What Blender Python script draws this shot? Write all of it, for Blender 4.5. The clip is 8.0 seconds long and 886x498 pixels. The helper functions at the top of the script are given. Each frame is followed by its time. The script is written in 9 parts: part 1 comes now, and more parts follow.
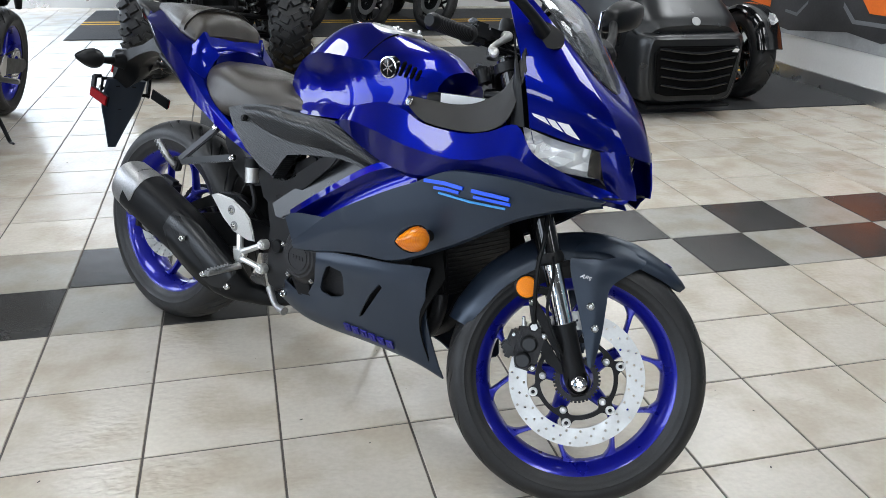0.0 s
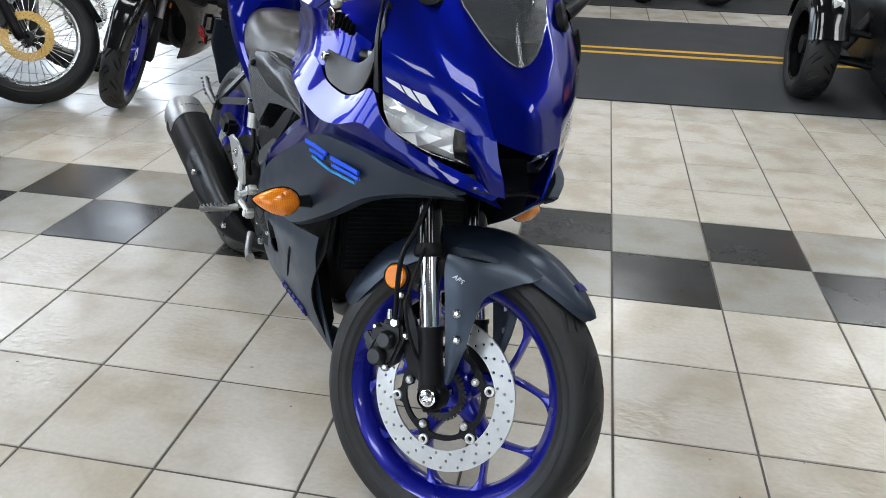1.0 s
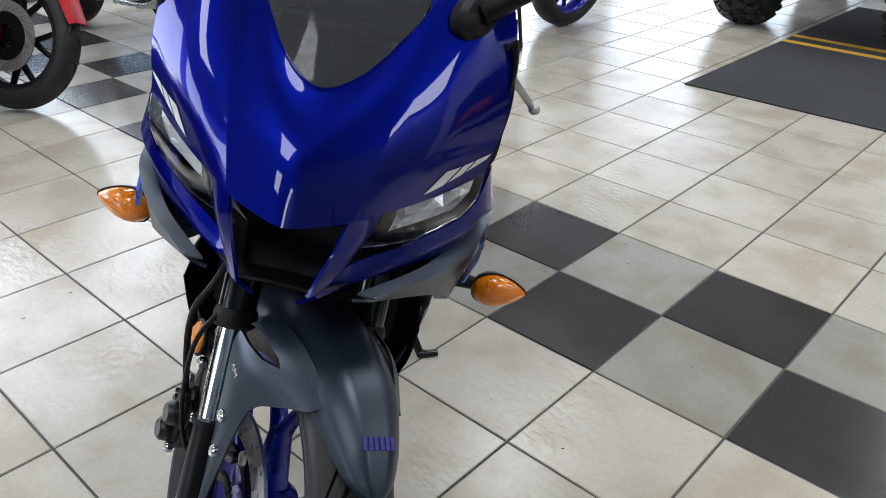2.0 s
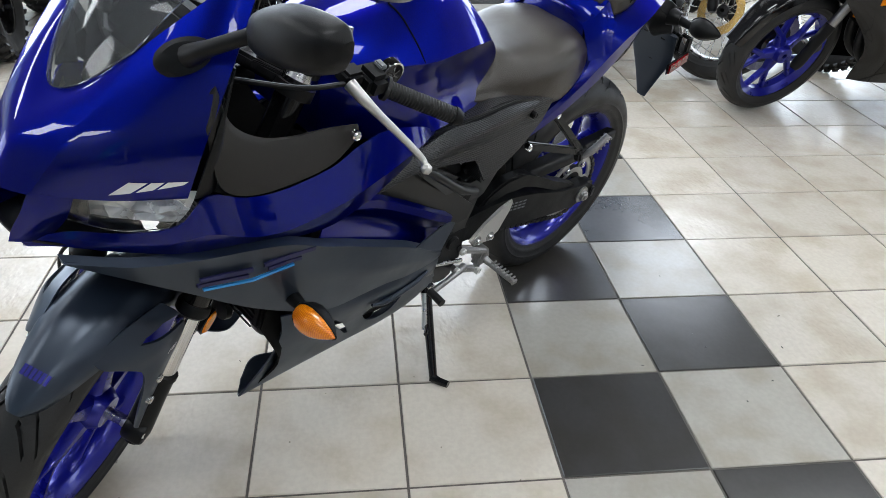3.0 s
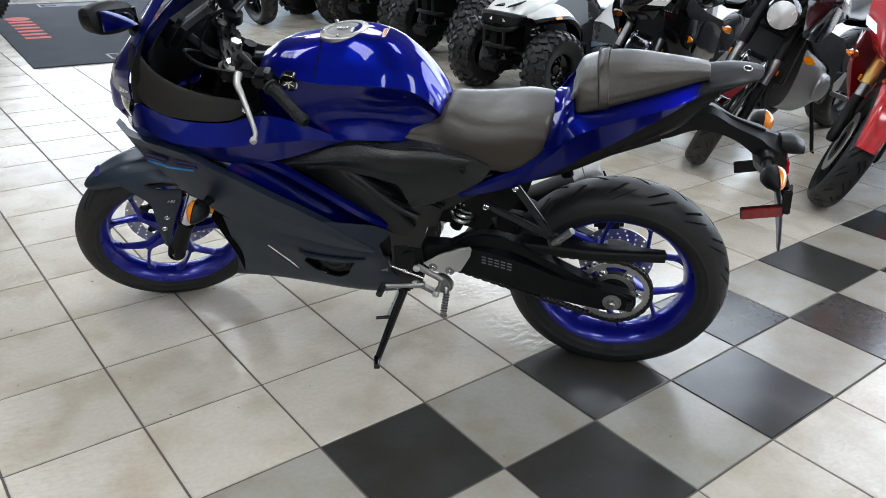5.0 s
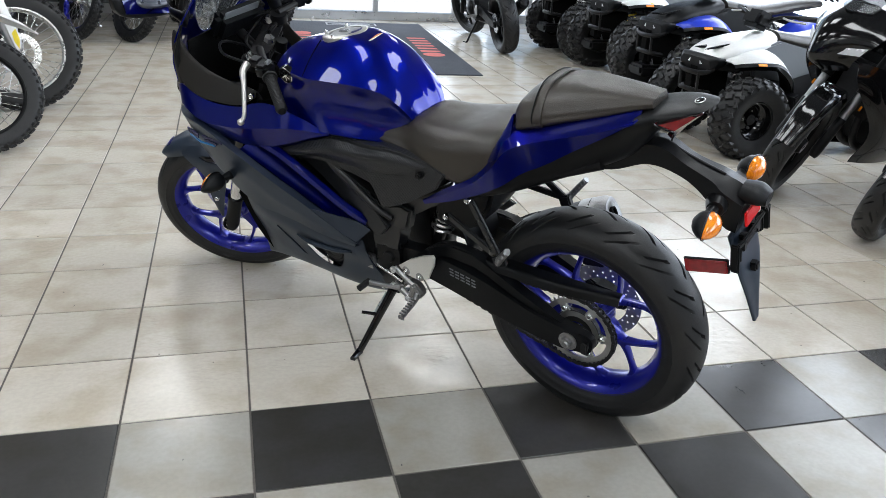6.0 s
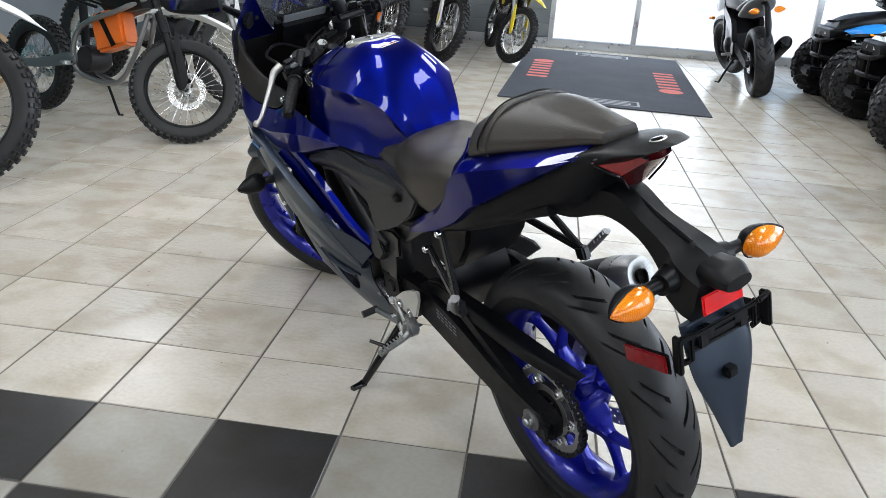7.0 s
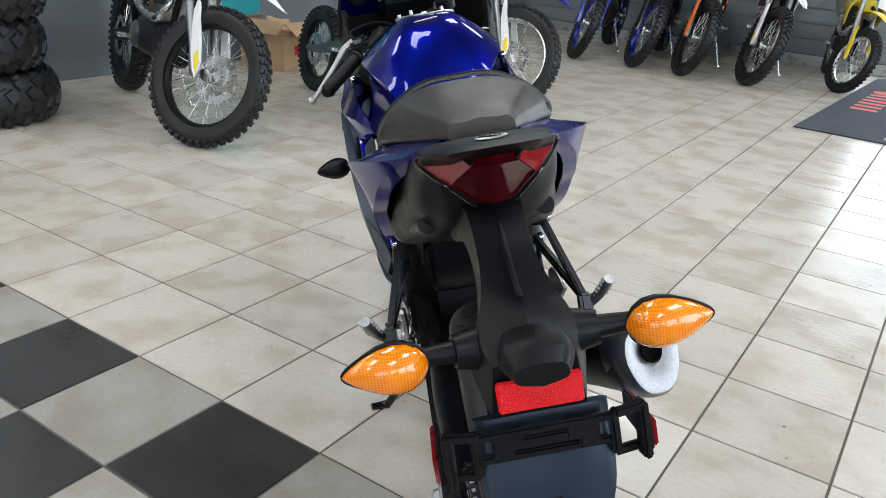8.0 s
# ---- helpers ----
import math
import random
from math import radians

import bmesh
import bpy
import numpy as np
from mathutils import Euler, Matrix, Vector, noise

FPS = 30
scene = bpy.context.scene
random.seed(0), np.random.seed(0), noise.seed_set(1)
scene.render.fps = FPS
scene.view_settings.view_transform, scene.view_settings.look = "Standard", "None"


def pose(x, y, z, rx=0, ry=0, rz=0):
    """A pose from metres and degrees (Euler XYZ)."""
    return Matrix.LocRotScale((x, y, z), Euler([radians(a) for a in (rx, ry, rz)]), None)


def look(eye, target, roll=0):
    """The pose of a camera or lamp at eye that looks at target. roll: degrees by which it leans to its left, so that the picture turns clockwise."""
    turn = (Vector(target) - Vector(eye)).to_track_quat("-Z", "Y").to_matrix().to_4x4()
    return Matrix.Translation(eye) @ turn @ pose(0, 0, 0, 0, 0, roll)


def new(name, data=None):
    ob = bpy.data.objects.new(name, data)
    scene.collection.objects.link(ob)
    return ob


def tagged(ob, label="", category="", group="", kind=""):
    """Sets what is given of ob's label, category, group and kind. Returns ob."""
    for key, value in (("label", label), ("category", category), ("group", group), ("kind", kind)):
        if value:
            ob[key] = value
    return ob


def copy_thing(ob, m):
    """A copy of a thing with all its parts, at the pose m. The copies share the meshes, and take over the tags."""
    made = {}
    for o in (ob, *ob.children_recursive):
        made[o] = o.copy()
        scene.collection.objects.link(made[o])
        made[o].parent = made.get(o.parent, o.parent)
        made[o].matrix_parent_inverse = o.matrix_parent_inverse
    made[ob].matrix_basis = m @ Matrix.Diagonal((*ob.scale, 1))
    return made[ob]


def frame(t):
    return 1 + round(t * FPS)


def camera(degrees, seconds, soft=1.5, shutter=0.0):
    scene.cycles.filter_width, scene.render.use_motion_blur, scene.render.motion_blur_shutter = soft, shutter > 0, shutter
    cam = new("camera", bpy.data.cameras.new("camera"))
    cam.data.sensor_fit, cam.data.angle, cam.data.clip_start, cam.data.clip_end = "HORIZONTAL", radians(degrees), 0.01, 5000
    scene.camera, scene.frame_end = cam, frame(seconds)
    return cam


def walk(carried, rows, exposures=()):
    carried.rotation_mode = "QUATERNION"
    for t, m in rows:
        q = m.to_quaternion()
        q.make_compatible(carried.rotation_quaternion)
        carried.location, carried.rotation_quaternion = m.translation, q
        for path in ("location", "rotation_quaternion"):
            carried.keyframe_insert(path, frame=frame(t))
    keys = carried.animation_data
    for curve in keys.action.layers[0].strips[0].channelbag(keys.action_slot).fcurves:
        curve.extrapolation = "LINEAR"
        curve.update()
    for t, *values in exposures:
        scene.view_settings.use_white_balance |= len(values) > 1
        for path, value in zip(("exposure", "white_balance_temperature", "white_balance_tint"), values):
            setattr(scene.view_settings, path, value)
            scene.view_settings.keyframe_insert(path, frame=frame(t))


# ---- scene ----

# ---- camera ----
cam = camera(59.3, 8.0, soft=0.85)
PATH = [
    (0, (0.361, 2.299, 1.245), (-0.111, 0.534, 0.432), 1.6),
    (0.5, (-0.081, 2.31, 1.237), (-0.182, 0.504, 0.384), 1.3),
    (1, (-0.516, 2.162, 1.204), (-0.196, 0.402, 0.311), 1.3),
    (1.5, (-0.818, 1.803, 1.179), (-0.076, 0.198, 0.246), 1.3),
    (2, (-1.048, 1.347, 1.147), (0.118, 0.045, 0.175), 1.3),
    (2.2, (-1.128, 1.147, 1.157), (0.201, 0.028, 0.166), 1.4),
    (3.3, (-1.582, 0.154, 1.277), (0.145, 0.267, 0.275), 2.4),
    (3.5, (-1.623, -0.041, 1.29), (0.084, 0.278, 0.298), 2.4),
    (4, (-1.589, -0.549, 1.311), (0.003, 0.2, 0.36), 2.5),
    (4.5, (-1.374, -0.994, 1.292), (0.027, 0.118, 0.396), 2.4),
    (4.7, (-1.27, -1.168, 1.293), (0.034, 0.071, 0.419), 2.4),
    (5.8, (-0.504, -1.791, 1.272), (0.137, -0.069, 0.483), 3.3),
    (6, (-0.338, -1.824, 1.259), (0.169, -0.055, 0.474), 3.5),
    (6.5, (0.077, -1.793, 1.23), (0.22, 0.055, 0.478), 3.7),
    (7, (0.409, -1.64, 1.215), (0.211, 0.203, 0.464), 4.0),
    (7.5, (0.758, -1.38, 1.182), (0.162, 0.373, 0.426), 4.0),
    (8, (0.999, -1.104, 1.139), (0.005, 0.452, 0.372), 4.3),
]
walk(cam, [(t, look(eye, target, roll)) for t, eye, target, roll in PATH],
     exposures=[(0, 0.21), (0.5, 0.10), (1, 0.16), (1.5, 0.18), (2, 0.09), (3.3, 0.43), (3.6, 0.41), (4, 0.22), (4.7, 0.14), (6, 0.27), (7, 0.32), (8, 0.28)])

# ---- light ----
SUN_EL, SUN_AZ = 58, 255  # degrees; azimuth from +y towards +x
world = bpy.data.worlds.new("daylight")
scene.world = world
world.use_nodes = True
wn = world.node_tree.nodes
sky = wn.new("ShaderNodeTexSky")
sky.sky_type, sky.sun_disc = "NISHITA", False
sky.sun_elevation, sky.sun_rotation = radians(SUN_EL), radians(SUN_AZ)
wn["Background"].inputs["Strength"].default_value = 0.15
world.node_tree.links.new(sky.outputs[0], wn["Background"].inputs["Color"])
sun = new("sun", bpy.data.lights.new("sun", "SUN"))
sun.data.energy, sun.data.angle, sun.data.color = 5.0, radians(0.5), (1.0, 0.96, 0.9)
sd = Vector((math.sin(radians(SUN_AZ)) * math.cos(radians(SUN_EL)), math.cos(radians(SUN_AZ)) * math.cos(radians(SUN_EL)), math.sin(radians(SUN_EL))))
sun.matrix_world = look(sd * 30, (0, 0, 0))
PANEL_GLOW = 11.0     # ceiling light panels
SKYLIGHT = 172.0     # watts a square metre of glazing
scene.view_settings.exposure = 0.2
scene.view_settings.use_white_balance = True
scene.view_settings.white_balance_temperature, scene.view_settings.white_balance_tint = 6300, 14


def window_lamp(m, w, h, watts):
    ob = new("window_light", bpy.data.lights.new("window_light", "AREA"))
    ob.data.shape, ob.data.size, ob.data.size_y, ob.data.energy = "RECTANGLE", w, h, watts
    ob.data.color = (0.86, 0.95, 1.0)
    ob.matrix_world = m
    return ob


for bay in (-5.6, -3.0, -0.4, 2.2, 4.8):   # every other bay of the long window
    window_lamp(look((4.5, bay, 1.75), (0, bay, 0.9)), 1.95, 2.3, SKYLIGHT * 1.95 * 2.3 / 10)
window_lamp(look((1.5, 8.1, 1.25), (1.5, 0, 0.5)), 2.9, 2.2, 0.50 * SKYLIGHT * 2.9 * 2.2 / 10)
window_lamp(look((2.9, -7.9, 1.6), (2.0, 0, 0.4)), 2.8, 2.4, 0.52 * SKYLIGHT * 2.8 * 2.4 / 10)

# ---- materials ----
def mat(name, color, rough=0.5, metal=0.0, coat=0.0, coat_rough=0.03, grain=0.0, grain_scale=60.0, blotch=0.0, blotch_scale=4.0,
        bump=0.0, bump_scale=200.0, rough_var=0.0, vary=0.0, flake=0.0, spec=0.5, transmission=0.0, ior=1.45, emission=0.0):
    """A surface with fine grain and broad blotches over its base colour, and fine relief."""
    m = bpy.data.materials.new(name)
    m.use_nodes = True
    nt = m.node_tree
    N, L = nt.nodes, nt.links
    b = N["Principled BSDF"]
    col = (*color, 1.0)
    b.inputs["Base Color"].default_value = col
    b.inputs["Roughness"].default_value = rough
    b.inputs["Metallic"].default_value = metal
    b.inputs["Coat Weight"].default_value = coat
    b.inputs["Coat Roughness"].default_value = coat_rough
    b.inputs["Specular IOR Level"].default_value = spec
    b.inputs["Transmission Weight"].default_value = transmission
    b.inputs["IOR"].default_value = ior
    if emission:
        b.inputs["Emission Color"].default_value = col
        b.inputs["Emission Strength"].default_value = emission
    co = N.new("ShaderNodeTexCoord")
    last = None

    def noise_tex(scale, detail=4.0):
        n = N.new("ShaderNodeTexNoise")
        n.inputs["Scale"].default_value, n.inputs["Detail"].default_value = scale, detail
        L.new(co.outputs["Object"], n.inputs["Vector"])
        return n

    def shade(src, fac, low, high):
        """Multiplies the colour so far by a factor that runs from low to high with fac."""
        ramp = N.new("ShaderNodeMapRange")
        ramp.inputs["From Min"].default_value, ramp.inputs["From Max"].default_value = 0.3, 0.7
        ramp.inputs["To Min"].default_value, ramp.inputs["To Max"].default_value = low, high
        L.new(fac, ramp.inputs["Value"])
        mul = N.new("ShaderNodeVectorMath")
        mul.operation = "SCALE"
        if src is None:
            mul.inputs[0].default_value = color
        else:
            L.new(src, mul.inputs[0])
        L.new(ramp.outputs[0], mul.inputs["Scale"])
        return mul.outputs[0]

    if grain:
        last = shade(last, noise_tex(grain_scale).outputs["Fac"], 1 - grain, 1 + grain)
    if blotch:
        last = shade(last, noise_tex(blotch_scale, 6.0).outputs["Fac"], 1 - blotch, 1 + blotch)
    if flake:
        v = N.new("ShaderNodeTexVoronoi")
        v.inputs["Scale"].default_value = 900.0
        L.new(co.outputs["Object"], v.inputs["Vector"])
        last = shade(last, v.outputs["Distance"], 1 + flake, 1 - flake)
    if vary:
        oi = N.new("ShaderNodeObjectInfo")
        last = shade(last, oi.outputs["Random"], 1 - vary, 1 + vary)
    if last is not None:
        L.new(last, b.inputs["Base Color"])
    if rough_var:
        r = N.new("ShaderNodeMapRange")
        r.inputs["From Min"].default_value, r.inputs["From Max"].default_value = 0.3, 0.7
        r.inputs["To Min"].default_value, r.inputs["To Max"].default_value = max(0.02, rough - rough_var), rough + rough_var
        L.new(noise_tex(blotch_scale * 2.3, 5.0).outputs["Fac"], r.inputs["Value"])
        L.new(r.outputs[0], b.inputs["Roughness"])
    if bump:
        bp = N.new("ShaderNodeBump")
        bp.inputs["Strength"].default_value, bp.inputs["Distance"].default_value = bump, 0.002
        L.new(noise_tex(bump_scale, 3.0).outputs["Fac"], bp.inputs["Height"])
        L.new(bp.outputs[0], b.inputs["Normal"])
    return m


def tile_mat(name, color, vary, gloss, relief):
    """Glazed floor tile: cloudy brownish mottling under a gently rippled glaze, with a few scuffs."""
    m = mat(name, color, rough=gloss, vary=vary, spec=0.5)
    N, L = m.node_tree.nodes, m.node_tree.links
    b = N["Principled BSDF"]
    geo = N.new("ShaderNodeNewGeometry")
    # each tile is cut from another stretch of the pattern
    info = N.new("ShaderNodeObjectInfo")
    jump = N.new("ShaderNodeVectorMath")
    jump.operation = "MULTIPLY_ADD"
    jump.inputs[1].default_value = (41.0, 67.0, 0.0)
    L.new(info.outputs["Random"], jump.inputs[0])
    L.new(geo.outputs["Position"], jump.inputs[2])
    place = jump.outputs[0]

    def cloud(scale, detail, rough=0.5, stretch=None):
        n = N.new("ShaderNodeTexNoise")
        n.inputs["Scale"].default_value, n.inputs["Detail"].default_value, n.inputs["Roughness"].default_value = scale, detail, rough
        if stretch:
            mp = N.new("ShaderNodeMapping")
            mp.inputs["Scale"].default_value = stretch
            mp.inputs["Rotation"].default_value = (0, 0, 0.35)
            L.new(place, mp.inputs["Vector"])
            L.new(mp.outputs[0], n.inputs["Vector"])
        else:
            L.new(place, n.inputs["Vector"])
        return n.outputs["Fac"]

    def ramp(src, a, c, low, high):
        r = N.new("ShaderNodeMapRange")
        r.interpolation_type = "SMOOTHSTEP"
        for k, v in zip(("From Min", "From Max", "To Min", "To Max"), (a, c, low, high)):
            r.inputs[k].default_value = v
        L.new(src, r.inputs["Value"])
        return r.outputs[0]

    tint = N.new("ShaderNodeMix")
    tint.data_type = "RGBA"
    tint.blend_type = "MULTIPLY"
    tint.inputs["Factor"].default_value = 1.0
    mud = N.new("ShaderNodeMix")
    mud.data_type = "RGBA"
    mud.inputs["A"].default_value, mud.inputs["B"].default_value = (1.06, 1.06, 1.06, 1), (0.885, 0.840, 0.775, 1)
    L.new(ramp(cloud(5.0, 2.5, 0.5), 0.40, 0.68, 0.0, 1.0), mud.inputs["Factor"])
    base = b.inputs["Base Color"].links[0].from_socket
    L.new(base, tint.inputs["A"])
    L.new(mud.outputs["Result"], tint.inputs["B"])
    fine = N.new("ShaderNodeVectorMath")
    fine.operation = "SCALE"
    L.new(tint.outputs["Result"], fine.inputs[0])
    L.new(ramp(cloud(70.0, 3.0), 0.3, 0.7, 0.965, 1.035), fine.inputs["Scale"])
    # sparse dark specks of dirt
    sp = N.new("ShaderNodeVectorMath")
    sp.operation = "SCALE"
    L.new(fine.outputs[0], sp.inputs[0])
    L.new(ramp(cloud(38.0, 1.0), 0.79, 0.82, 1.0, 0.45), sp.inputs["Scale"])
    L.new(sp.outputs[0], b.inputs["Base Color"])
    L.new(ramp(cloud(3.0, 2.0), 0.3, 0.7, gloss - 0.035, gloss + 0.035), b.inputs["Roughness"])
    bp = N.new("ShaderNodeBump")
    bp.inputs["Strength"].default_value, bp.inputs["Distance"].default_value = 1.0, 0.0009
    L.new(cloud(9.0, 1.0), bp.inputs["Height"])
    b2 = N.new("ShaderNodeBump")
    b2.inputs["Strength"].default_value, b2.inputs["Distance"].default_value = 1.0, relief
    # chipped, slate-like relief in patches
    chip = N.new("ShaderNodeMath")
    chip.operation = "MULTIPLY"
    L.new(ramp(cloud(30.0, 1.5, 0.5, (1.0, 1.7, 1.0)), 0.34, 0.66, 0.0, 1.0), chip.inputs[0])
    L.new(ramp(cloud(3.4, 1.5), 0.40, 0.66, 0.12, 1.0), chip.inputs[1])
    L.new(chip.outputs[0], b2.inputs["Height"])
    L.new(bp.outputs[0], b2.inputs["Normal"])
    L.new(b2.outputs[0], b.inputs["Normal"])
    return m


M = {}
M["tile"] = tile_mat("beige_floor_tile", (0.50, 0.463, 0.402), 0.05, 0.225, 0.0008)
M["tile_grey"] = tile_mat("grey_floor_tile", (0.33, 0.315, 0.285), 0.04, 0.22, 0.00015)
M["tile_dark"] = tile_mat("charcoal_floor_tile", (0.040, 0.039, 0.038), 0.06, 0.22, 0.0001)
M["grout"] = mat("grout", (0.10, 0.09, 0.08), 0.9, grain=0.25, grain_scale=300, blotch=0.2, blotch_scale=3)
M["wall_white"] = mat("white_wall_paint", (0.72, 0.72, 0.71), 0.6, blotch=0.04, blotch_scale=1.5, grain=0.02, bump=0.1, bump_scale=350)
M["wall_grey"] = mat("grey_wall_paint", (0.16, 0.18, 0.20), 0.5, blotch=0.08, blotch_scale=2, grain=0.04, bump=0.1, bump_scale=300)
M["slat"] = mat("grey_slatwall", (0.20, 0.22, 0.235), 0.42, blotch=0.06, blotch_scale=3, grain=0.03, vary=0.04)
M["ceiling"] = mat("dark_ceiling", (0.10, 0.10, 0.10), 0.8, grain=0.08, grain_scale=120, bump=0.2, bump_scale=400)
M["panel_glow"] = mat("light_panel_diffuser", (0.96, 1.0, 0.975), 0.5, emission=PANEL_GLOW)
M["alu"] = mat("anodised_aluminium", (0.62, 0.63, 0.64), 0.32, 1.0, grain=0.05, grain_scale=150, rough_var=0.08)
M["carpet"] = mat("charcoal_carpet", (0.042, 0.044, 0.047), 0.95, grain=0.35, grain_scale=420, blotch=0.12, blotch_scale=3, bump=0.6, bump_scale=700)
M["yellow_line"] = mat("yellow_carpet_line", (0.62, 0.36, 0.03), 0.9, grain=0.25, grain_scale=380, bump=0.5, bump_scale=700)
M["doormat"] = mat("dark_entrance_mat", (0.05, 0.056, 0.07), 0.95, grain=0.35, grain_scale=420, blotch=0.15, blotch_scale=2.5, bump=0.6, bump_scale=700)
M["mat_red"] = mat("red_mat_print", (0.62, 0.17, 0.15), 0.95, grain=0.25, grain_scale=380)
M["mat_grey"] = mat("grey_mat_print", (0.36, 0.37, 0.39), 0.95, grain=0.25, grain_scale=380)
M["glass"] = mat("window_glass", (0.95, 0.98, 0.97), 0.02, transmission=1.0, ior=1.45)
M["asphalt"] = mat("sunlit_concrete", (0.58, 0.57, 0.55), 0.9, grain=0.15, grain_scale=40, blotch=0.12, blotch_scale=0.4)

# vehicle surfaces
M["blue"] = mat("metallic_blue_paint", (0.0012, 0.0052, 0.160), 0.36, 0.86, spec=0.10, coat=0.85, coat_rough=0.008, flake=0.25, blotch=0.02, blotch_scale=6)
M["blue"].node_tree.nodes["Principled BSDF"].inputs["Coat IOR"].default_value = 1.40
M["blue"].node_tree.nodes["Principled BSDF"].inputs["Specular Tint"].default_value = (0.10, 0.10, 0.65, 1)
M["matte"] = mat("matte_blue_grey_paint", (0.0135, 0.0212, 0.037), 0.36, 0.32, spec=0.95, grain=0.05, grain_scale=500, rough_var=0.05, blotch_scale=8)
M["matte"].node_tree.nodes["Principled BSDF"].inputs["Specular Tint"].default_value = (0.84, 0.92, 1.0, 1)
M["black"] = mat("satin_black_plastic", (0.0038, 0.0042, 0.005), 0.42, spec=0.24, grain=0.15, grain_scale=300, bump=0.1, bump_scale=900, rough_var=0.07, blotch_scale=10)
M["black_gloss"] = mat("gloss_black_plastic", (0.004, 0.004, 0.0045), 0.12, coat=0.4, spec=0.3, grain=0.1, rough_var=0.04, blotch_scale=8)
M["black_metal"] = mat("black_powder_coat", (0.0055, 0.0055, 0.0062), 0.38, 0.15, spec=0.25, grain=0.12, grain_scale=250, rough_var=0.08, blotch_scale=9)
M["texture"] = mat("textured_grey_plastic", (0.011, 0.012, 0.0135), 0.38, spec=0.55, grain=0.2, grain_scale=360)
# moulded rows of short slanted dashes
_n, _l = M["texture"].node_tree.nodes, M["texture"].node_tree.links
_c = _n.new("ShaderNodeTexCoord")
_p = _n.new("ShaderNodeMapping")
_p.inputs["Rotation"].default_value = (radians(90), 0, radians(28))
_l.new(_c.outputs["Object"], _p.inputs["Vector"])
_t = _n.new("ShaderNodeTexBrick")
_t.inputs["Scale"].default_value = 34.0
_t.inputs["Mortar Size"].default_value, _t.inputs["Mortar Smooth"].default_value = 0.035, 0.4
_t.inputs["Brick Width"].default_value, _t.inputs["Row Height"].default_value = 0.36, 0.13
_l.new(_p.outputs[0], _t.inputs["Vector"])
_b = _n.new("ShaderNodeBump")
_b.inputs["Strength"].default_value, _b.inputs["Distance"].default_value = 1.0, 0.003
_l.new(_t.outputs["Fac"], _b.inputs["Height"])
_l.new(_b.outputs[0], _n["Principled BSDF"].inputs["Normal"])
M["rubber"] = mat("tyre_rubber", (0.0105, 0.0107, 0.0115), 0.50, spec=0.50, grain=0.2, grain_scale=200, blotch=0.2, blotch_scale=7, rough_var=0.1, bump=0.15, bump_scale=500)
M["rim_blue"] = mat("blue_rim_paint", (0.005, 0.008, 0.28), 0.3, 0.45, coat=0.6, coat_rough=0.06, flake=0.15, rough_var=0.05, blotch_scale=9)
M["grip_rubber"] = mat("black_grip_rubber", (0.006, 0.006, 0.0065), 0.5, spec=0.35, grain=0.1, grain_scale=400)
M["seat"] = mat("black_seat_vinyl", (0.027, 0.0215, 0.0155), 0.36, spec=0.65, grain=0.1, grain_scale=300, bump=0.35, bump_scale=520, rough_var=0.07, blotch_scale=9)
M["steel"] = mat("brushed_steel", (0.60, 0.60, 0.59), 0.28, 1.0, grain=0.08, grain_scale=220, rough_var=0.08, blotch_scale=12)
M["chrome"] = mat("chrome", (0.72, 0.72, 0.73), 0.09, 1.0, rough_var=0.04, blotch_scale=12)
M["cast"] = mat("cast_aluminium", (0.33, 0.33, 0.33), 0.42, 1.0, grain=0.12, grain_scale=260, bump=0.2, bump_scale=500)
M["silver"] = mat("silver_paint", (0.48, 0.47, 0.45), 0.38, 0.8, grain=0.06, grain_scale=400)
M["heel_silver"] = mat("pale_anodised_alloy", (0.66, 0.66, 0.64), 0.36, 0.75, grain=0.05, grain_scale=300, rough_var=0.06, blotch_scale=10)
M["cockpit"] = mat("matte_brown_black_plastic", (0.017, 0.0155, 0.014), 0.50, spec=0.28, grain=0.15, grain_scale=350, bump=0.2, bump_scale=700)
M["mirror"] = mat("tinted_mirror", (0.20, 0.22, 0.27), 0.03, 1.0)
# the blue decal's copy for the left flank, with shade put into its colour
M["decal_shaded"] = mat("dark_blue_decal", (0.009, 0.010, 0.06), 0.4, grain=0.03)
M["bright_steel"] = mat("machined_steel", (0.74, 0.74, 0.73), 0.42, 0.7, grain=0.05, grain_scale=220, rough_var=0.08, blotch_scale=12)
M["disc"] = mat("ground_steel_disc", (0.56, 0.56, 0.55), 0.42, 1.0, grain=0.03, grain_scale=160, rough_var=0.1, blotch_scale=14)
M["dark_metal"] = mat("dark_engine_metal", (0.030, 0.030, 0.032), 0.45, 0.6, grain=0.2, grain_scale=200, bump=0.2, bump_scale=400)
# near-black for slots, liners and hollows: their shade is put into the colour
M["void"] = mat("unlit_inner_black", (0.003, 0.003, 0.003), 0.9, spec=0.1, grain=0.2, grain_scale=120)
M["amber"] = mat("amber_lens", (0.86, 0.20, 0.001), 0.20, spec=0.4, coat=1.0, coat_rough=0.02)
_n, _l = M["amber"].node_tree.nodes, M["amber"].node_tree.links
_c = _n.new("ShaderNodeTexCoord")
_w = []
for _axis, _scale in (("Z", 130.0), ("X", 95.0)):   # moulded ribs one way, prisms the other
    _t = _n.new("ShaderNodeTexWave")
    _t.bands_direction = _axis
    _t.inputs["Scale"].default_value, _t.inputs["Distortion"].default_value = _scale, 0.0
    _l.new(_c.outputs["Object"], _t.inputs["Vector"])
    _w.append(_t.outputs["Fac"])
_m = _n.new("ShaderNodeMath")
_m.operation = "MULTIPLY"
_l.new(_w[0], _m.inputs[0])
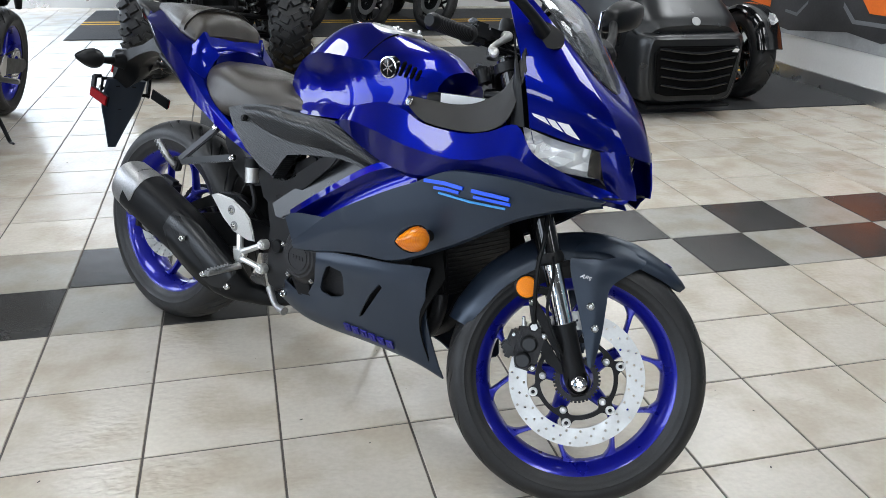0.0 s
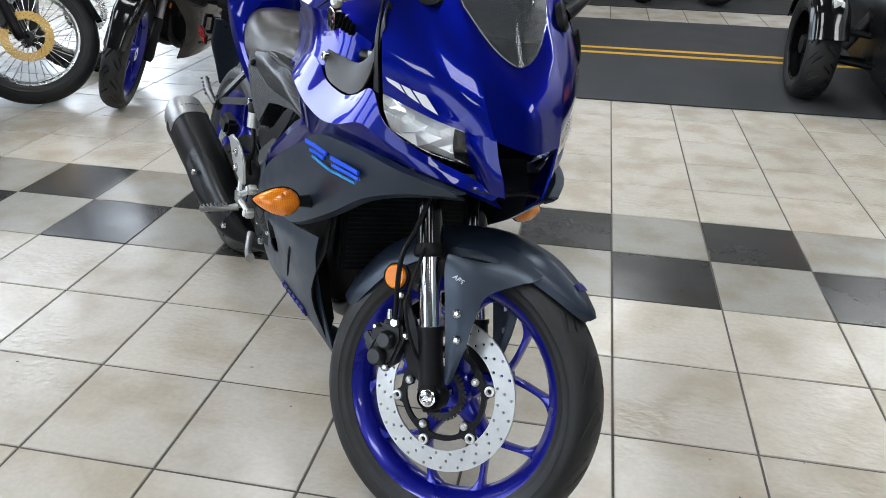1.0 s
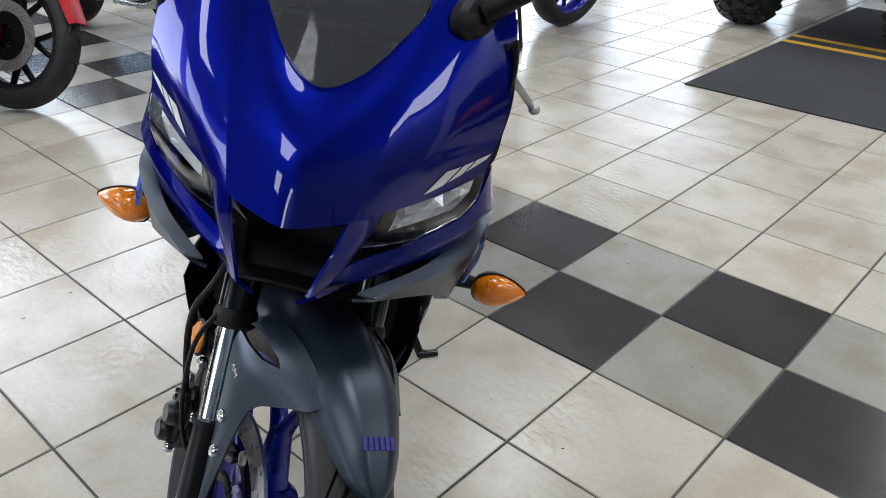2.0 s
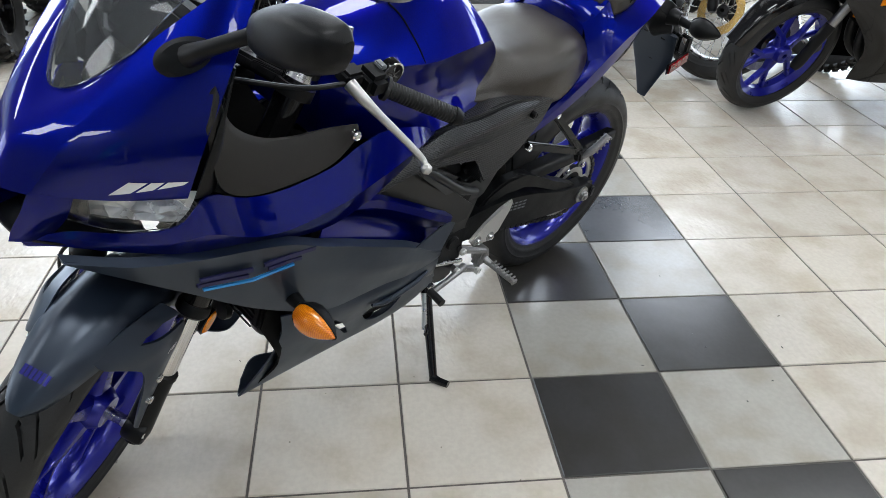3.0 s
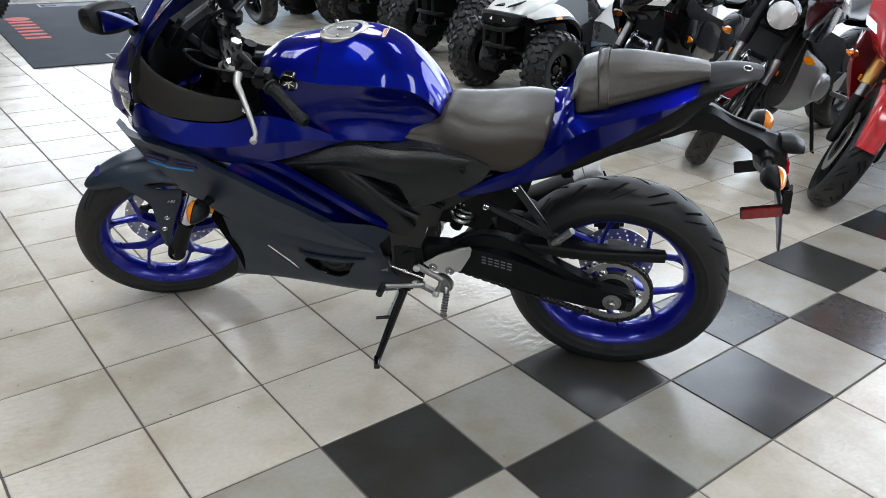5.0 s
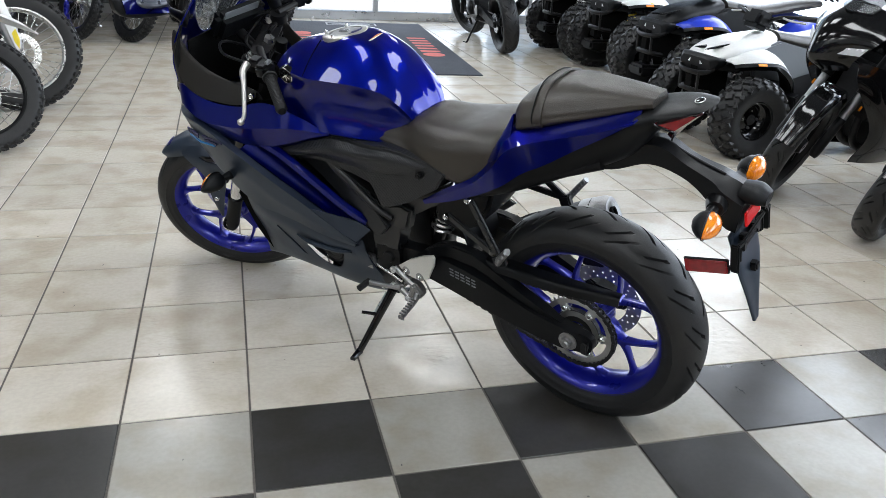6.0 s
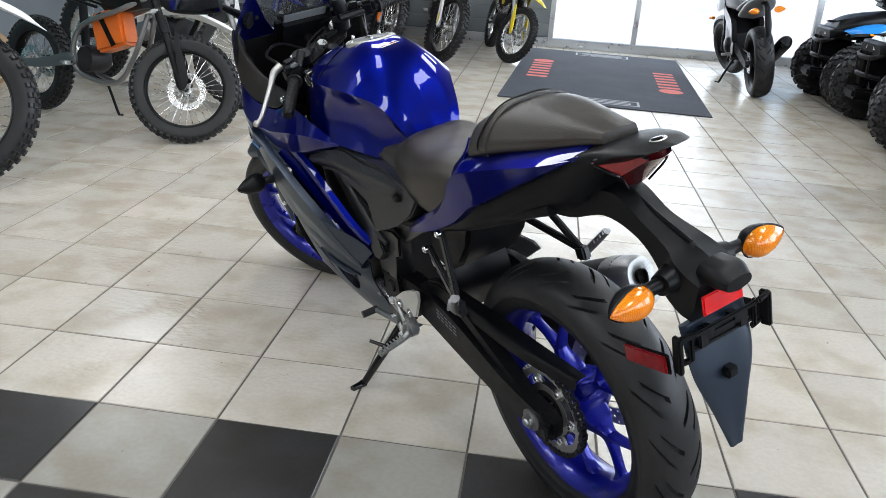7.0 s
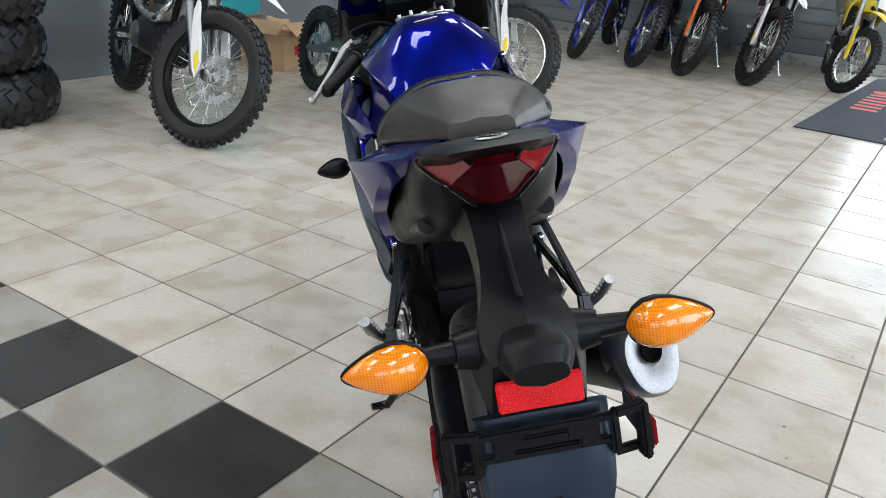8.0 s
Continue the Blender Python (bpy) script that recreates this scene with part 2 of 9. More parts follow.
_l.new(_w[1], _m.inputs[1])
_d = _n.new("ShaderNodeTexNoise")   # noise that paints a bowl's light and dark into the lens colour
_d.inputs["Scale"].default_value, _d.inputs["Detail"].default_value = 26.0, 1.0
_l.new(_c.outputs["Object"], _d.inputs["Vector"])
_a = _n.new("ShaderNodeMath")
_a.operation = "MULTIPLY_ADD"
_a.inputs[1].default_value = 1.1
_l.new(_d.outputs["Fac"], _a.inputs[0])
_l.new(_m.outputs[0], _a.inputs[2])
# darker depth and brighter prisms are put into the amber itself
_r = _n.new("ShaderNodeValToRGB")
_r.color_ramp.elements[0].position, _r.color_ramp.elements[0].color = 0.30, (0.66, 0.125, 0.0004, 1)
_r.color_ramp.elements[1].position, _r.color_ramp.elements[1].color = 1.0, (0.90, 0.275, 0.002, 1)
_l.new(_a.outputs[0], _r.inputs["Fac"])
_l.new(_r.outputs[0], _n["Principled BSDF"].inputs["Base Color"])
_b = _n.new("ShaderNodeBump")
_b.inputs["Strength"].default_value, _b.inputs["Distance"].default_value = 0.3, 0.0005
_l.new(_m.outputs[0], _b.inputs["Height"])
_l.new(_b.outputs[0], _n["Principled BSDF"].inputs["Normal"])
M["amber_flat"] = mat("amber_reflector", (0.85, 0.24, 0.005), 0.25, spec=0.3, coat=0.2, grain=0.2, grain_scale=500, bump=0.5, bump_scale=700)
M["red_lens"] = mat("red_lens", (0.040, 0.001, 0.002), 0.12, spec=0.3, coat=0.2, grain=0.35, grain_scale=90, bump=0.2, bump_scale=260)
M["red_reflector"] = mat("red_reflector", (0.66, 0.006, 0.008), 0.25, spec=0.3, coat=0.2, grain=0.15, grain_scale=600, bump=0.5, bump_scale=800)
M["red_wing"] = mat("bright_red_lens", (0.20, 0.006, 0.009), 0.14, spec=0.4, coat=0.4, grain=0.2, grain_scale=90)
M["lens"] = mat("clear_lens", (0.97, 0.98, 0.98), 0.02, transmission=1.0, ior=1.3)
M["reflector"] = mat("lamp_reflector", (0.86, 0.87, 0.88), 0.22, 0.45, bump=0.9, bump_scale=28, rough_var=0.1, blotch_scale=14)
M["screen"] = mat("smoked_screen", (0.45, 0.47, 0.49), 0.03, transmission=0.95, ior=1.2)
M["white"] = mat("white_plastic", (0.74, 0.74, 0.73), 0.32, grain=0.03, blotch=0.03, coat=0.3)
M["decal_blue"] = mat("bright_blue_decal", (0.004, 0.075, 0.72), 0.35, grain=0.03)
M["decal_cyan"] = mat("cyan_decal", (0.02, 0.22, 0.55), 0.35, grain=0.03)
M["decal_navy"] = mat("violet_blue_decal", (0.012, 0.012, 0.18), 0.4, grain=0.03)
M["decal_white"] = mat("white_decal", (0.75, 0.75, 0.78), 0.4, grain=0.03)
M["orange"] = mat("orange_plastic", (0.80, 0.17, 0.02), 0.35, coat=0.3, grain=0.04, blotch=0.04)
M["yellow"] = mat("yellow_plastic", (0.80, 0.62, 0.02), 0.35, coat=0.3, grain=0.04, blotch=0.04)
M["red"] = mat("red_paint", (0.48, 0.012, 0.018), 0.25, coat=0.8, grain=0.03, blotch=0.03)
M["sky_blue"] = mat("sky_blue_plastic", (0.02, 0.25, 0.72), 0.33, coat=0.3, grain=0.04)
M["dirt_blue"] = mat("deep_blue_plastic", (0.012, 0.035, 0.42), 0.33, coat=0.4, grain=0.04)
M["gold"] = mat("gold_anodised", (0.50, 0.33, 0.11), 0.36, 0.9, grain=0.06, grain_scale=200)
M["grey_plastic"] = mat("grey_plastic", (0.14, 0.15, 0.16), 0.45, grain=0.1, grain_scale=250, rough_var=0.06)
M["charcoal"] = mat("satin_charcoal_paint", (0.012, 0.013, 0.0145), 0.31, 0.25, spec=0.65, grain=0.08, grain_scale=350, rough_var=0.05)
M["card"] = mat("brown_cardboard", (0.42, 0.28, 0.16), 0.85, grain=0.12, grain_scale=150, blotch=0.1, blotch_scale=6)
M["black_print"] = mat("black_printed_vinyl", (0.035, 0.035, 0.037), 0.5, grain=0.1, grain_scale=80, blotch=0.5, blotch_scale=2.2)
M["teal"] = mat("teal_banner", (0.02, 0.32, 0.36), 0.6, grain=0.06)
M["poster"] = mat("printed_poster_paper", (0.30, 0.31, 0.32), 0.45, blotch=0.45, blotch_scale=2.2, grain=0.05)

# ---- mesh tools ----
def part(name, bm, material, parent=None, label="", smooth=38, fix=True):
    """Links a bmesh as one mesh object under a thing or under a part."""
    if fix:
        bmesh.ops.recalc_face_normals(bm, faces=bm.faces[:])
    me = bpy.data.meshes.new(name)
    bm.to_mesh(me)
    bm.free()
    me.materials.append(material)
    if smooth:
        me.shade_smooth()
        me.set_sharp_from_angle(angle=radians(smooth))
    ob = new(name, me)
    if parent is not None:
        ob.parent = parent
    if label:
        ob["label"] = label
    return ob


def twin(ob, m, parent=None):
    """Another object on the same mesh."""
    o = new(ob.name.split(".")[0], ob.data)
    o.parent = parent if parent is not None else ob.parent
    o.matrix_basis = m
    for key in ob.keys():
        o[key] = ob[key]
    return o


def thing(name, m, label, category, group="", kind=""):
    ob = new(name)
    ob.empty_display_size = 0.1
    ob.matrix_world = m
    return tagged(ob, label, category, group, kind)


def curve_pts(P, n, crease=()):
    """Catmull-Rom through the points, n samples; it breaks at the points named in crease."""
    P = np.asarray(P, float)
    cuts = [0] + [c for c in sorted(crease) if 0 < c < len(P) - 1] + [len(P) - 1]
    if len(cuts) > 2:
        out = []
        for a, b in zip(cuts[:-1], cuts[1:]):
            k = max(2, round((n - 1) * (b - a) / (len(P) - 1)) + 1)
            out.append(curve_pts(P[a:b + 1], k)[:-1])
        return np.vstack(out + [P[-1:]])
    if len(P) == 2:
        return P[0] + (P[1] - P[0]) * np.linspace(0, 1, n)[:, None]
    Q = np.vstack([2 * P[0] - P[1], P, 2 * P[-1] - P[-2]])
    t = np.linspace(0, len(P) - 1 - 1e-9, n)
    i = t.astype(int)
    u = (t - i)[:, None]
    a, b, c, d = Q[i], Q[i + 1], Q[i + 2], Q[i + 3]
    return 0.5 * (2 * b + (c - a) * u + (2 * a - 5 * b + 4 * c - d) * u**2 + (3 * b - a - 3 * c + d) * u**3)


def surface_pts(rows, nu, nv, cu=(), cv=()):
    A = np.stack([curve_pts(r, nv, cv) for r in rows])
    return np.stack([curve_pts(A[:, k], nu, cu) for k in range(A.shape[1])], 1)


def add_grid(bm, G, closed=False):
    nu, nv = G.shape[:2]
    V = [[bm.verts.new(G[i, j]) for j in range(nv)] for i in range(nu)]
    for i in range(nu - 1):
        for j in range(nv if closed else nv - 1):
            k = (j + 1) % nv
            bm.faces.new((V[i][j], V[i + 1][j], V[i + 1][k], V[i][k]))
    return V


def skin(rows, nu=14, nv=20, thick=0.003, side=1, hint=(0, 1, 0), bm=None, cu=(), cv=()):
    """A curved panel with thickness. rows: lines of control points; side -1 mirrors it to the other flank."""
    bm = bm or bmesh.new()
    G = surface_pts([[(x, y, z) for x, y, z in r] for r in rows], nu, nv, cu, cv)
    du, dv = np.gradient(G, axis=0), np.gradient(G, axis=1)
    n = np.cross(du, dv)
    n /= np.linalg.norm(n, axis=2, keepdims=True) + 1e-12
    if (n * np.asarray(hint)).sum() < 0:
        n = -n
    H = G - n * thick
    s = np.array([1, side, 1])
    A, B = add_grid(bm, G * s), add_grid(bm, H * s)
    nu, nv = G.shape[:2]
    rim = [(i, 0) for i in range(nu)] + [(nu - 1, j) for j in range(1, nv)] + [(i, nv - 1) for i in range(nu - 2, -1, -1)] + [(0, j) for j in range(nv - 2, 0, -1)]
    for (a, b), (c, d) in zip(rim, rim[1:] + rim[:1]):
        bm.faces.new((A[a][b], A[c][d], B[c][d], B[a][b]))
    return bm


def body(sections, nu=24, nv=14, bm=None, both=True, cu=(), cv=()):
    """A closed body, alike on both flanks, through half sections that run from the top to the bottom."""
    bm = bm or bmesh.new()
    G = surface_pts(sections, nu, nv, cu, cv)
    if both:
        mirror = (G * (1, -1, 1))[:, ::-1]
        lo = 1 if abs(G[:, -1, 1]).max() < 1e-6 else 0
        hi = mirror.shape[1] - (1 if abs(G[:, 0, 1]).max() < 1e-6 else 0)
        G = np.concatenate([G, mirror[:, lo:hi]], 1)
    V = add_grid(bm, G, closed=True)
    bm.faces.new(V[0])
    bm.faces.new(V[-1][::-1])
    return bm


def tube(pts, r, seg=8, n=0, bm=None):
    """A round bar along a smooth line; r: one radius or one for each point."""
    bm = bm or bmesh.new()
    P = curve_pts(pts, n or max(2, 6 * (len(pts) - 1) if len(pts) > 2 else 2))
    R = np.interp(np.linspace(0, 1, len(P)), np.linspace(0, 1, len(np.atleast_1d(r))), np.atleast_1d(r))
    T = np.gradient(P, axis=0)
    T /= np.linalg.norm(T, axis=1, keepdims=True)
    up = np.array([0, 0, 1.0]) if abs(T[0][2]) < 0.9 else np.array([1.0, 0, 0])
    a = np.cross(T[0], up)
    rings = []
    for p, t, q in zip(P, T, R):
        a = a - t * (a @ t)
        a /= np.linalg.norm(a)
        b = np.cross(t, a)
        w = 2 * np.pi * np.arange(seg) / seg
        rings.append(p + q * (np.cos(w)[:, None] * a + np.sin(w)[:, None] * b))
    V = add_grid(bm, np.stack(rings), closed=True)
    bm.faces.new(V[0])
    bm.faces.new(V[-1][::-1])
    return bm


def lathe(profile, seg=48, centre=(0, 0, 0), axis="y", closed=True, bm=None, arc=None):
    """Turns (radius, offset) pairs about an axis."""
    bm = bm or bmesh.new()
    w = 2 * np.pi * np.arange(seg) / seg
    pr = np.asarray(profile, float)
    c, s = np.cos(w)[:, None], np.sin(w)[:, None]
    r, o = pr[:, 0][None], pr[:, 1][None] + 0 * c
    xyz = {"y": (r * c, o, r * s), "x": (o, r * c, r * s), "z": (r * c, r * s, o)}[axis]
    G = np.stack(xyz, -1) + np.asarray(centre, float)
    V = [[bm.verts.new(G[i, j]) for j in range(len(pr))] for i in range(seg)]
    for i in range(seg):
        k = (i + 1) % seg
        for j in range(len(pr) if closed else len(pr) - 1):
            m = (j + 1) % len(pr)
            bm.faces.new((V[i][j], V[k][j], V[k][m], V[i][m]))
    if not closed:
        for j in (0, len(pr) - 1):
            if pr[j, 0] > 1e-6:
                bm.faces.new([V[i][j] for i in range(seg)])
    return bm


def block(c, size, rot=(0, 0, 0), bevel=0.0, bm=None, taper=1.0):
    """A box with softened edges; taper narrows its top."""
    bm = bm or bmesh.new()
    m = pose(*c, *rot)
    vs = bmesh.ops.create_cube(bm, size=1.0)["verts"]
    for v in vs:
        k = taper if v.co.z > 0 else 1.0
        v.co = Vector((v.co.x * size[0] * k, v.co.y * size[1] * k, v.co.z * size[2]))
    if bevel:
        es = list({e for v in vs for e in v.link_edges})
        out = bmesh.ops.bevel(bm, geom=es, offset=min(bevel, 0.45 * min(size)), segments=2, affect="EDGES")
        vs = list({v for f in out["faces"] for v in f.verts} | {v for v in vs if v.is_valid})
    bmesh.ops.transform(bm, matrix=m, verts=vs)
    return bm


def carve(ob, cutters):
    """Cuts openings through a part."""
    for bm in cutters:
        bmesh.ops.recalc_face_normals(bm, faces=bm.faces[:])
        me = bpy.data.meshes.new("cutter")
        bm.to_mesh(me)
        bm.free()
        tool = new("cutter", me)
        tool.parent = ob.parent
        md = ob.modifiers.new("cut", "BOOLEAN")
        md.operation, md.object, md.solver = "DIFFERENCE", tool, "EXACT"
        dg = bpy.context.evaluated_depsgraph_get()
        cut = bpy.data.meshes.new_from_object(ob.evaluated_get(dg))
        ob.modifiers.clear()
        ob.data = cut
        bpy.data.objects.remove(tool)
    return ob


def plate(outline, y0, y1, bevel=0.004, bm=None, smooth=0):
    """A flat-sided part cut to an outline in the x-z plane, between two offsets."""
    bm = bm or bmesh.new()
    P = np.asarray(outline, float)
    if smooth:
        Q = np.vstack([P, P[:1]])
        P = curve_pts(Q, smooth * len(P) + 1)[:-1]
    a = [bm.verts.new((x, y0, z)) for x, z in P]
    b = [bm.verts.new((x, y1, z)) for x, z in P]
    f1, f2 = bm.faces.new(a), bm.faces.new(b[::-1])
    n = len(P)
    for i in range(n):
        bm.faces.new((a[i], b[i], b[(i + 1) % n], a[(i + 1) % n]))
    if bevel:
        bmesh.ops.bevel(bm, geom=list(f1.edges) + list(f2.edges), offset=bevel, segments=2, affect="EDGES", clamp_overlap=True)
    return bm


def tilted(bm, sgn, k, z0):
    """Leans a flat-sided part so that its face turns up (k > 0) or down."""
    for v in bm.verts:
        v.co.y -= sgn * k * (v.co.z - z0)
    return bm


def rod(p, q, r, r2=None, seg=14, bm=None):
    return tube([p, q], [r, r if r2 is None else r2], seg, 2, bm)


def bolt_mesh(r=0.008, h=0.006):
    """A round-headed bolt, its head along +y."""
    return lathe([(0.0, h), (r * 0.45, h), (r * 0.45, h * 0.55), (r * 0.75, h), (r, h * 0.6), (r, -0.004), (0.0, -0.004)], 14, closed=False)


def moved(bm, m):
    bmesh.ops.transform(bm, matrix=m, verts=bm.verts[:])
    return bm


def tyre_bm(R, w, rim_r, seg=900, kind="street"):
    """A tyre round the y axis with real tread: sipes cut into the crown, or blocks standing on it."""
    n = 61 if kind == "street" else 15
    a = np.linspace(-1, 1, n)
    side = R - rim_r
    # section from bead to bead
    th = a * np.radians(128)
    prof_y = np.sign(a) * np.minimum(abs(np.sin(th)), 1) * w / 2
    prof_r = rim_r + side * (np.cos(th) + np.cos(np.radians(128)) * -1) / (1 - np.cos(np.radians(128)))
    prof_r = rim_r + side * ((prof_r - rim_r) / side) ** (0.8 if kind == "street" else 0.55)
    w0 = 2 * np.pi * np.arange(seg) / seg
    A, B = np.meshgrid(w0, a, indexing="ij")
    Rr = np.repeat(prof_r[None], seg, 0).copy()
    Yy = np.repeat(prof_y[None], seg, 0)
    if kind == "street":
        v = B * 128 / 62.0  # 0 at the crown, 1 at the shoulder
        n_c = 18
        W0 = A
        A = A - 2 * np.pi / n_c * 0.95 * np.clip(abs(v), 0, 1.1) ** 1.35  # the columns follow the slashes
        for sgn, lo, hi, wid, off in ((1, 0.08, 0.62, 0.10, 0.0), (-1, 0.08, 0.62, 0.10, 0.5), (1, 0.40, 0.96, 0.08, 0.56), (-1, 0.40, 0.96, 0.08, 0.06)):
            s = v * sgn
            ph = (W0 / (2 * np.pi) * n_c + off) % 1.0
            deep = (abs(ph - 0.5) < wid / 2) * np.clip((s - lo) / 0.05, 0, 1) * np.clip((hi - s) / 0.05, 0, 1)
            Rr -= 0.0075 * deep
    if kind == "street":
        Yy = Yy + np.sign(B) * (0.0016 * (abs(abs(B) - 0.77) < 0.022) + 0.0012 * (abs(abs(B) - 0.90) < 0.018))
    G = np.stack([Rr * np.cos(A), Yy, Rr * np.sin(A)], -1)
    # inner face closes the section
    bm = bmesh.new()
    V = [[bm.verts.new(G[i, j]) for j in range(n)] for i in range(seg)]
    for i in range(seg):
        k = (i + 1) % seg
        for j in range(n - 1):
            bm.faces.new((V[i][j], V[k][j], V[k][j + 1], V[i][j + 1]))
        bm.faces.new((V[i][n - 1], V[k][n - 1], V[k][0], V[i][0]))
    if kind != "street":
        rows = {"knobby": ((0.0, 0.30, 46), (-0.26, 0.24, 46), (0.26, 0.24, 46), (-0.47, 0.20, 46), (0.47, 0.20, 46)),
                "atv": ((-0.14, 0.26, 22), (0.14, 0.26, 22), (-0.36, 0.22, 22), (0.36, 0.22, 22), (-0.52, 0.14, 22), (0.52, 0.14, 22))}[kind]
        high = 0.012 if kind == "knobby" else 0.014
        for pos, wid, count in rows:
            y = np.sin(pos * np.radians(128)) * w / 2
            r = np.interp(pos, a, prof_r)
            tilt = -pos * 75
            for k in range(count):
                ang = 360.0 * (k + (0.5 if abs(pos) > 0.2 else 0) + (0.25 if pos > 0 else 0)) / count
                ln = 2 * np.pi * r / count * 0.52
                m = Matrix.Rotation(radians(-ang), 4, "Y") @ Matrix.Translation((r + high * 0.25, y, 0)) @ Matrix.Rotation(radians(-tilt), 4, "Z")
                if kind == "atv":
                    m = m @ Matrix.Rotation(radians(28 if pos > 0 else -28), 4, "X")
                vs = bmesh.ops.create_cube(bm, size=1.0)["verts"]
                for q in vs:
                    t = 0.82 if q.co.x > 0 else 1.0
                    q.co = m @ Vector((q.co.x * high * 1.6, q.co.y * wid * w * t, q.co.z * ln * t))
    return bm

# ---- the room ----
W, E_, SO, NO, H = -4.0, 4.6, -8.0, 8.3, 3.3
S = 0.33
ground = part("ground", block((0, 0, -0.16), (900, 900, 0.1)), M["asphalt"], smooth=0)
tagged(ground, "pale concrete ground outside the showroom", "ground", kind="structure")
floor = part("floor", block(((W + E_) / 2, (SO + NO) / 2, -0.053), (E_ - W + 0.3, NO - SO + 0.3, 0.10)), M["grout"], smooth=0)
tagged(floor, "showroom floor of glazed square tiles with dark grout and a two-row checker band", "floor", kind="structure")


def tile_data(name, material):
    a, t, c = S / 2 - 0.0028, 0.010, 0.0018
    vs = [(sx * (a - d), sy * (a - d), z) for d, z in ((0, -t), (0, -c), (c, 0.0)) for sx, sy in ((-1, -1), (1, -1), (1, 1), (-1, 1))]
    fs = [(8, 9, 10, 11)] + [(r + i, r + (i + 1) % 4, r + 4 + (i + 1) % 4, r + 4 + i) for r in (0, 4) for i in range(4)]
    me = bpy.data.meshes.new(name)
    me.from_pydata(vs, [], fs)
    me.materials.append(material)
    return me


TILES = [tile_data("tile", M[k]) for k in ("tile", "tile_grey", "tile_dark")]


def tile_kind(i, j):
    """The checker band runs along x: rows 0 and 1 south of y = 0."""
    if j not in (0, 1):
        return 0
    return 2 if (i + j) % 2 else 1


def wall_run(name, axis, at, a, b, z0, z1, material, label, thick=0.16, out=1):
    """A straight wall with its inner face at the given place."""
    mid = at + out * thick / 2
    c = (mid, (a + b) / 2, (z0 + z1) / 2) if axis == "x" else ((a + b) / 2, mid, (z0 + z1) / 2)
    size = (thick, b - a, z1 - z0) if axis == "x" else (b - a, thick, z1 - z0)
    return tagged(part(name, block(c, size), material, smooth=0), label, "wall", kind="structure")


wall_run("wall_west_1", "x", W, SO, -0.8, 0, H, M["wall_white"], "pale painted showroom wall with a printed banner", out=-1)
wall_run("wall_west_2", "x", W, -0.8, NO, 0, H, M["wall_grey"], "dark grey painted showroom wall behind the dirt bikes", out=-1)
wall_run("wall_east_low", "x", E_, SO, NO, 0, 0.25, M["wall_grey"], "low dark grey wall below the shop window", out=1)
wall_run("wall_east_head", "x", E_, SO, NO, 2.9, H, M["wall_white"], "white wall band above the shop window", out=1)
wall_run("wall_north_1", "y", NO, W, 0.45, 0, H, M["wall_grey"], "wall behind grey slat boards", out=1)
wall_run("wall_north_head", "y", NO, 0.45, E_, 2.45, H, M["wall_white"], "white wall band above the entrance", out=1)
wall_run("wall_south_1", "y", SO, W, 1.4, 0, H, M["wall_white"], "pale painted rear showroom wall", out=-1)
wall_run("wall_south_head", "y", SO, 1.4, E_, 2.8, H, M["wall_white"], "white wall band above the rear window", out=-1)
ceiling = part("ceiling", block(((W + E_) / 2, (SO + NO) / 2, H + 0.06), (E_ - W + 0.3, NO - SO + 0.3, 0.12)), M["ceiling"], smooth=0)
tagged(ceiling, "dark grey showroom ceiling", "ceiling", kind="structure")


def glazing(name, axis, at, a, b, z0, z1, bars, label):
    """A glazed front of aluminium bars with a pane in each bay."""
    win = thing(name, Matrix(), label, "window", kind="structure")

    def bar(p, q, w, d, nm):
        c = ((p[0] + q[0]) / 2, (p[1] + q[1]) / 2)
        size = (abs(q[0] - p[0]) + w, abs(q[1] - p[1]) + w)
        if axis == "x":
            part(nm, block((at + 0.05, c[0], c[1]), (d, size[0], size[1]), bevel=0.004), M["alu"], win)
        else:
            part(nm, block((c[0], at + 0.05 * (1 if at > 0 else -1), c[1]), (size[0], d, size[1]), bevel=0.004), M["alu"], win)

    edges = np.linspace(a, b, bars + 1)
    bar((a + 0.03, z1 - 0.03), (b - 0.03, z1 - 0.03), 0.06, 0.09, "window_head")
    bar((a + 0.03, z0 + 0.05), (b - 0.03, z0 + 0.05), 0.10, 0.10, "window_sill")
    for e in edges:
        e = min(max(e, a + 0.03), b - 0.03)
        bar((e, z0 + 0.103 + 0.03), (e, z1 - 0.063 - 0.03), 0.06, 0.08, "mullion")
    for p, q in zip(edges[:-1], edges[1:]):
        c, wd, hc, ht = (p + q) / 2, q - p - 0.06, (z0 + 0.10 + z1 - 0.06) / 2, z1 - z0 - 0.16
        if axis == "x":
            g = part("pane", block((at + 0.05, c, hc), (0.008, wd, ht)), M["glass"], win, smooth=0)
        else:
            g = part("pane", block((c, at + 0.05 * (1 if at > 0 else -1), hc), (wd, 0.008, ht)), M["glass"], win, smooth=0)
        g.visible_shadow = False
    return win


glazing("window_1", "x", E_, SO, NO, 0.25, 2.9, 11, "long shop window in aluminium frames over a low wall")
glazing("window_2", "y", SO, 1.4, E_, 0.0, 2.8, 3, "tall rear shop window in aluminium frames")
glazing("door_1", "y", NO, 0.45, E_, 0.0, 2.45, 4, "glazed entrance doors in aluminium frames, bright outside")

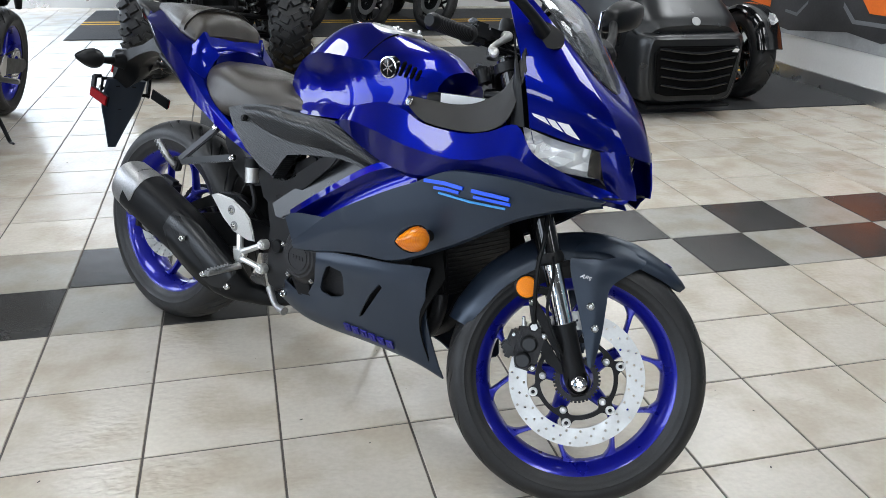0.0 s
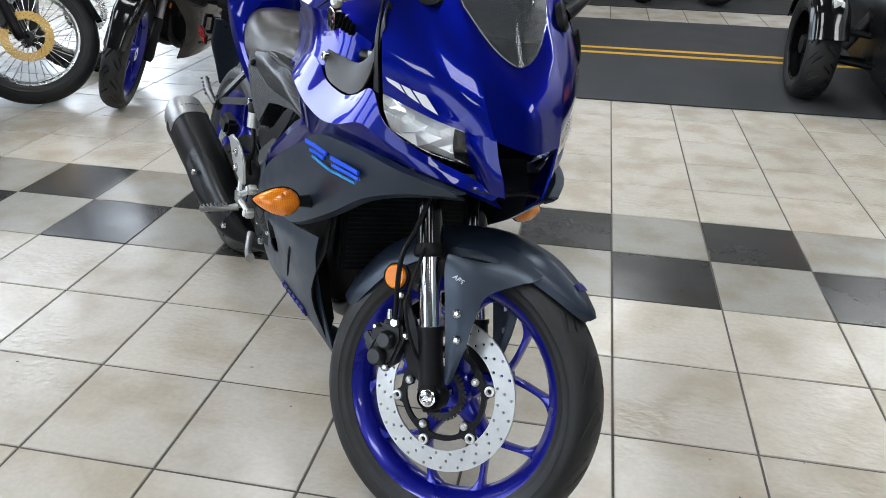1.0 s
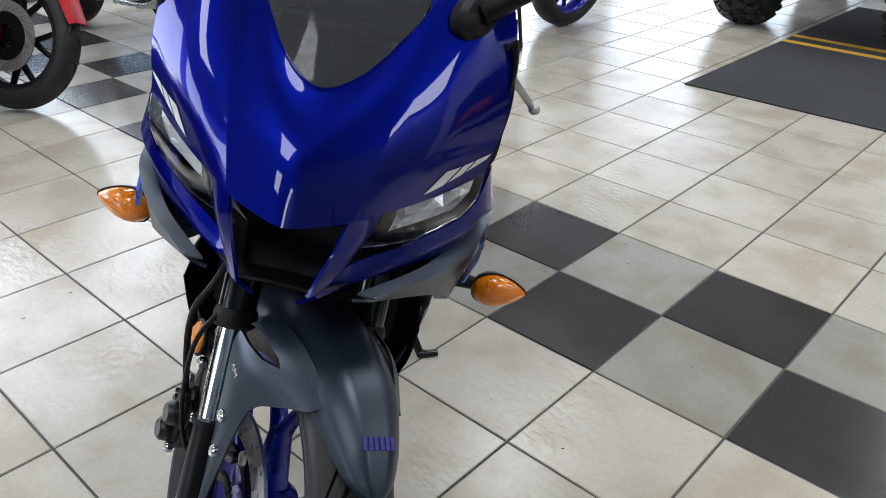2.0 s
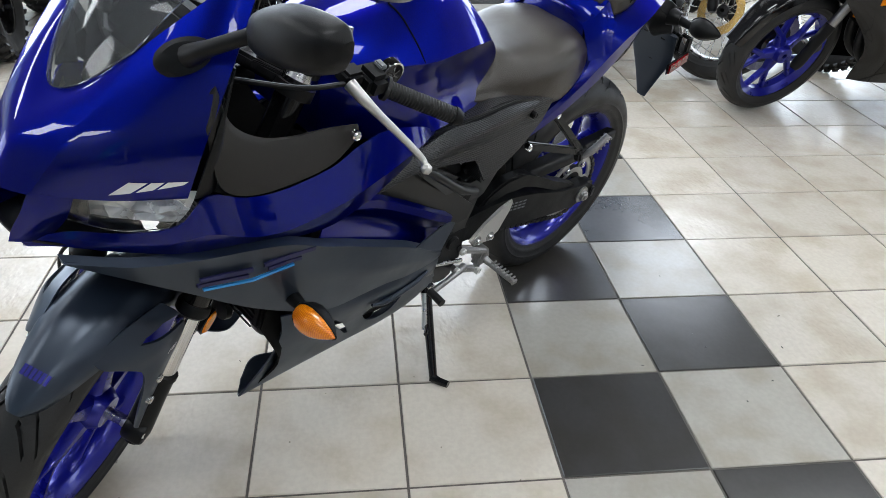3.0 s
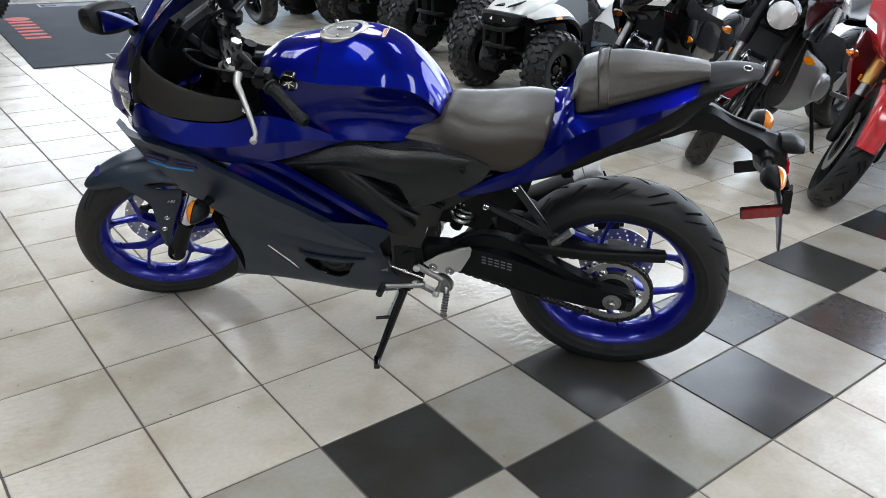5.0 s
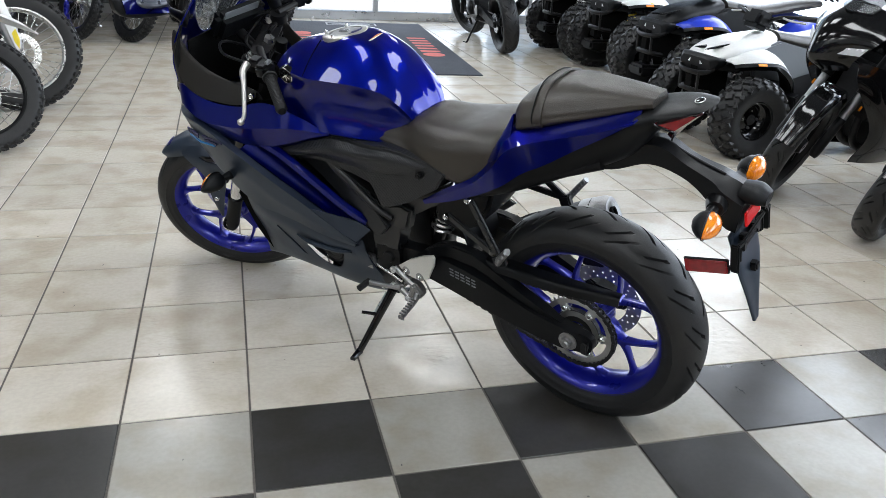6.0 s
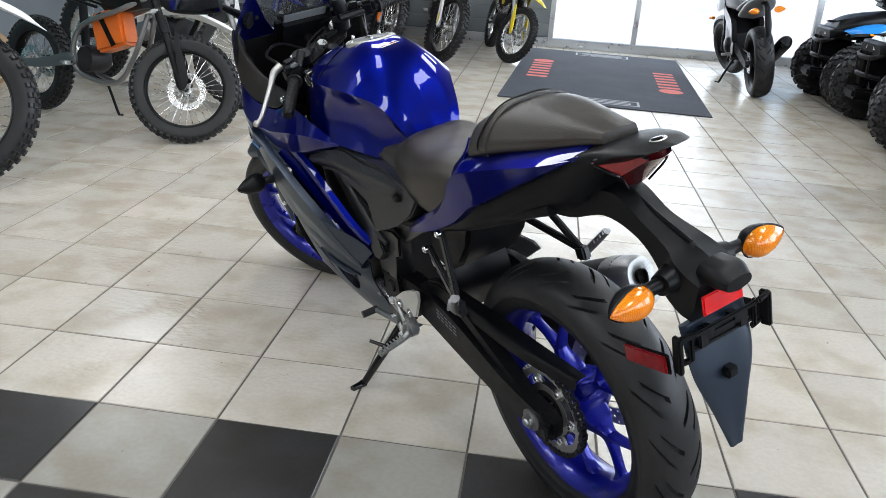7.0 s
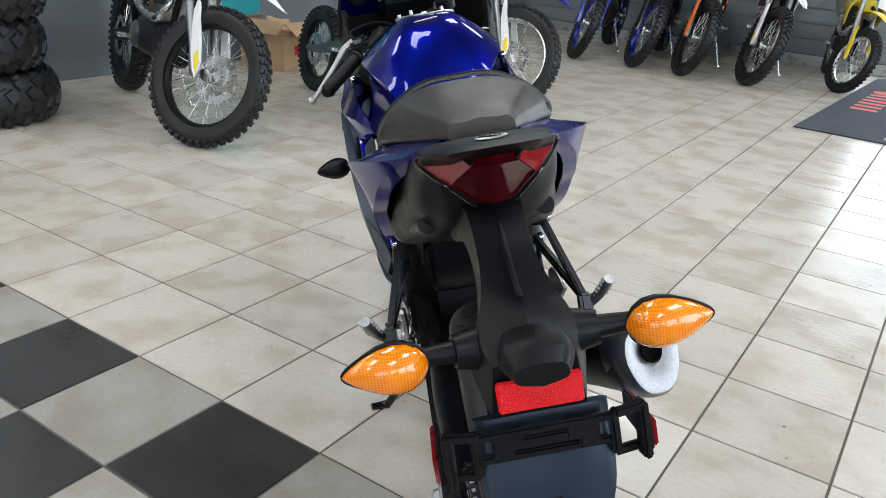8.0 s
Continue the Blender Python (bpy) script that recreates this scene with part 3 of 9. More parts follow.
# grey slat boards on the north wall
slats = thing("slatwall", Matrix(), "grey horizontal slat boards over a pale skirting", "slatwall", kind="structure")
one = part("slat", block((0, 0, 0), (4.44, 0.022, 0.150), bevel=0.006), M["slat"], slats)
one.matrix_basis = pose((W + 0.45) / 2, NO - 0.013, 0.12 + 0.078)
for k in range(1, 18):
    twin(one, pose((W + 0.45) / 2, NO - 0.013, 0.12 + 0.078 + 0.158 * k))
tagged(part("baseboard", block(((W + 0.45) / 2, NO - 0.011, 0.056), (4.44, 0.02, 0.11), bevel=0.004), M["alu"]), "pale grey skirting board along the wall", "baseboard", kind="structure")
tagged(part("baseboard", block((W + 0.011, (SO - 0.8) / 2, 0.056), (0.02, -0.8 - SO, 0.11), bevel=0.004), M["alu"]), "pale grey skirting board along the wall", "baseboard", kind="structure")


def ceiling_light(x, y):
    m = pose(x, y, H)
    ob = thing("ceiling_light", m, "flush white rectangular ceiling light panel, switched on", "ceiling light", "ceiling light panels")
    bm = bmesh.new()
    for c, s in (((0, 0.61, -0.012), (0.64, 0.02, 0.024)), ((0, -0.61, -0.012), (0.64, 0.02, 0.024)), ((0.31, 0, -0.012), (0.02, 1.2, 0.024)), ((-0.31, 0, -0.012), (0.02, 1.2, 0.024))):
        block(c, s, bm=bm)
    part("rim", bm, M["wall_white"], ob, smooth=0)
    part("diffuser", block((0, 0, -0.007), (0.60, 1.2, 0.008)), M["panel_glow"], ob, smooth=0)
    return ob


first_light = ceiling_light(-3.55, -5.15)
for gx in (-3.55, -1.0, 1.6):
    for gy in (-5.15, -2.55, 0.05, 2.65, 5.25):
        if (gx, gy) not in ((-3.55, -5.15), (1.6, -5.15), (-3.55, 2.65)):
            copy_thing(first_light, pose(gx, gy, H))

# road-like carpets with yellow lines
for nm, y0, y1, x0, x1 in (("road_carpet", -4.92, -2.28, W + 0.03, 0.61), ("road_carpet", -7.7, -5.62, W + 0.03, 1.9)):
    rug = thing(nm, pose((x0 + x1) / 2, (y0 + y1) / 2, 0), "charcoal carpet printed like a road with a double yellow line", "carpet")
    part("carpet_sheet", block((0, 0, 0.004), (x1 - x0, y1 - y0, 0.007), bevel=0.002), M["carpet"], rug, smooth=0)
    for off in (-0.10, 0.07) if y0 > -5 else (-0.08, 0.08):
        part("line", block((0, off, 0.0078), (x1 - x0 - 0.01, 0.06, 0.0022)), M["yellow_line"], rug, "yellow line", smooth=0)

# printed entrance mat
rug = thing("entrance_mat", pose(1.02, 6.35, 0, 0, 0, -3), "dark rubber-backed entrance mat with red and grey print", "door mat")
part("mat_sheet", block((0, 0, 0.005), (1.72, 3.25, 0.009), bevel=0.003), M["doormat"], rug, smooth=0)
for sx, rot in ((-0.62, 90), (0.62, -90)):
    bm = bmesh.new()
    for k in range(6):
        block((sx + 0.0, (k - 2.5) * 0.17 + 0.0, 0.0098), (0.20, 0.085, 0.0015), bm=bm)
    part("print_bar", bm, M["mat_red"], rug, "red printed strip", smooth=0)
    part("print_disc", lathe([(0.0, 0.0104), (0.11, 0.0104), (0.11, 0.0092), (0.0, 0.0092)], 28, (sx, -0.62 if sx > 0 else 0.62, 0), axis="z", closed=False), M["mat_red"], rug, "red printed disc", smooth=0)
for sy in (-1.42, 1.42):
    bm = bmesh.new()
    for c, s in (((0, 0.09), (0.60, 0.02)), ((0, -0.09), (0.60, 0.02)), ((0.29, 0), (0.02, 0.16)), ((-0.29, 0), (0.02, 0.16)), ((0, 0.03), (0.46, 0.03)), ((0.05, -0.03), (0.36, 0.03))):
        block((c[0], sy + c[1], 0.0098), (s[0], s[1], 0.0015), bm=bm)
    part("print_box", bm, M["mat_grey"], rug, "grey printed box", smooth=0)

# printed banner on the west wall
ban = thing("wall_banner", pose(W + 0.006, -3.6, 1.05), "large printed banner with orange and black shapes on pale ground", "banner")
part("sheet", block((0, 0, 0.04), (0.008, 4.4, 1.50)), M["poster"], ban, smooth=0)
TURN = Matrix.Rotation(radians(90), 4, "Z")
part("dark_shape", moved(plate([(-1.9, 0.65), (2.1, 0.65), (2.1, -0.50), (1.80, -0.56), (1.45, -0.58), (1.30, -0.63), (0.95, -0.60), (0.30, -0.68), (0.10, -0.66), (-0.6, -0.60), (-1.9, -0.50)], -0.0072, -0.0052, 0), TURN), M["black_print"], ban, "black printed shape", smooth=0)
part("grey_streak", moved(plate([(0.22, -0.525), (0.36, -0.535), (0.47, -0.43), (0.47, -0.455), (0.37, -0.56), (0.22, -0.545)], -0.0092, -0.0076, 0), TURN), M["grey_plastic"], ban, "grey printed streak", smooth=0)
part("grey_streak", moved(plate([(0.86, -0.40), (1.00, -0.505), (1.60, -0.485), (1.60, -0.515), (0.985, -0.535), (0.86, -0.435)], -0.0092, -0.0076, 0), TURN), M["grey_plastic"], ban, smooth=0)
part("orange_shape", moved(plate([(1.02, -0.345), (1.13, -0.445), (1.75, -0.435), (1.75, -0.05), (1.02, -0.05)], -0.0112, -0.0096, 0), TURN), M["orange"], ban, "orange printed shape", smooth=0)
part("orange_shape", moved(plate([(-0.40, -0.50), (0.02, -0.53), (0.02, 0.20), (-0.40, 0.20)], -0.0112, -0.0096, 0), TURN), M["orange"], ban, smooth=0)

# ---- the sport motorcycle in the middle ----
# Its own axes: x ahead, y to its left, z up, from the rear tyre's foot; it leans on its side stand, bars turned left.
BIKE = pose(0.633, -0.086, 0.0, -12.54, 0, 130.27) @ pose(0, 0.018, 0, 0, 0, -0.8)
bike = thing("sport_motorcycle", BIKE, "metallic blue and matte grey sport motorcycle leaning on its side stand", "motorcycle")
RAKE, HEAD = radians(25), Vector((1.475, 0, 0))
STEER = Matrix.Translation(HEAD) @ Matrix.Rotation(radians(31), 4, Vector((-math.sin(RAKE), 0, math.cos(RAKE)))) @ Matrix.Translation(-HEAD)
FA, RA = Vector((1.392, 0, 0.283)), Vector((0, 0, 0.309))   # axles
FR, RR = 0.292, 0.314


def bp(name, bm, material, label="", parent=None, steer=False, smooth=38):
    ob = part(name, bm, M[material], parent or bike, label, smooth)
    if steer:
        ob.matrix_basis = STEER
    return ob


def sub(name, bm, material, parent, label="", smooth=38):
    return part(name, bm, M[material], parent, label, smooth)


def bolts(parent, places, r=0.008, material="chrome", side=1, name="bolt"):
    first = None
    for p in places:
        m = Matrix.Translation(p) @ (Matrix() if side > 0 else Matrix.Rotation(radians(180), 4, "Z"))
        if first is None:
            first = sub(name, bolt_mesh(r), material, parent)
            first.matrix_basis = m
        else:
            twin(first, m, parent)


def spoke(stations, bm):
    """One cast spoke through stations (radius, angle in degrees, width, depth) in the wheel's plane."""
    st = np.array(stations, float)
    if len(st) > 2:
        st = curve_pts(st, 4 * (len(st) - 1) + 1)
    C = [Vector((r * math.cos(radians(a)), 0, r * math.sin(radians(a)))) for r, a, w, d in st]
    rings = []
    for i, (r, a, w, d) in enumerate(st):
        run = (C[min(i + 1, len(C) - 1)] - C[max(i - 1, 0)]).normalized()
        side = Vector((-run.z, 0, run.x))
        ring = []
        for k in range(12):
            t = 2 * math.pi * k / 12
            cx, cy = math.cos(t), math.sin(t)
            ring.append(tuple(C[i] + side * (w / 2 * math.copysign(abs(cx) ** 0.55, cx)) + Vector((0, d / 2 * math.copysign(abs(cy) ** 0.55, cy), 0))))
        rings.append(ring)
    V = add_grid(bm, np.array(rings), closed=True)
    bm.faces.new(V[0])
    bm.faces.new(V[-1][::-1])


def cast_wheel(name, centre, R, w, rim_w, hub_r, hub_w, rim_mat, steer=None, start=90):
    """Hub with five forked spokes, a dropped-centre rim and a road tyre."""
    h = hub_w / 2
    wheel = part(name, lathe([(0.012, -h), (hub_r * 0.72, -h), (hub_r, -h * 0.6), (hub_r, h * 0.6), (hub_r * 0.72, h), (0.012, h)], 32), M[rim_mat], None)
    b = rim_w / 2
    rim = [(0.231, -b - 0.004), (0.233, -b), (0.229, -b + 0.006), (0.219, -b + 0.012), (0.205, -b * 0.35), (0.203, b * 0.35), (0.219, b - 0.012), (0.229, b - 0.006), (0.233, b), (0.231, b + 0.004),
           (0.224, b + 0.003), (0.212, b - 0.008), (0.198, b * 0.45), (0.192, 0), (0.198, -b * 0.45), (0.212, -b + 0.008), (0.224, -b - 0.003)]
    bm = lathe(rim, 96)
    for k in range(5):
        a = start + 72 * k
        spoke([(hub_r * 0.7, a, 0.050, hub_w * 0.62), (0.072, a, 0.034, hub_w * 0.5), (0.100, a, 0.026, 0.036), (0.122, a, 0.026, 0.030)], bm)
        for e in (-1, 1):
            spoke([(0.108, a + e * 1.5, 0.016, 0.030), (0.128, a + e * 6.5, 0.0125, 0.028), (0.155, a + e * 13.0, 0.011, 0.025), (0.178, a + e * 17.6, 0.012, 0.025), (0.190, a + e * 19.8, 0.020, 0.028), (0.202, a + e * 21.5, 0.042, 0.032)], bm)
    part("rim", bm, M[rim_mat], wheel)
    part("tyre", tyre_bm(R, w, 0.222), M["rubber"], wheel)
    return wheel


def disc_bm(r0, r1, thick, seg=72, rings=3, hole_r=0.0031):
    """A brake disc round the y axis, drilled right through with staggered round holes."""
    bm = bmesh.new()
    rr = np.linspace(r0, r1, rings + 1)

    def at(r, i, y):
        t = 2 * math.pi * i / seg
        return bm.verts.new((r * math.cos(t), y, r * math.sin(t)))

    drilled = {(i, k) for i in range(seg) for k in range(rings) if (i + k) % 3 == 0}
    bores = {}
    for y in (-thick / 2, thick / 2):
        V = [[at(r, i, y) for r in rr] for i in range(seg)]
        for i in range(seg):
            q = (i + 1) % seg
            for k in range(rings):
                a, b, c, d = V[i][k], V[q][k], V[q][k + 1], V[i][k + 1]
                if (i, k) not in drilled:
                    bm.faces.new((a, b, c, d))
                    continue
                mid = (a.co + b.co + c.co + d.co) / 4
                ro, ta = Vector((mid.x, 0, mid.z)).normalized(), Vector((-mid.z, 0, mid.x)).normalized()
                ring = [bm.verts.new(mid + (ta * math.cos(t) + ro * math.sin(t)) * hole_r) for t in np.radians(np.arange(-135, 225, 45))]
                ab, bc, cd, da = (bm.verts.new((u.co + v.co) / 2) for u, v in ((a, b), (b, c), (c, d), (d, a)))
                outer = [a, ab, b, bc, c, cd, d, da]
                for n in range(8):
                    bm.faces.new((outer[n], outer[(n + 1) % 8], ring[(n + 1) % 8], ring[n]))
                bores.setdefault((i, k), []).append(ring)
        if y < 0:
            low = V
    for i in range(seg):
        q = (i + 1) % seg
        for k in (0, rings):
            bm.faces.new((low[i][k], low[q][k], V[q][k], V[i][k]))
    for lo, hi in bores.values():
        for n in range(8):
            bm.faces.new((lo[n], lo[(n + 1) % 8], hi[(n + 1) % 8], hi[n]))
    return bm


def spider_bm(y, thick, ring_in, ring_out, lugs_out, lugs_in, n_out, a_out, n_in, a_in, seg=360):
    """A flat ring round the y axis with lugs reaching out to the rivets and in to the bolts."""
    bm = bmesh.new()
    loops = []
    for i in range(seg):
        a = 360.0 * i / seg
        do = min(abs((a - a_out - 360.0 / n_out * k + 180) % 360 - 180) for k in range(n_out))
        di = min(abs((a - a_in - 360.0 / n_in * k + 180) % 360 - 180) for k in range(n_in))
        ro = ring_out + (lugs_out - ring_out) * (1 / (1 + (do / 6.5) ** 6))
        ri = ring_in - (ring_in - lugs_in) * (1 / (1 + (di / 8.5) ** 6))
        c, sn = math.cos(radians(a)), math.sin(radians(a))
        loops.append([bm.verts.new((r * c, y + e * thick / 2, r * sn)) for r, e in ((ri, -1), (ro, -1), (ro, 1), (ri, 1))])
    for i in range(seg):
        p, q = loops[i], loops[(i + 1) % seg]
        for k in range(4):
            bm.faces.new((p[k], p[(k + 1) % 4], q[(k + 1) % 4], q[k]))
    return bm


# wheels
fw = cast_wheel("front_wheel", FA, FR, 0.112, 0.082, 0.042, 0.085, "rim_blue", start=41.5)
fw.parent = bike
fw.matrix_basis = STEER @ Matrix.Translation(FA)
rw = cast_wheel("rear_wheel", RA, RR, 0.142, 0.108, 0.055, 0.13, "rim_blue", start=62)
rw.parent = bike
rw.matrix_basis = Matrix.Translation(RA)
for wh in (fw, rw):
    wh["label"] = "metallic blue cast wheel with forked spokes"

# front brake, on the right of the wheel
dy = -0.062
sub("brake_disc", moved(disc_bm(0.109, 0.149, 0.005), Matrix.Translation((0, dy, 0))), "disc", fw, "drilled steel disc")
sub("disc_carrier", spider_bm(dy + 0.001, 0.007, 0.081, 0.0905, 0.1095, 0.066, 6, 30.0, 5, 44.0), "black_metal", fw, "black disc carrier", smooth=30)
for k in range(6):
    a = radians(30 + 60 * k)
    rv = sub("rivet", lathe([(0.0042, dy - 0.0045), (0.0060, dy - 0.0072), (0.0095, dy - 0.0066), (0.0104, dy - 0.003), (0.0104, dy + 0.002), (0.0042, dy + 0.002)], 22), "bright_steel", fw)
    rv.matrix_basis = Matrix.Translation((0.0995 * math.cos(a), 0, 0.0995 * math.sin(a)))
bolts(fw, [Vector((0.0745 * math.cos(radians(72 * k + 44)), dy - 0.003, 0.0745 * math.sin(radians(72 * k + 44)))) for k in range(5)], 0.0078, "bright_steel", -1)
bm = lathe([(0.037, dy - 0.004), (0.0475, dy - 0.004), (0.0475, dy - 0.008), (0.037, dy - 0.008)], 40)
for k in range(36):
    a = 10 * k
    block((0.049 * math.cos(radians(a)), dy - 0.006, 0.049 * math.sin(radians(a))), (0.006, 0.004, 0.005), (0, -a, 0), bm=bm)
sub("speed_ring", bm, "dark_metal", fw, "toothed speed sensor ring", smooth=0)
bp("axle", rod((FA.x, -0.128, FA.z), (FA.x, 0.112, FA.z), 0.011), "steel", steer=True)
bp("axle_nut", lathe([(0.0, -0.129), (0.006, -0.129), (0.007, -0.134), (0.012, -0.133), (0.0135, -0.127), (0.0165, -0.126), (0.0165, -0.114), (0.0, -0.114)], 20, (FA.x, 0, FA.z), closed=False), "chrome", steer=True)
bp("axle_nut", lathe([(0.0, 0.122), (0.013, 0.122), (0.016, 0.118), (0.016, 0.108), (0.0, 0.108)], 6, (FA.x, 0, FA.z), closed=False), "steel", steer=True, smooth=0)

# fork: black lower leg, bright tube, black upper tube, in line with the steering head
ax = Vector((-math.sin(RAKE), 0, math.cos(RAKE)))
off = Vector((-0.004, 0, 0))
for sgn in (-1, 1):
    y = sgn * 0.102
    foot = Vector((FA.x, y, FA.z)) + off
    leg = bp("fork_leg", tube([foot - ax * 0.030, foot, foot + ax * 0.07, foot + ax * 0.119], [0.017, 0.025, 0.0235, 0.0240], 20, 14), "black_metal", "black fork leg", steer=True)
    sub("axle_clamp", lathe([(0.024, y - 0.02), (0.027, y - 0.014), (0.027, y + 0.014), (0.024, y + 0.02)], 24, (FA.x, 0, FA.z)), "black_metal", leg)
    sub("dust_seal", rod(foot + ax * 0.119, foot + ax * 0.128, 0.0265, seg=20), "black", leg)
    sub("tube", rod(foot + ax * 0.128, foot + ax * 0.262, 0.0205, seg=24), "chrome", leg, "polished fork tube")
    sub("collar", tube([foot + ax * 0.258, foot + ax * 0.263, foot + ax * 0.276, foot + ax * 0.284], [0.026, 0.030, 0.030, 0.027], 24, 4), "black", leg)
    sub("upper_tube", rod(foot + ax * 0.284, foot + ax * 0.71, 0.0255, seg=24), "black_gloss", leg, "gloss black fork tube")
    sub("fork_cap", rod(foot + ax * 0.71, foot + ax * 0.722, 0.022, 0.019, seg=20), "steel", leg)
topc = Vector((FA.x, 0, FA.z)) + off + ax * 0.70
bm = bmesh.new()
for sgn in (-1, 1):
    rod(topc + Vector((0, sgn * 0.102, 0)) - ax * 0.018, topc + Vector((0, sgn * 0.102, 0)) + ax * 0.002, 0.034, seg=20, bm=bm)
block(topc - ax * 0.008 + Vector((-0.012, 0, 0)), (0.062, 0.17, 0.022), (0, -25, 0), 0.006, bm)
for sgn in (-1, 1):
    for k in range(3):
        block(topc + Vector((0.012 - 0.016 * k, sgn * (0.055), 0.006 + 0.002 * k)), (0.008, 0.05, 0.014), (0, -25, sgn * 12), 0.002, bm)
bp("top_clamp", bm, "black_metal", "black top fork clamp with cut-outs", steer=True)
bp("stem_nut", rod(topc + Vector((-0.02, 0, 0.0)) - ax * 0.002, topc + Vector((-0.02, 0, 0)) + ax * 0.014, 0.017, 0.015, seg=6), "steel", steer=True, smooth=0)
bp("ignition_lock", rod(topc + Vector((-0.055, 0, -0.012)) - ax * 0.02, topc + Vector((-0.055, 0, -0.012)) + ax * 0.012, 0.019, 0.017, seg=20), "black", steer=True)
lowc = Vector((FA.x, 0, FA.z)) + off + ax * 0.47
bp("lower_clamp", block(lowc, (0.07, 0.26, 0.03), (0, -25, 0), 0.008), "black_metal", steer=True)

# bars, grips, levers
for sgn in (-1, 1):
    y = lambda v: (v[0], sgn * v[1], v[2])
    bm = rod(y((1.062, 0.100, 0.952)), y((0.947, 0.338, 0.912)), 0.011, seg=14)
    bar = bp("handlebar", bm, "black_metal", "black clip-on bar", steer=True)
    sub("clamp", rod(Vector(y((1.066, 0.102, 0.925))), Vector(y((1.060, 0.102, 0.950))), 0.026, seg=18), "black_metal", bar)
    g0, g1 = np.array(y((1.002, 0.224, 0.931))), np.array(y((0.947, 0.338, 0.912)))
    ribs = [0.0148, 0.0148] + [0.0156, 0.0156, 0.0148, 0.0148] * 22
    bm = tube([g0, g1], ribs, 18, 4 * len(ribs))
    sub("grip", bm, "grip_rubber", bar, "ribbed rubber grip")
    sub("grip_flange", rod(g0 - (g1 - g0) * 0.05, g0, 0.021, seg=18), "rubber", bar)
    e = (g1 - g0) / np.linalg.norm(g1 - g0)
    sub("bar_end", tube([g1, g1 + e * 0.006, g1 + e * 0.016], [0.0165, 0.0165, 0.011], 18, 3), "black", bar)
    sub("switch_box", block(y((1.020, 0.196, 0.9435)), (0.045, 0.052, 0.042), (0, 0, sgn * -25), 0.010), "black", bar, "black switch box")
    sub("switch", block(y((1.004, 0.199, 0.967)), (0.014, 0.020, 0.008), (0, 0, sgn * -25), 0.002), "grey_plastic", bar)
    sub("lever_perch", block(y((1.050, 0.168, 0.952)), (0.040, 0.035, 0.026), (0, 0, sgn * -25), 0.006), "black_metal", bar)
    bm = tube([y((1.075, 0.178, 0.955)), y((1.082, 0.205, 0.948)), y((1.076, 0.238, 0.931)), y((1.068, 0.286, 0.908)), y((1.063, 0.328, 0.887)), y((1.070, 0.342, 0.879))],
              [0.011, 0.010, 0.0075, 0.0065, 0.006, 0.006], 12, 30)
    sub("lever", bm, "silver", bar, "silver hand lever")
    sub("lever_ball", lathe([(0.0, -0.010), (0.007, -0.0075), (0.010, 0), (0.007, 0.0075), (0.0, 0.010)], 14, y((1.071, 0.344, 0.878)), closed=False), "silver", bar)
bp("brake_reservoir", tube([(1.075, -0.135, 0.955), (1.075, -0.135, 0.992), (1.075, -0.135, 1.0)], [0.020, 0.022, 0.019], 20, 6), "black", "black brake fluid pot", steer=True)
bp("throttle_cable", tube([(1.03, -0.18, 0.93), (1.12, -0.12, 0.93), (1.16, -0.03, 0.90), (1.08, 0.0, 0.85)], 0.0045, 8), "black", steer=True)
bp("clutch_cable", tube([(1.085, 0.172, 0.956), (1.16, 0.13, 0.965), (1.20, 0.02, 0.94), (1.12, -0.05, 0.86), (1.0, -0.08, 0.80)], 0.0042, 8), "black", steer=True)
bp("brake_hose", tube([(1.075, -0.13, 0.95), (1.17, -0.10, 0.92), (1.23, -0.10, 0.75), (1.25, -0.135, 0.58), (1.25, -0.15, 0.50), (1.270, -0.125, 0.385)], 0.005, 8), "black", steer=True)
bp("sensor_cable", tube([(1.27, -0.11, 0.56), (1.285, -0.145, 0.50), (1.29, -0.14, 0.42), (1.325, -0.13, 0.36), (1.36, -0.10, 0.315)], 0.0035, 8), "black", steer=True)

# front brake caliper
bm = plate([(1.246, 0.372), (1.286, 0.378), (1.300, 0.352), (1.296, 0.302), (1.282, 0.282), (1.252, 0.284), (1.243, 0.310)], -0.086, -0.122, 0.006)
plate([(1.244, 0.366), (1.280, 0.372), (1.290, 0.344), (1.286, 0.300), (1.256, 0.290), (1.240, 0.312)], -0.040, -0.056, 0.005, bm)
cal = bp("brake_caliper", bm, "dark_metal", "dark grey two-piston caliper", steer=True)
for cx, cz in ((1.270, 0.341), (1.264, 0.304)):
    sub("piston_housing", lathe([(0.0, -0.140), (0.013, -0.140), (0.017, -0.136), (0.0185, -0.128), (0.0185, -0.115), (0.0, -0.115)], 24, (cx, 0, cz), closed=False), "charcoal", cal)
sub("bridge", block((1.236, -0.080, 0.330), (0.024, 0.070, 0.062), (0, 10, 0), 0.006), "dark_metal", cal)
sub("pad_cover", block((1.228, -0.096, 0.322), (0.030, 0.040, 0.020), (0, 24, 0), 0.004), "charcoal", cal)
sub("pad_pin", rod((1.234, -0.124, 0.352), (1.234, -0.060, 0.352), 0.0035, seg=8), "steel", cal)
sub("bleed_nipple", tube([(1.252, -0.112, 0.376), (1.246, -0.114, 0.394)], [0.005, 0.0035], 8, 3), "steel", cal)
sub("hose_bolt", rod((1.272, -0.128, 0.378), (1.272, -0.112, 0.378), 0.008, seg=6), "steel", cal)
sub("hose_ring", rod((1.272, -0.125, 0.378), (1.272, -0.118, 0.378), 0.011, seg=14), "black_metal", cal)
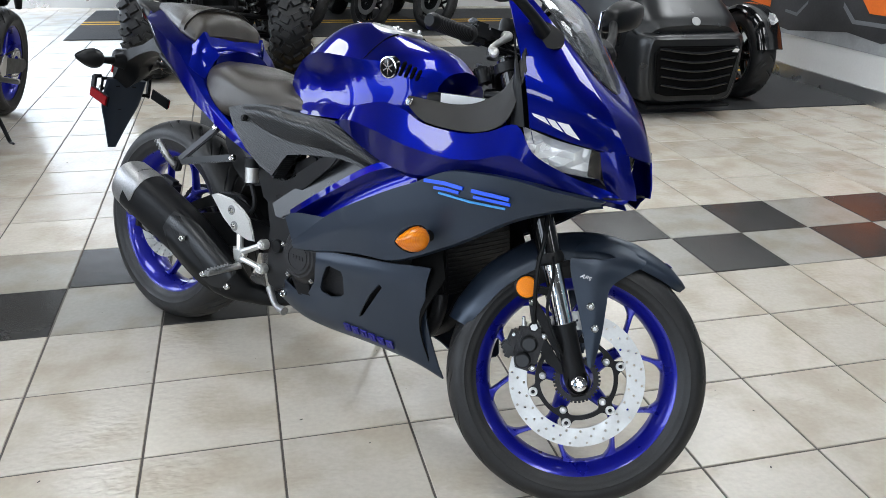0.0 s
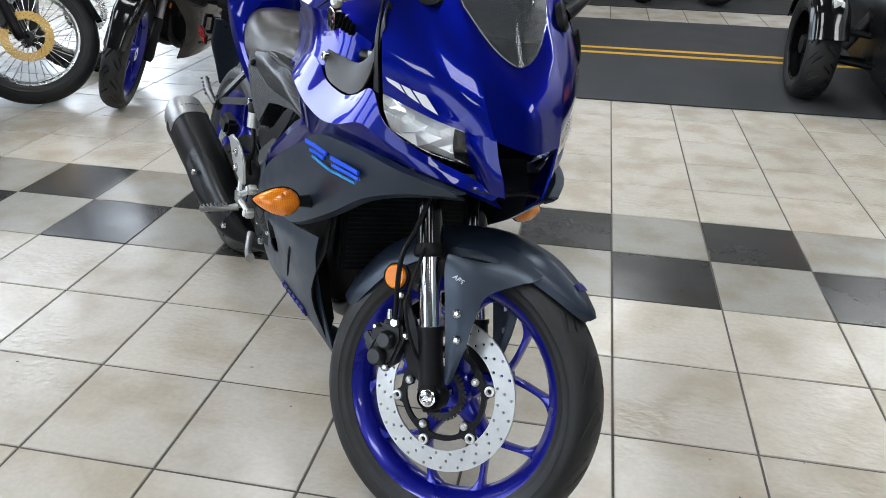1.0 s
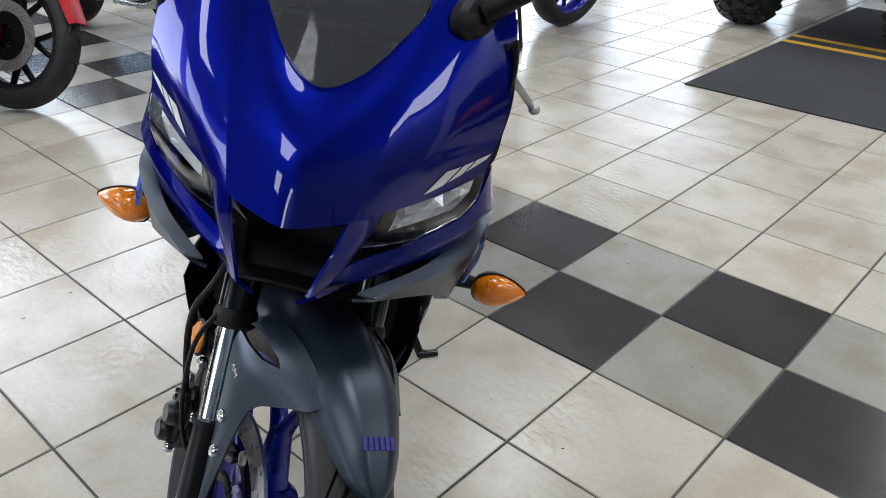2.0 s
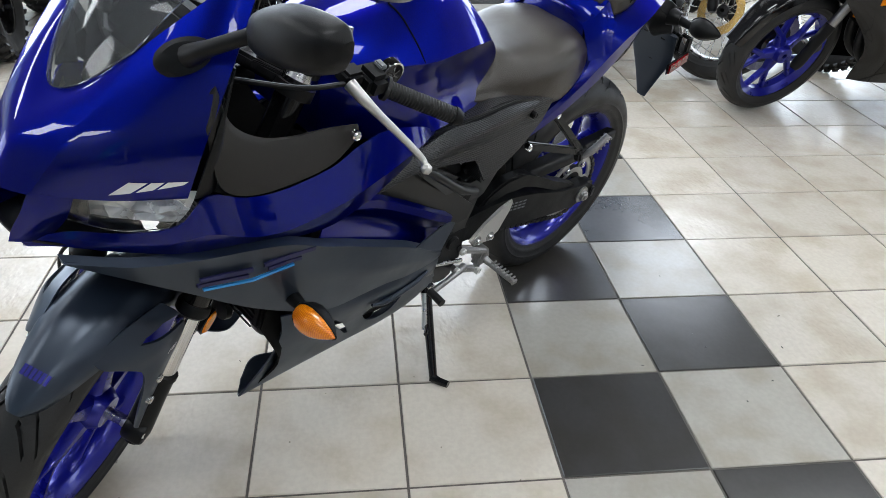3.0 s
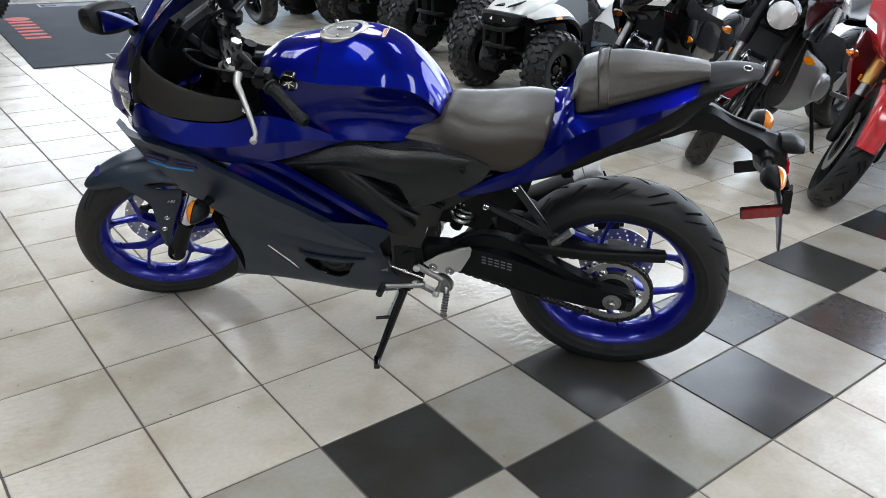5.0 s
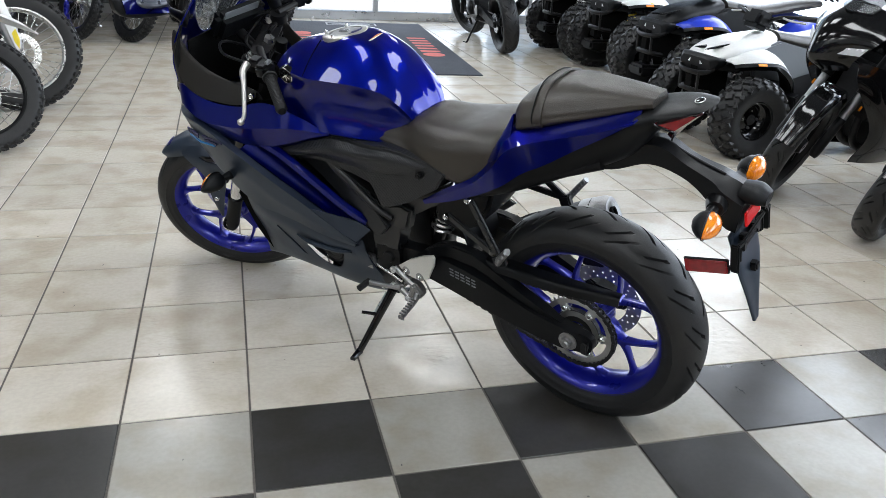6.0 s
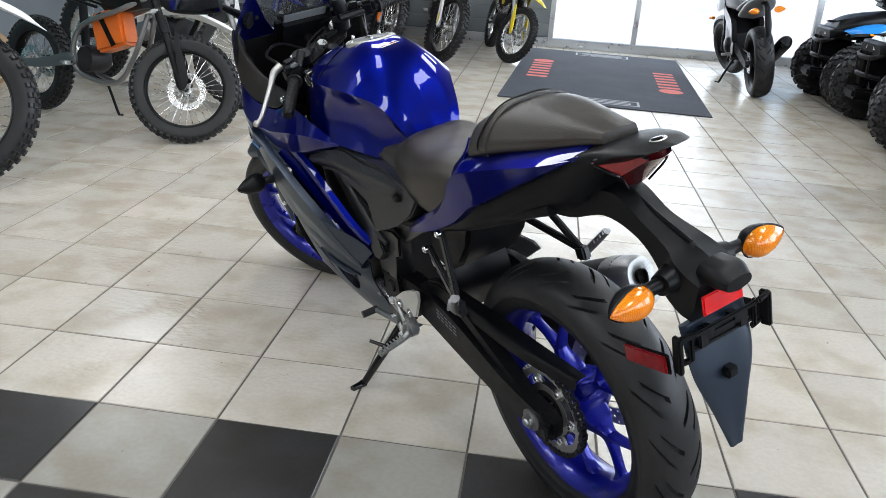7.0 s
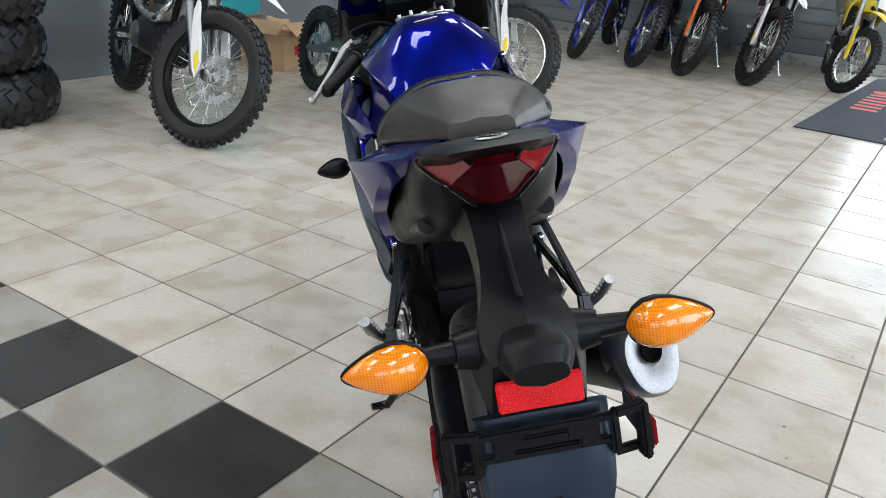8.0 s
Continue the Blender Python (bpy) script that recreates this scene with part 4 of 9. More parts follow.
bm = plate([(1.250, 0.436), (1.262, 0.440), (1.300, 0.398), (1.352, 0.336), (1.368, 0.312), (1.358, 0.304), (1.318, 0.346), (1.276, 0.394)], -0.098, -0.108, 0.003)
plate([(1.276, 0.372), (1.292, 0.372), (1.332, 0.324), (1.360, 0.304), (1.356, 0.290), (1.318, 0.306), (1.288, 0.344)], -0.092, -0.102, 0.003, bm)
tube([(1.256, -0.103, 0.432), (1.268, -0.103, 0.396), (1.282, -0.100, 0.366)], [0.007, 0.006, 0.007], 8, 8, bm)
sub("caliper_bracket", bm, "black_metal", cal, "black forked caliper bracket")
sub("slide_boot", tube([(1.292, -0.070, 0.366), (1.292, -0.098, 0.366)], [0.010, 0.008, 0.010, 0.008, 0.010], 14, 10), "black", cal)
bolts(cal, [Vector((1.297, -0.110, 0.362)), Vector((1.257, -0.112, 0.429)), Vector((1.288, -0.123, 0.292))], 0.008, "steel", -1)

# front mudguard: an arch over the wheel with stays on both legs
def arch(a, r, hw, drop):
    """A cross line of the guard at wheel angle a (degrees up from ahead)."""
    ca, sa = math.cos(radians(a)), math.sin(radians(a))
    out = []
    for k in (-1.0, -0.94, -0.75, -0.4, 0, 0.4, 0.75, 0.94, 1.0):
        rr = r - drop * max(0, abs(k) - 0.3) ** 2 / 0.49
        if abs(k) == 1.0:
            rr -= 0.012
        out.append((FA.x + rr * ca, hw * k, FA.z + rr * sa))
    return out


rows = [arch(52, 0.318, 0.012, 0.006), arch(56, 0.321, 0.030, 0.016), arch(65, 0.324, 0.048, 0.028), arch(80, 0.326, 0.066, 0.038), arch(98, 0.325, 0.070, 0.046), arch(118, 0.322, 0.070, 0.05), arch(140, 0.318, 0.068, 0.05), arch(158, 0.315, 0.062, 0.046), arch(168, 0.314, 0.050, 0.036)]
guard = bp("front_mudguard", skin(rows, 40, 25, 0.003, hint=(0, 0, 1)), "matte", "matte grey front mudguard", steer=True)
for sgn in (-1, 1):
    stay = [[(1.404, 0.108, 0.320), (1.410, 0.111, 0.320), (1.416, 0.106, 0.324)],
            [(1.376, 0.110, 0.390), (1.399, 0.113, 0.390), (1.417, 0.108, 0.395)],
            [(1.347, 0.111, 0.455), (1.385, 0.113, 0.452), (1.413, 0.107, 0.450)],
            [(1.324, 0.112, 0.505), (1.370, 0.113, 0.503), (1.414, 0.100, 0.497)],
            [(1.316, 0.110, 0.535), (1.382, 0.106, 0.540), (1.450, 0.082, 0.535)],
            [(1.322, 0.094, 0.562), (1.396, 0.086, 0.568), (1.478, 0.064, 0.558)],
            [(1.335, 0.070, 0.580), (1.405, 0.062, 0.592), (1.482, 0.046, 0.578)]]
    st = sub("guard_stay", skin(stay, 26, 12, 0.004, sgn), "matte", guard, "matte grey fork cover")
    carve(st, [plate([(1.300, 0.538), (1.322, 0.556), (1.360, 0.566), (1.398, 0.567), (1.412, 0.562), (1.385, 0.552), (1.345, 0.544)], sgn * 0.02, sgn * 0.20, 0)])
    bolts(st, [Vector((1.379, sgn * 0.113, 0.448)), Vector((1.398, sgn * 0.113, 0.404))], 0.0085, "steel", sgn)
    refl = bp("side_reflector", lathe([(0.0, 0.006), (0.020, 0.006), (0.023, 0.003), (0.023, -0.004), (0.0, -0.004)], 28, closed=False), "amber_flat", "round amber side reflector")
    refl.matrix_basis = STEER @ Matrix.Translation((1.238, sgn * 0.122, 0.458)) @ (Matrix() if sgn > 0 else Matrix.Rotation(math.pi, 4, "Z"))
    sub("reflector_cup", lathe([(0.0, -0.003), (0.026, -0.003), (0.027, 0.001), (0.024, 0.003), (0.0235, -0.002), (0.026, -0.012), (0.0, -0.012)], 28, closed=False), "black", refl)
    bp("reflector_bracket", block((1.265, sgn * 0.112, 0.458), (0.05, 0.008, 0.018), bevel=0.003), "black_metal", steer=True)
# small letters on the mudguard
fc = bpy.data.curves.new("lettering", "FONT")
fc.body, fc.size, fc.extrude, fc.align_x, fc.shear = "ABS", 0.0135, 0.0004, "CENTER", 0.3
tmp = new("lettering", fc)
deps = bpy.context.evaluated_depsgraph_get()
me = bpy.data.meshes.new_from_object(tmp.evaluated_get(deps))
bpy.data.objects.remove(tmp)
for sgn in (-1, 1):
    t = new("lettering", me)
    me.materials.clear()
    me.materials.append(M["decal_white"])
    t.parent = guard
    t["label"] = "small white letters"
    t.matrix_basis = Matrix.Translation((1.354, sgn * 0.1132, 0.502)) @ Matrix.Rotation(radians(90 if sgn < 0 else -90), 4, "X") @ (Matrix() if sgn < 0 else Matrix.Rotation(math.pi, 4, "Z")) @ Matrix.Rotation(radians(-10), 4, "Z")
for k in range(6):
    bm = bmesh.new()
    yy = (k - 2.5) * 0.0075
    lift = 0.3255 - 0.028 * max(0, abs(yy) / 0.046 - 0.3) ** 2 / 0.49
    block((FA.x + lift * math.cos(radians(63)), yy, FA.z + lift * math.sin(radians(63))), (0.0012, 0.0055, 0.016), (0, -63, 0), bm=bm)
    sub("mark_bar", bm, "decal_navy", guard, "violet-blue bar" if k == 0 else "", smooth=0)

# ---- tank and bodywork ----
tank_sections = [
    [(0.985, 0, 0.905), (0.983, 0.045, 0.903), (0.980, 0.080, 0.890), (0.978, 0.095, 0.865), (0.978, 0.098, 0.835), (0.98, 0.095, 0.80), (0.98, 0.09, 0.77)],
    [(0.935, 0, 0.938), (0.932, 0.060, 0.934), (0.930, 0.108, 0.915), (0.930, 0.128, 0.885), (0.930, 0.132, 0.850), (0.93, 0.135, 0.81), (0.93, 0.14, 0.775)],
    [(0.86, 0, 0.958), (0.86, 0.070, 0.955), (0.86, 0.122, 0.935), (0.86, 0.146, 0.900), (0.86, 0.142, 0.850), (0.86, 0.148, 0.81), (0.86, 0.158, 0.77)],
    [(0.78, 0, 0.975), (0.78, 0.080, 0.970), (0.78, 0.132, 0.945), (0.78, 0.156, 0.898), (0.78, 0.145, 0.850), (0.78, 0.150, 0.80), (0.77, 0.165, 0.755)],
    [(0.71, 0, 0.988), (0.71, 0.080, 0.978), (0.71, 0.130, 0.946), (0.71, 0.150, 0.899), (0.70, 0.130, 0.850), (0.70, 0.128, 0.80), (0.69, 0.150, 0.748)],
    [(0.63, 0, 0.972), (0.63, 0.073, 0.960), (0.63, 0.118, 0.928), (0.63, 0.136, 0.896), (0.63, 0.112, 0.845), (0.63, 0.108, 0.795), (0.62, 0.128, 0.742)],
    [(0.565, 0, 0.925), (0.565, 0.062, 0.915), (0.563, 0.095, 0.895), (0.560, 0.106, 0.875), (0.56, 0.094, 0.835), (0.56, 0.094, 0.785), (0.56, 0.112, 0.740)],
    [(0.515, 0, 0.858), (0.515, 0.050, 0.852), (0.513, 0.076, 0.842), (0.511, 0.085, 0.830), (0.51, 0.078, 0.805), (0.51, 0.080, 0.775), (0.51, 0.095, 0.740)],
    [(0.487, 0, 0.800), (0.487, 0.038, 0.797), (0.487, 0.058, 0.792), (0.487, 0.066, 0.785), (0.487, 0.066, 0.772), (0.487, 0.068, 0.757), (0.49, 0.078, 0.740)],
]
# flat-topped crown, then a plane down to the crease
tank_sections = [[s[0], (s[1][0], 0.36 * s[3][1], s[0][2] - 0.005), (s[2][0], 0.70 * s[3][1], (s[0][2] - 0.005) * 0.46 + s[3][2] * 0.54 + 0.008)] + s[3:] for s in tank_sections]
tank = bp("fuel_tank", body(tank_sections, 60, 43, cv=(3,)), "blue", "metallic blue fuel tank with knee cut-outs", smooth=24)
# filler
bm = lathe([(0.0, 0.003), (0.040, 0.003), (0.045, 0.002), (0.046, -0.002), (0.046, -0.012), (0.0, -0.012)], 48, axis="z", closed=False)
cap = sub("filler_cap", bm, "cast", tank, "brushed metal filler cap")
cap.matrix_basis = Matrix.Translation((0.762, 0, 0.979)) @ Matrix.Rotation(radians(7), 4, "Y")
r = sub("filler_ring", lathe([(0.047, 0.0035), (0.062, 0.0025), (0.065, 0.0), (0.065, -0.012), (0.047, -0.012)], 56, axis="z"), "silver", tank)
r.matrix_basis = cap.matrix_basis.copy()
o = sub("key_cover", block((0.004, 0, 0.0042), (0.034, 0.014, 0.004), bevel=0.003), "steel", tank)
o.matrix_basis = cap.matrix_basis.copy()
bolts(tank, [Vector((0.762 + 0.055 * math.cos(a), 0.055 * math.sin(a), 0.981)) for a in (0.5, 1.6, 2.7, 3.9, 5.4)], 0.0045, "steel")
for q in [c for c in tank.children if c.name.startswith("bolt")]:
    q.matrix_basis = q.matrix_basis @ Matrix.Rotation(radians(90), 4, "X")
# warning label on the tank top
o = sub("warning_label", block((0, 0, 0), (0.034, 0.05, 0.0012), bevel=0.0004), "decal_white", tank, "small printed warning label")
o.matrix_basis = Matrix.Translation((0.662, 0.004, 0.9795)) @ Matrix.Rotation(radians(15), 4, "Y") @ Matrix.Rotation(radians(-5), 4, "X")
b2 = bmesh.new()
block((0.011, 0, 0.0008), (0.011, 0.049, 0.001), bm=b2)
for k in range(3):
    block((-0.002 - 0.006 * k, 0.0, 0.0008), (0.0022, 0.042, 0.001), bm=b2)
o2 = sub("label_print", b2, "orange", tank, "orange print", smooth=0)
o2.matrix_basis = o.matrix_basis.copy()
for sgn in (-1, 1):
    sub("seam", tube([(0.808, sgn * 0.052, 0.9675), (0.802, sgn * 0.080, 0.9560), (0.800, sgn * 0.107, 0.9385), (0.798, sgn * 0.132, 0.9190), (0.797, sgn * 0.1535, 0.8985)], 0.0017, 6, 24), "void", tank)
    # round badge and louvre on the tank's shoulders
    face = Matrix.Translation((0.868, sgn * 0.1435, 0.890)) @ Matrix.Rotation(radians(-sgn * 10), 4, "X")
    bd = sub("badge", lathe([(0.0, sgn * 0.005), (0.021, sgn * 0.005), (0.0245, sgn * 0.0045), (0.0255, 0), (0.0255, -sgn * 0.012), (0.0, -sgn * 0.012)], 36, closed=False), "black_gloss", tank, "round black and silver badge")
    bd.matrix_basis = face
    bmb = lathe([(0.0215, sgn * 0.0056), (0.0245, sgn * 0.005), (0.0245, sgn * 0.001), (0.0215, sgn * 0.001)], 36)
    for k in range(6):
        block((0.0085 * math.cos(radians(60 * k + 30)), sgn * 0.0053, 0.0085 * math.sin(radians(60 * k + 30))), (0.014, 0.0012, 0.0030), (0, -60 * k - 30, 0), bm=bmb)
    o = sub("badge_mark", bmb, "chrome", tank, smooth=0)
    o.matrix_basis = face
    # near-black blocks stand for the shade inside the slots
    bml = bmesh.new()
    for k in range(4):
        block((0.9035 + 0.0135 * k, sgn * (0.1395 - 0.0030 * k), 0.892 - 0.003 * k), (0.006, 0.012, 0.036 - 0.003 * k), (-sgn * 8, 22, -sgn * 13), 0.002, bm=bml)
    sub("louvre", bml, "void", tank, "slanted louvre slots")

# shoulder fairing, blue, running ahead under the headlamp to the chin
def fair(row, n, deg=4):
    """Evens out the first n points of a line along x."""
    P = np.array(row, float)
    for k in (1, 2):
        P[:n, k] = np.polyval(np.polyfit(P[:n, 0], P[:n, k], deg), P[:n, 0])
    return [tuple(p) for p in P]


for sgn in (-1, 1):
    top = [(0.735, 0.151, 0.746), (0.81, 0.180, 0.790), (0.905, 0.192, 0.815), (0.975, 0.198, 0.806), (1.03, 0.204, 0.788), (1.13, 0.212, 0.785), (1.20, 0.217, 0.800), (1.262, 0.216, 0.824), (1.300, 0.200, 0.775), (1.350, 0.140, 0.742), (1.400, 0.075, 0.722), (1.455, 0.046, 0.708)]
    mid = [(0.733, 0.153, 0.744), (0.81, 0.192, 0.758), (0.90, 0.215, 0.762), (0.975, 0.224, 0.752), (1.03, 0.230, 0.738), (1.13, 0.238, 0.738), (1.20, 0.236, 0.752), (1.262, 0.224, 0.765), (1.305, 0.196, 0.745), (1.355, 0.140, 0.727), (1.404, 0.078, 0.712), (1.452, 0.046, 0.702)]
    edge = [(0.731, 0.154, 0.742), (0.795, 0.186, 0.730), (0.855, 0.209, 0.716), (0.930, 0.226, 0.690), (1.02, 0.240, 0.689), (1.10, 0.248, 0.700), (1.20, 0.236, 0.718), (1.27, 0.215, 0.722), (1.32, 0.178, 0.718), (1.37, 0.125, 0.708), (1.41, 0.078, 0.700), (1.446, 0.048, 0.695)]
    mid, edge = fair(mid, 8), fair(edge, 8)
    k = [0.0, 0.4, 0.8, 1.0, 1.0, 1.0, 0.8, 0.4, 0.1, 0.0, 0.0, 0.0]   # the crest stands out, the lower face turns under
    mid = [(x, y + 0.008 * f, z - 0.006 * f) for (x, y, z), f in zip(mid, k)]
    edge = [(x, y - 0.024 * f, z - 0.010 * f) for (x, y, z), f in zip(edge, k)]
    low = [(x, y - 0.022, z - 0.014) for x, y, z in edge]
    bp("shoulder_fairing", skin([top, mid, edge, low], 25, 56, 0.004, sgn, cu=(1, 2), cv=(3,)), "blue", "metallic blue side fairing", smooth=20)
    # side fairing, matte grey
    t = [(0.660, 0.182, 0.428), (0.70, 0.196, 0.456), (0.79, 0.219, 0.523), (0.85, 0.231, 0.561), (0.919, 0.240, 0.598), (1.00, 0.246, 0.640), (1.06, 0.249, 0.668), (1.135, 0.251, 0.706), (1.20, 0.240, 0.716), (1.275, 0.222, 0.718), (1.35, 0.180, 0.708), (1.424, 0.112, 0.698)]
    c = [(0.663, 0.184, 0.421), (0.71, 0.197, 0.440), (0.79, 0.217, 0.482), (0.86, 0.230, 0.513), (0.93, 0.238, 0.540), (1.00, 0.243, 0.580), (1.06, 0.244, 0.605), (1.135, 0.240, 0.632), (1.20, 0.233, 0.655), (1.275, 0.212, 0.678), (1.35, 0.172, 0.690), (1.423, 0.108, 0.694)]
    d = [(0.668, 0.182, 0.413), (0.71, 0.192, 0.421), (0.79, 0.208, 0.440), (0.86, 0.215, 0.458), (0.93, 0.222, 0.470), (1.00, 0.226, 0.478), (1.06, 0.226, 0.500), (1.135, 0.222, 0.540), (1.20, 0.215, 0.580), (1.275, 0.200, 0.632), (1.35, 0.162, 0.668), (1.422, 0.104, 0.690)]
    sf = bp("side_fairing", skin([[(x, y - 0.022, z + 0.003) for x, y, z in t], t, c, d, [(x - 0.002, y - 0.018, z - 0.006) for x, y, z in d]], 25, 60, 0.004, sgn, cu=(1, 2, 3)), "matte", "matte grey side fairing", smooth=16)
    # model mark: slanted bars; the left flank's are darkened in colour as in shade
    bm = bmesh.new()

    def on_side(x, z):
        """How far out the fairing lies near its mark."""
        k = (z - 0.60) / 0.12
        return np.interp(x, [1.0, 1.1, 1.2, 1.3], [0.2465, 0.2470, 0.2400, 0.2120]) + 0.006 * k

    def stroke(pts, w, lift=0.0012, bm=bm):
        for (x0, z0), (x1, z1) in zip(pts[:-1], pts[1:]):
            a, b = Vector((x0, on_side(x0, z0) + lift, z0)), Vector((x1, on_side(x1, z1) + lift, z1))
            n = (b - a).cross(Vector((0, 1, 0))).normalized() * w / 2
            q = [bm.verts.new((v.x, sgn * (v.y + dy), v.z)) for dy in (0, -0.004) for v in (a - n, b - n, b + n, a + n)]
            bm.faces.new(q[:4]), bm.faces.new(q[4:][::-1])
            for i in range(4):
                bm.faces.new((q[i], q[(i + 1) % 4], q[4 + (i + 1) % 4], q[4 + i]))

    for nm, mt, lab, w, pts in (("mark_bar", "decal_blue", "bright blue slanted bar", 0.0075, [(1.086, 0.6785), (1.135, 0.6825), (1.180, 0.6805)]), ("mark_bar", "decal_blue", "", 0.0062, [(1.112, 0.6685), (1.140, 0.6705), (1.172, 0.6700)]),
                                ("mark_bar", "decal_blue", "", 0.0075, [(1.200, 0.6805), (1.245, 0.6795), (1.277, 0.6780)]), ("mark_bar", "decal_blue", "", 0.0062, [(1.206, 0.6690), (1.245, 0.6685), (1.281, 0.6680)]),
                                ("mark_line", "decal_cyan", "cyan line", 0.0045, [(1.125, 0.660), (1.20, 0.6575), (1.272, 0.658)])):
        bm = bmesh.new()
        stroke(pts, w, bm=bm)
        sub(nm, bm, "decal_shaded" if sgn > 0 and mt == "decal_blue" else mt, sf, lab if sgn < 0 else "", smooth=0)
    # belly fairing
    t = [(0.655, 0.160, 0.428), (0.72, 0.178, 0.432), (0.80, 0.196, 0.440), (0.90, 0.206, 0.455), (1.00, 0.208, 0.468), (1.060, 0.204, 0.478), (1.100, 0.196, 0.482)]
    e1 = [(0.640, 0.165, 0.385), (0.72, 0.185, 0.395), (0.80, 0.200, 0.405), (0.90, 0.208, 0.418), (1.00, 0.206, 0.425), (1.052, 0.200, 0.428), (1.092, 0.192, 0.430)]
    e2 = [(0.625, 0.150, 0.330), (0.72, 0.165, 0.335), (0.80, 0.176, 0.340), (0.90, 0.182, 0.345), (1.00, 0.182, 0.345), (1.050, 0.178, 0.345), (1.096, 0.170, 0.345)]
    e3 = [(0.590, 0.132, 0.275), (0.68, 0.145, 0.262), (0.78, 0.152, 0.258), (0.88, 0.155, 0.262), (0.98, 0.155, 0.262), (1.055, 0.150, 0.260), (1.118, 0.140, 0.255)]
    e4 = [(0.555, 0.105, 0.245), (0.66, 0.118, 0.222), (0.76, 0.125, 0.220), (0.87, 0.128, 0.226), (0.97, 0.128, 0.228), (1.055, 0.126, 0.224), (1.132, 0.124, 0.212)]
    e5 = [(0.56, 0.08, 0.236), (0.66, 0.09, 0.211), (0.76, 0.095, 0.209), (0.87, 0.095, 0.214), (0.97, 0.08, 0.210), (1.045, 0.05, 0.206), (1.10, 0.085, 0.205)]
    bf = bp("belly_fairing", skin([t, e1, e2, e3, e4, e5], 30, 44, 0.004, sgn), "matte", "matte grey belly fairing")
    slot = plate([(0.970, 0.408), (0.978, 0.402), (0.940, 0.350), (0.908, 0.306), (0.896, 0.300), (0.912, 0.332), (0.940, 0.374)], sgn * 0.10, sgn * 0.25, 0)
    hole = plate([(0.812, 0.408), (0.852, 0.405), (0.857, 0.392), (0.850, 0.344), (0.838, 0.334), (0.802, 0.322), (0.768, 0.326), (0.764, 0.336), (0.778, 0.366), (0.800, 0.402)], -0.10, -0.25, 0) if sgn < 0 else plate([(0.876, 0.352), (0.862, 0.372), (0.835, 0.378), (0.775, 0.377), (0.728, 0.370), (0.742, 0.330), (0.758, 0.302), (0.786, 0.290), (0.825, 0.298), (0.852, 0.316)], sgn * 0.10, sgn * 0.25, 0, smooth=3)
    window = [plate([(0.600, 0.470), (0.700, 0.462), (0.748, 0.444), (0.760, 0.405), (0.742, 0.345), (0.712, 0.300), (0.672, 0.292), (0.600, 0.312)], -0.10, -0.25, 0)] if sgn < 0 else []
    carve(bf, [slot, hole] + window)
    if sgn > 0:
        sub("step_edge", tube([(0.880, 0.209, 0.404), (0.835, 0.204, 0.388), (0.74, 0.190, 0.380), (0.69, 0.180, 0.384)], [0.003, 0.007, 0.007, 0.003], 8, 20), "matte", bf)
    for k in range(6 if sgn < 0 else 0):
        xx = 0.855 + 0.027 * k
        bm = block((xx, -0.1555, 0.2565), (0.019, 0.004, 0.022), (32, -4, 0))
        block((xx, -0.1565, 0.2565), (0.006, 0.005, 0.010), (32, 20, 0), bm=bm)
        sub("mark_block", bm, "decal_navy", bf, "violet-blue block" if k == 0 else "", smooth=0)
    bolts(bf, [Vector((0.612, sgn * 0.142, 0.268))], 0.009, "chrome", sgn)
    # inner blue panel between shoulder and side fairing
    a = [(0.625, 0.164, 0.500), (0.700, 0.181, 0.548), (0.800, 0.192, 0.613), (0.900, 0.201, 0.672), (0.990, 0.209, 0.704)]
    b = [(0.660, 0.157, 0.436), (0.760, 0.176, 0.494), (0.860, 0.194, 0.552), (0.960, 0.207, 0.608), (1.050, 0.218, 0.655)]
    bp("inner_fairing", skin([[(x, y - 0.014, z + 0.005) for x, y, z in a], a, [(x + 0.006, y + 0.002, z - 0.014) for x, y, z in a], [(0.45 * p[0] + 0.55 * q[0], 0.5 * p[1] + 0.5 * q[1] - 0.014, 0.45 * p[2] + 0.55 * q[2]) for p, q in zip(a, b)], b], 18, 26, 0.003, sgn, cu=(1, 2)), "blue", "metallic blue inner fairing panel", smooth=24)
    bp("fairing_facet", skin([[(0.612, 0.166, 0.479), (0.66, 0.178, 0.502), (0.789, 0.217, 0.5245)], [(0.660, 0.181, 0.429), (0.70, 0.195, 0.457), (0.792, 0.219, 0.5235)]], 4, 10, 0.003, sgn), "matte", "matte grey fairing return")
    # matte cockpit panel
    u = [(0.965, 0.178, 0.838), (1.02, 0.172, 0.842), (1.09, 0.174, 0.848), (1.155, 0.184, 0.870), (1.212, 0.196, 0.915), (1.243, 0.204, 0.985)]
    if sgn < 0:
        u = [(0.965, 0.178, 0.838), (1.02, 0.175, 0.838), (1.09, 0.177, 0.840), (1.155, 0.188, 0.856), (1.215, 0.200, 0.895), (1.247, 0.207, 0.972)]
    l = [(0.965, 0.190, 0.822), (1.03, 0.203, 0.793), (1.13, 0.212, 0.790), (1.20, 0.217, 0.803), (1.245, 0.220, 0.84), (1.262, 0.214, 0.93)]
    inn = [(x + 0.006, y - 0.022, z - 0.035) for x, y, z in u]
    cp = bp("cockpit_panel", skin([inn, u, [(p[0] * 0.5 + q[0] * 0.5, p[1] * 0.5 + q[1] * 0.5 + 0.004, p[2] * 0.5 + q[2] * 0.5) for p, q in zip(u, l)], l], 14, 28, 0.003, sgn), "cockpit", "matte black cockpit panel")
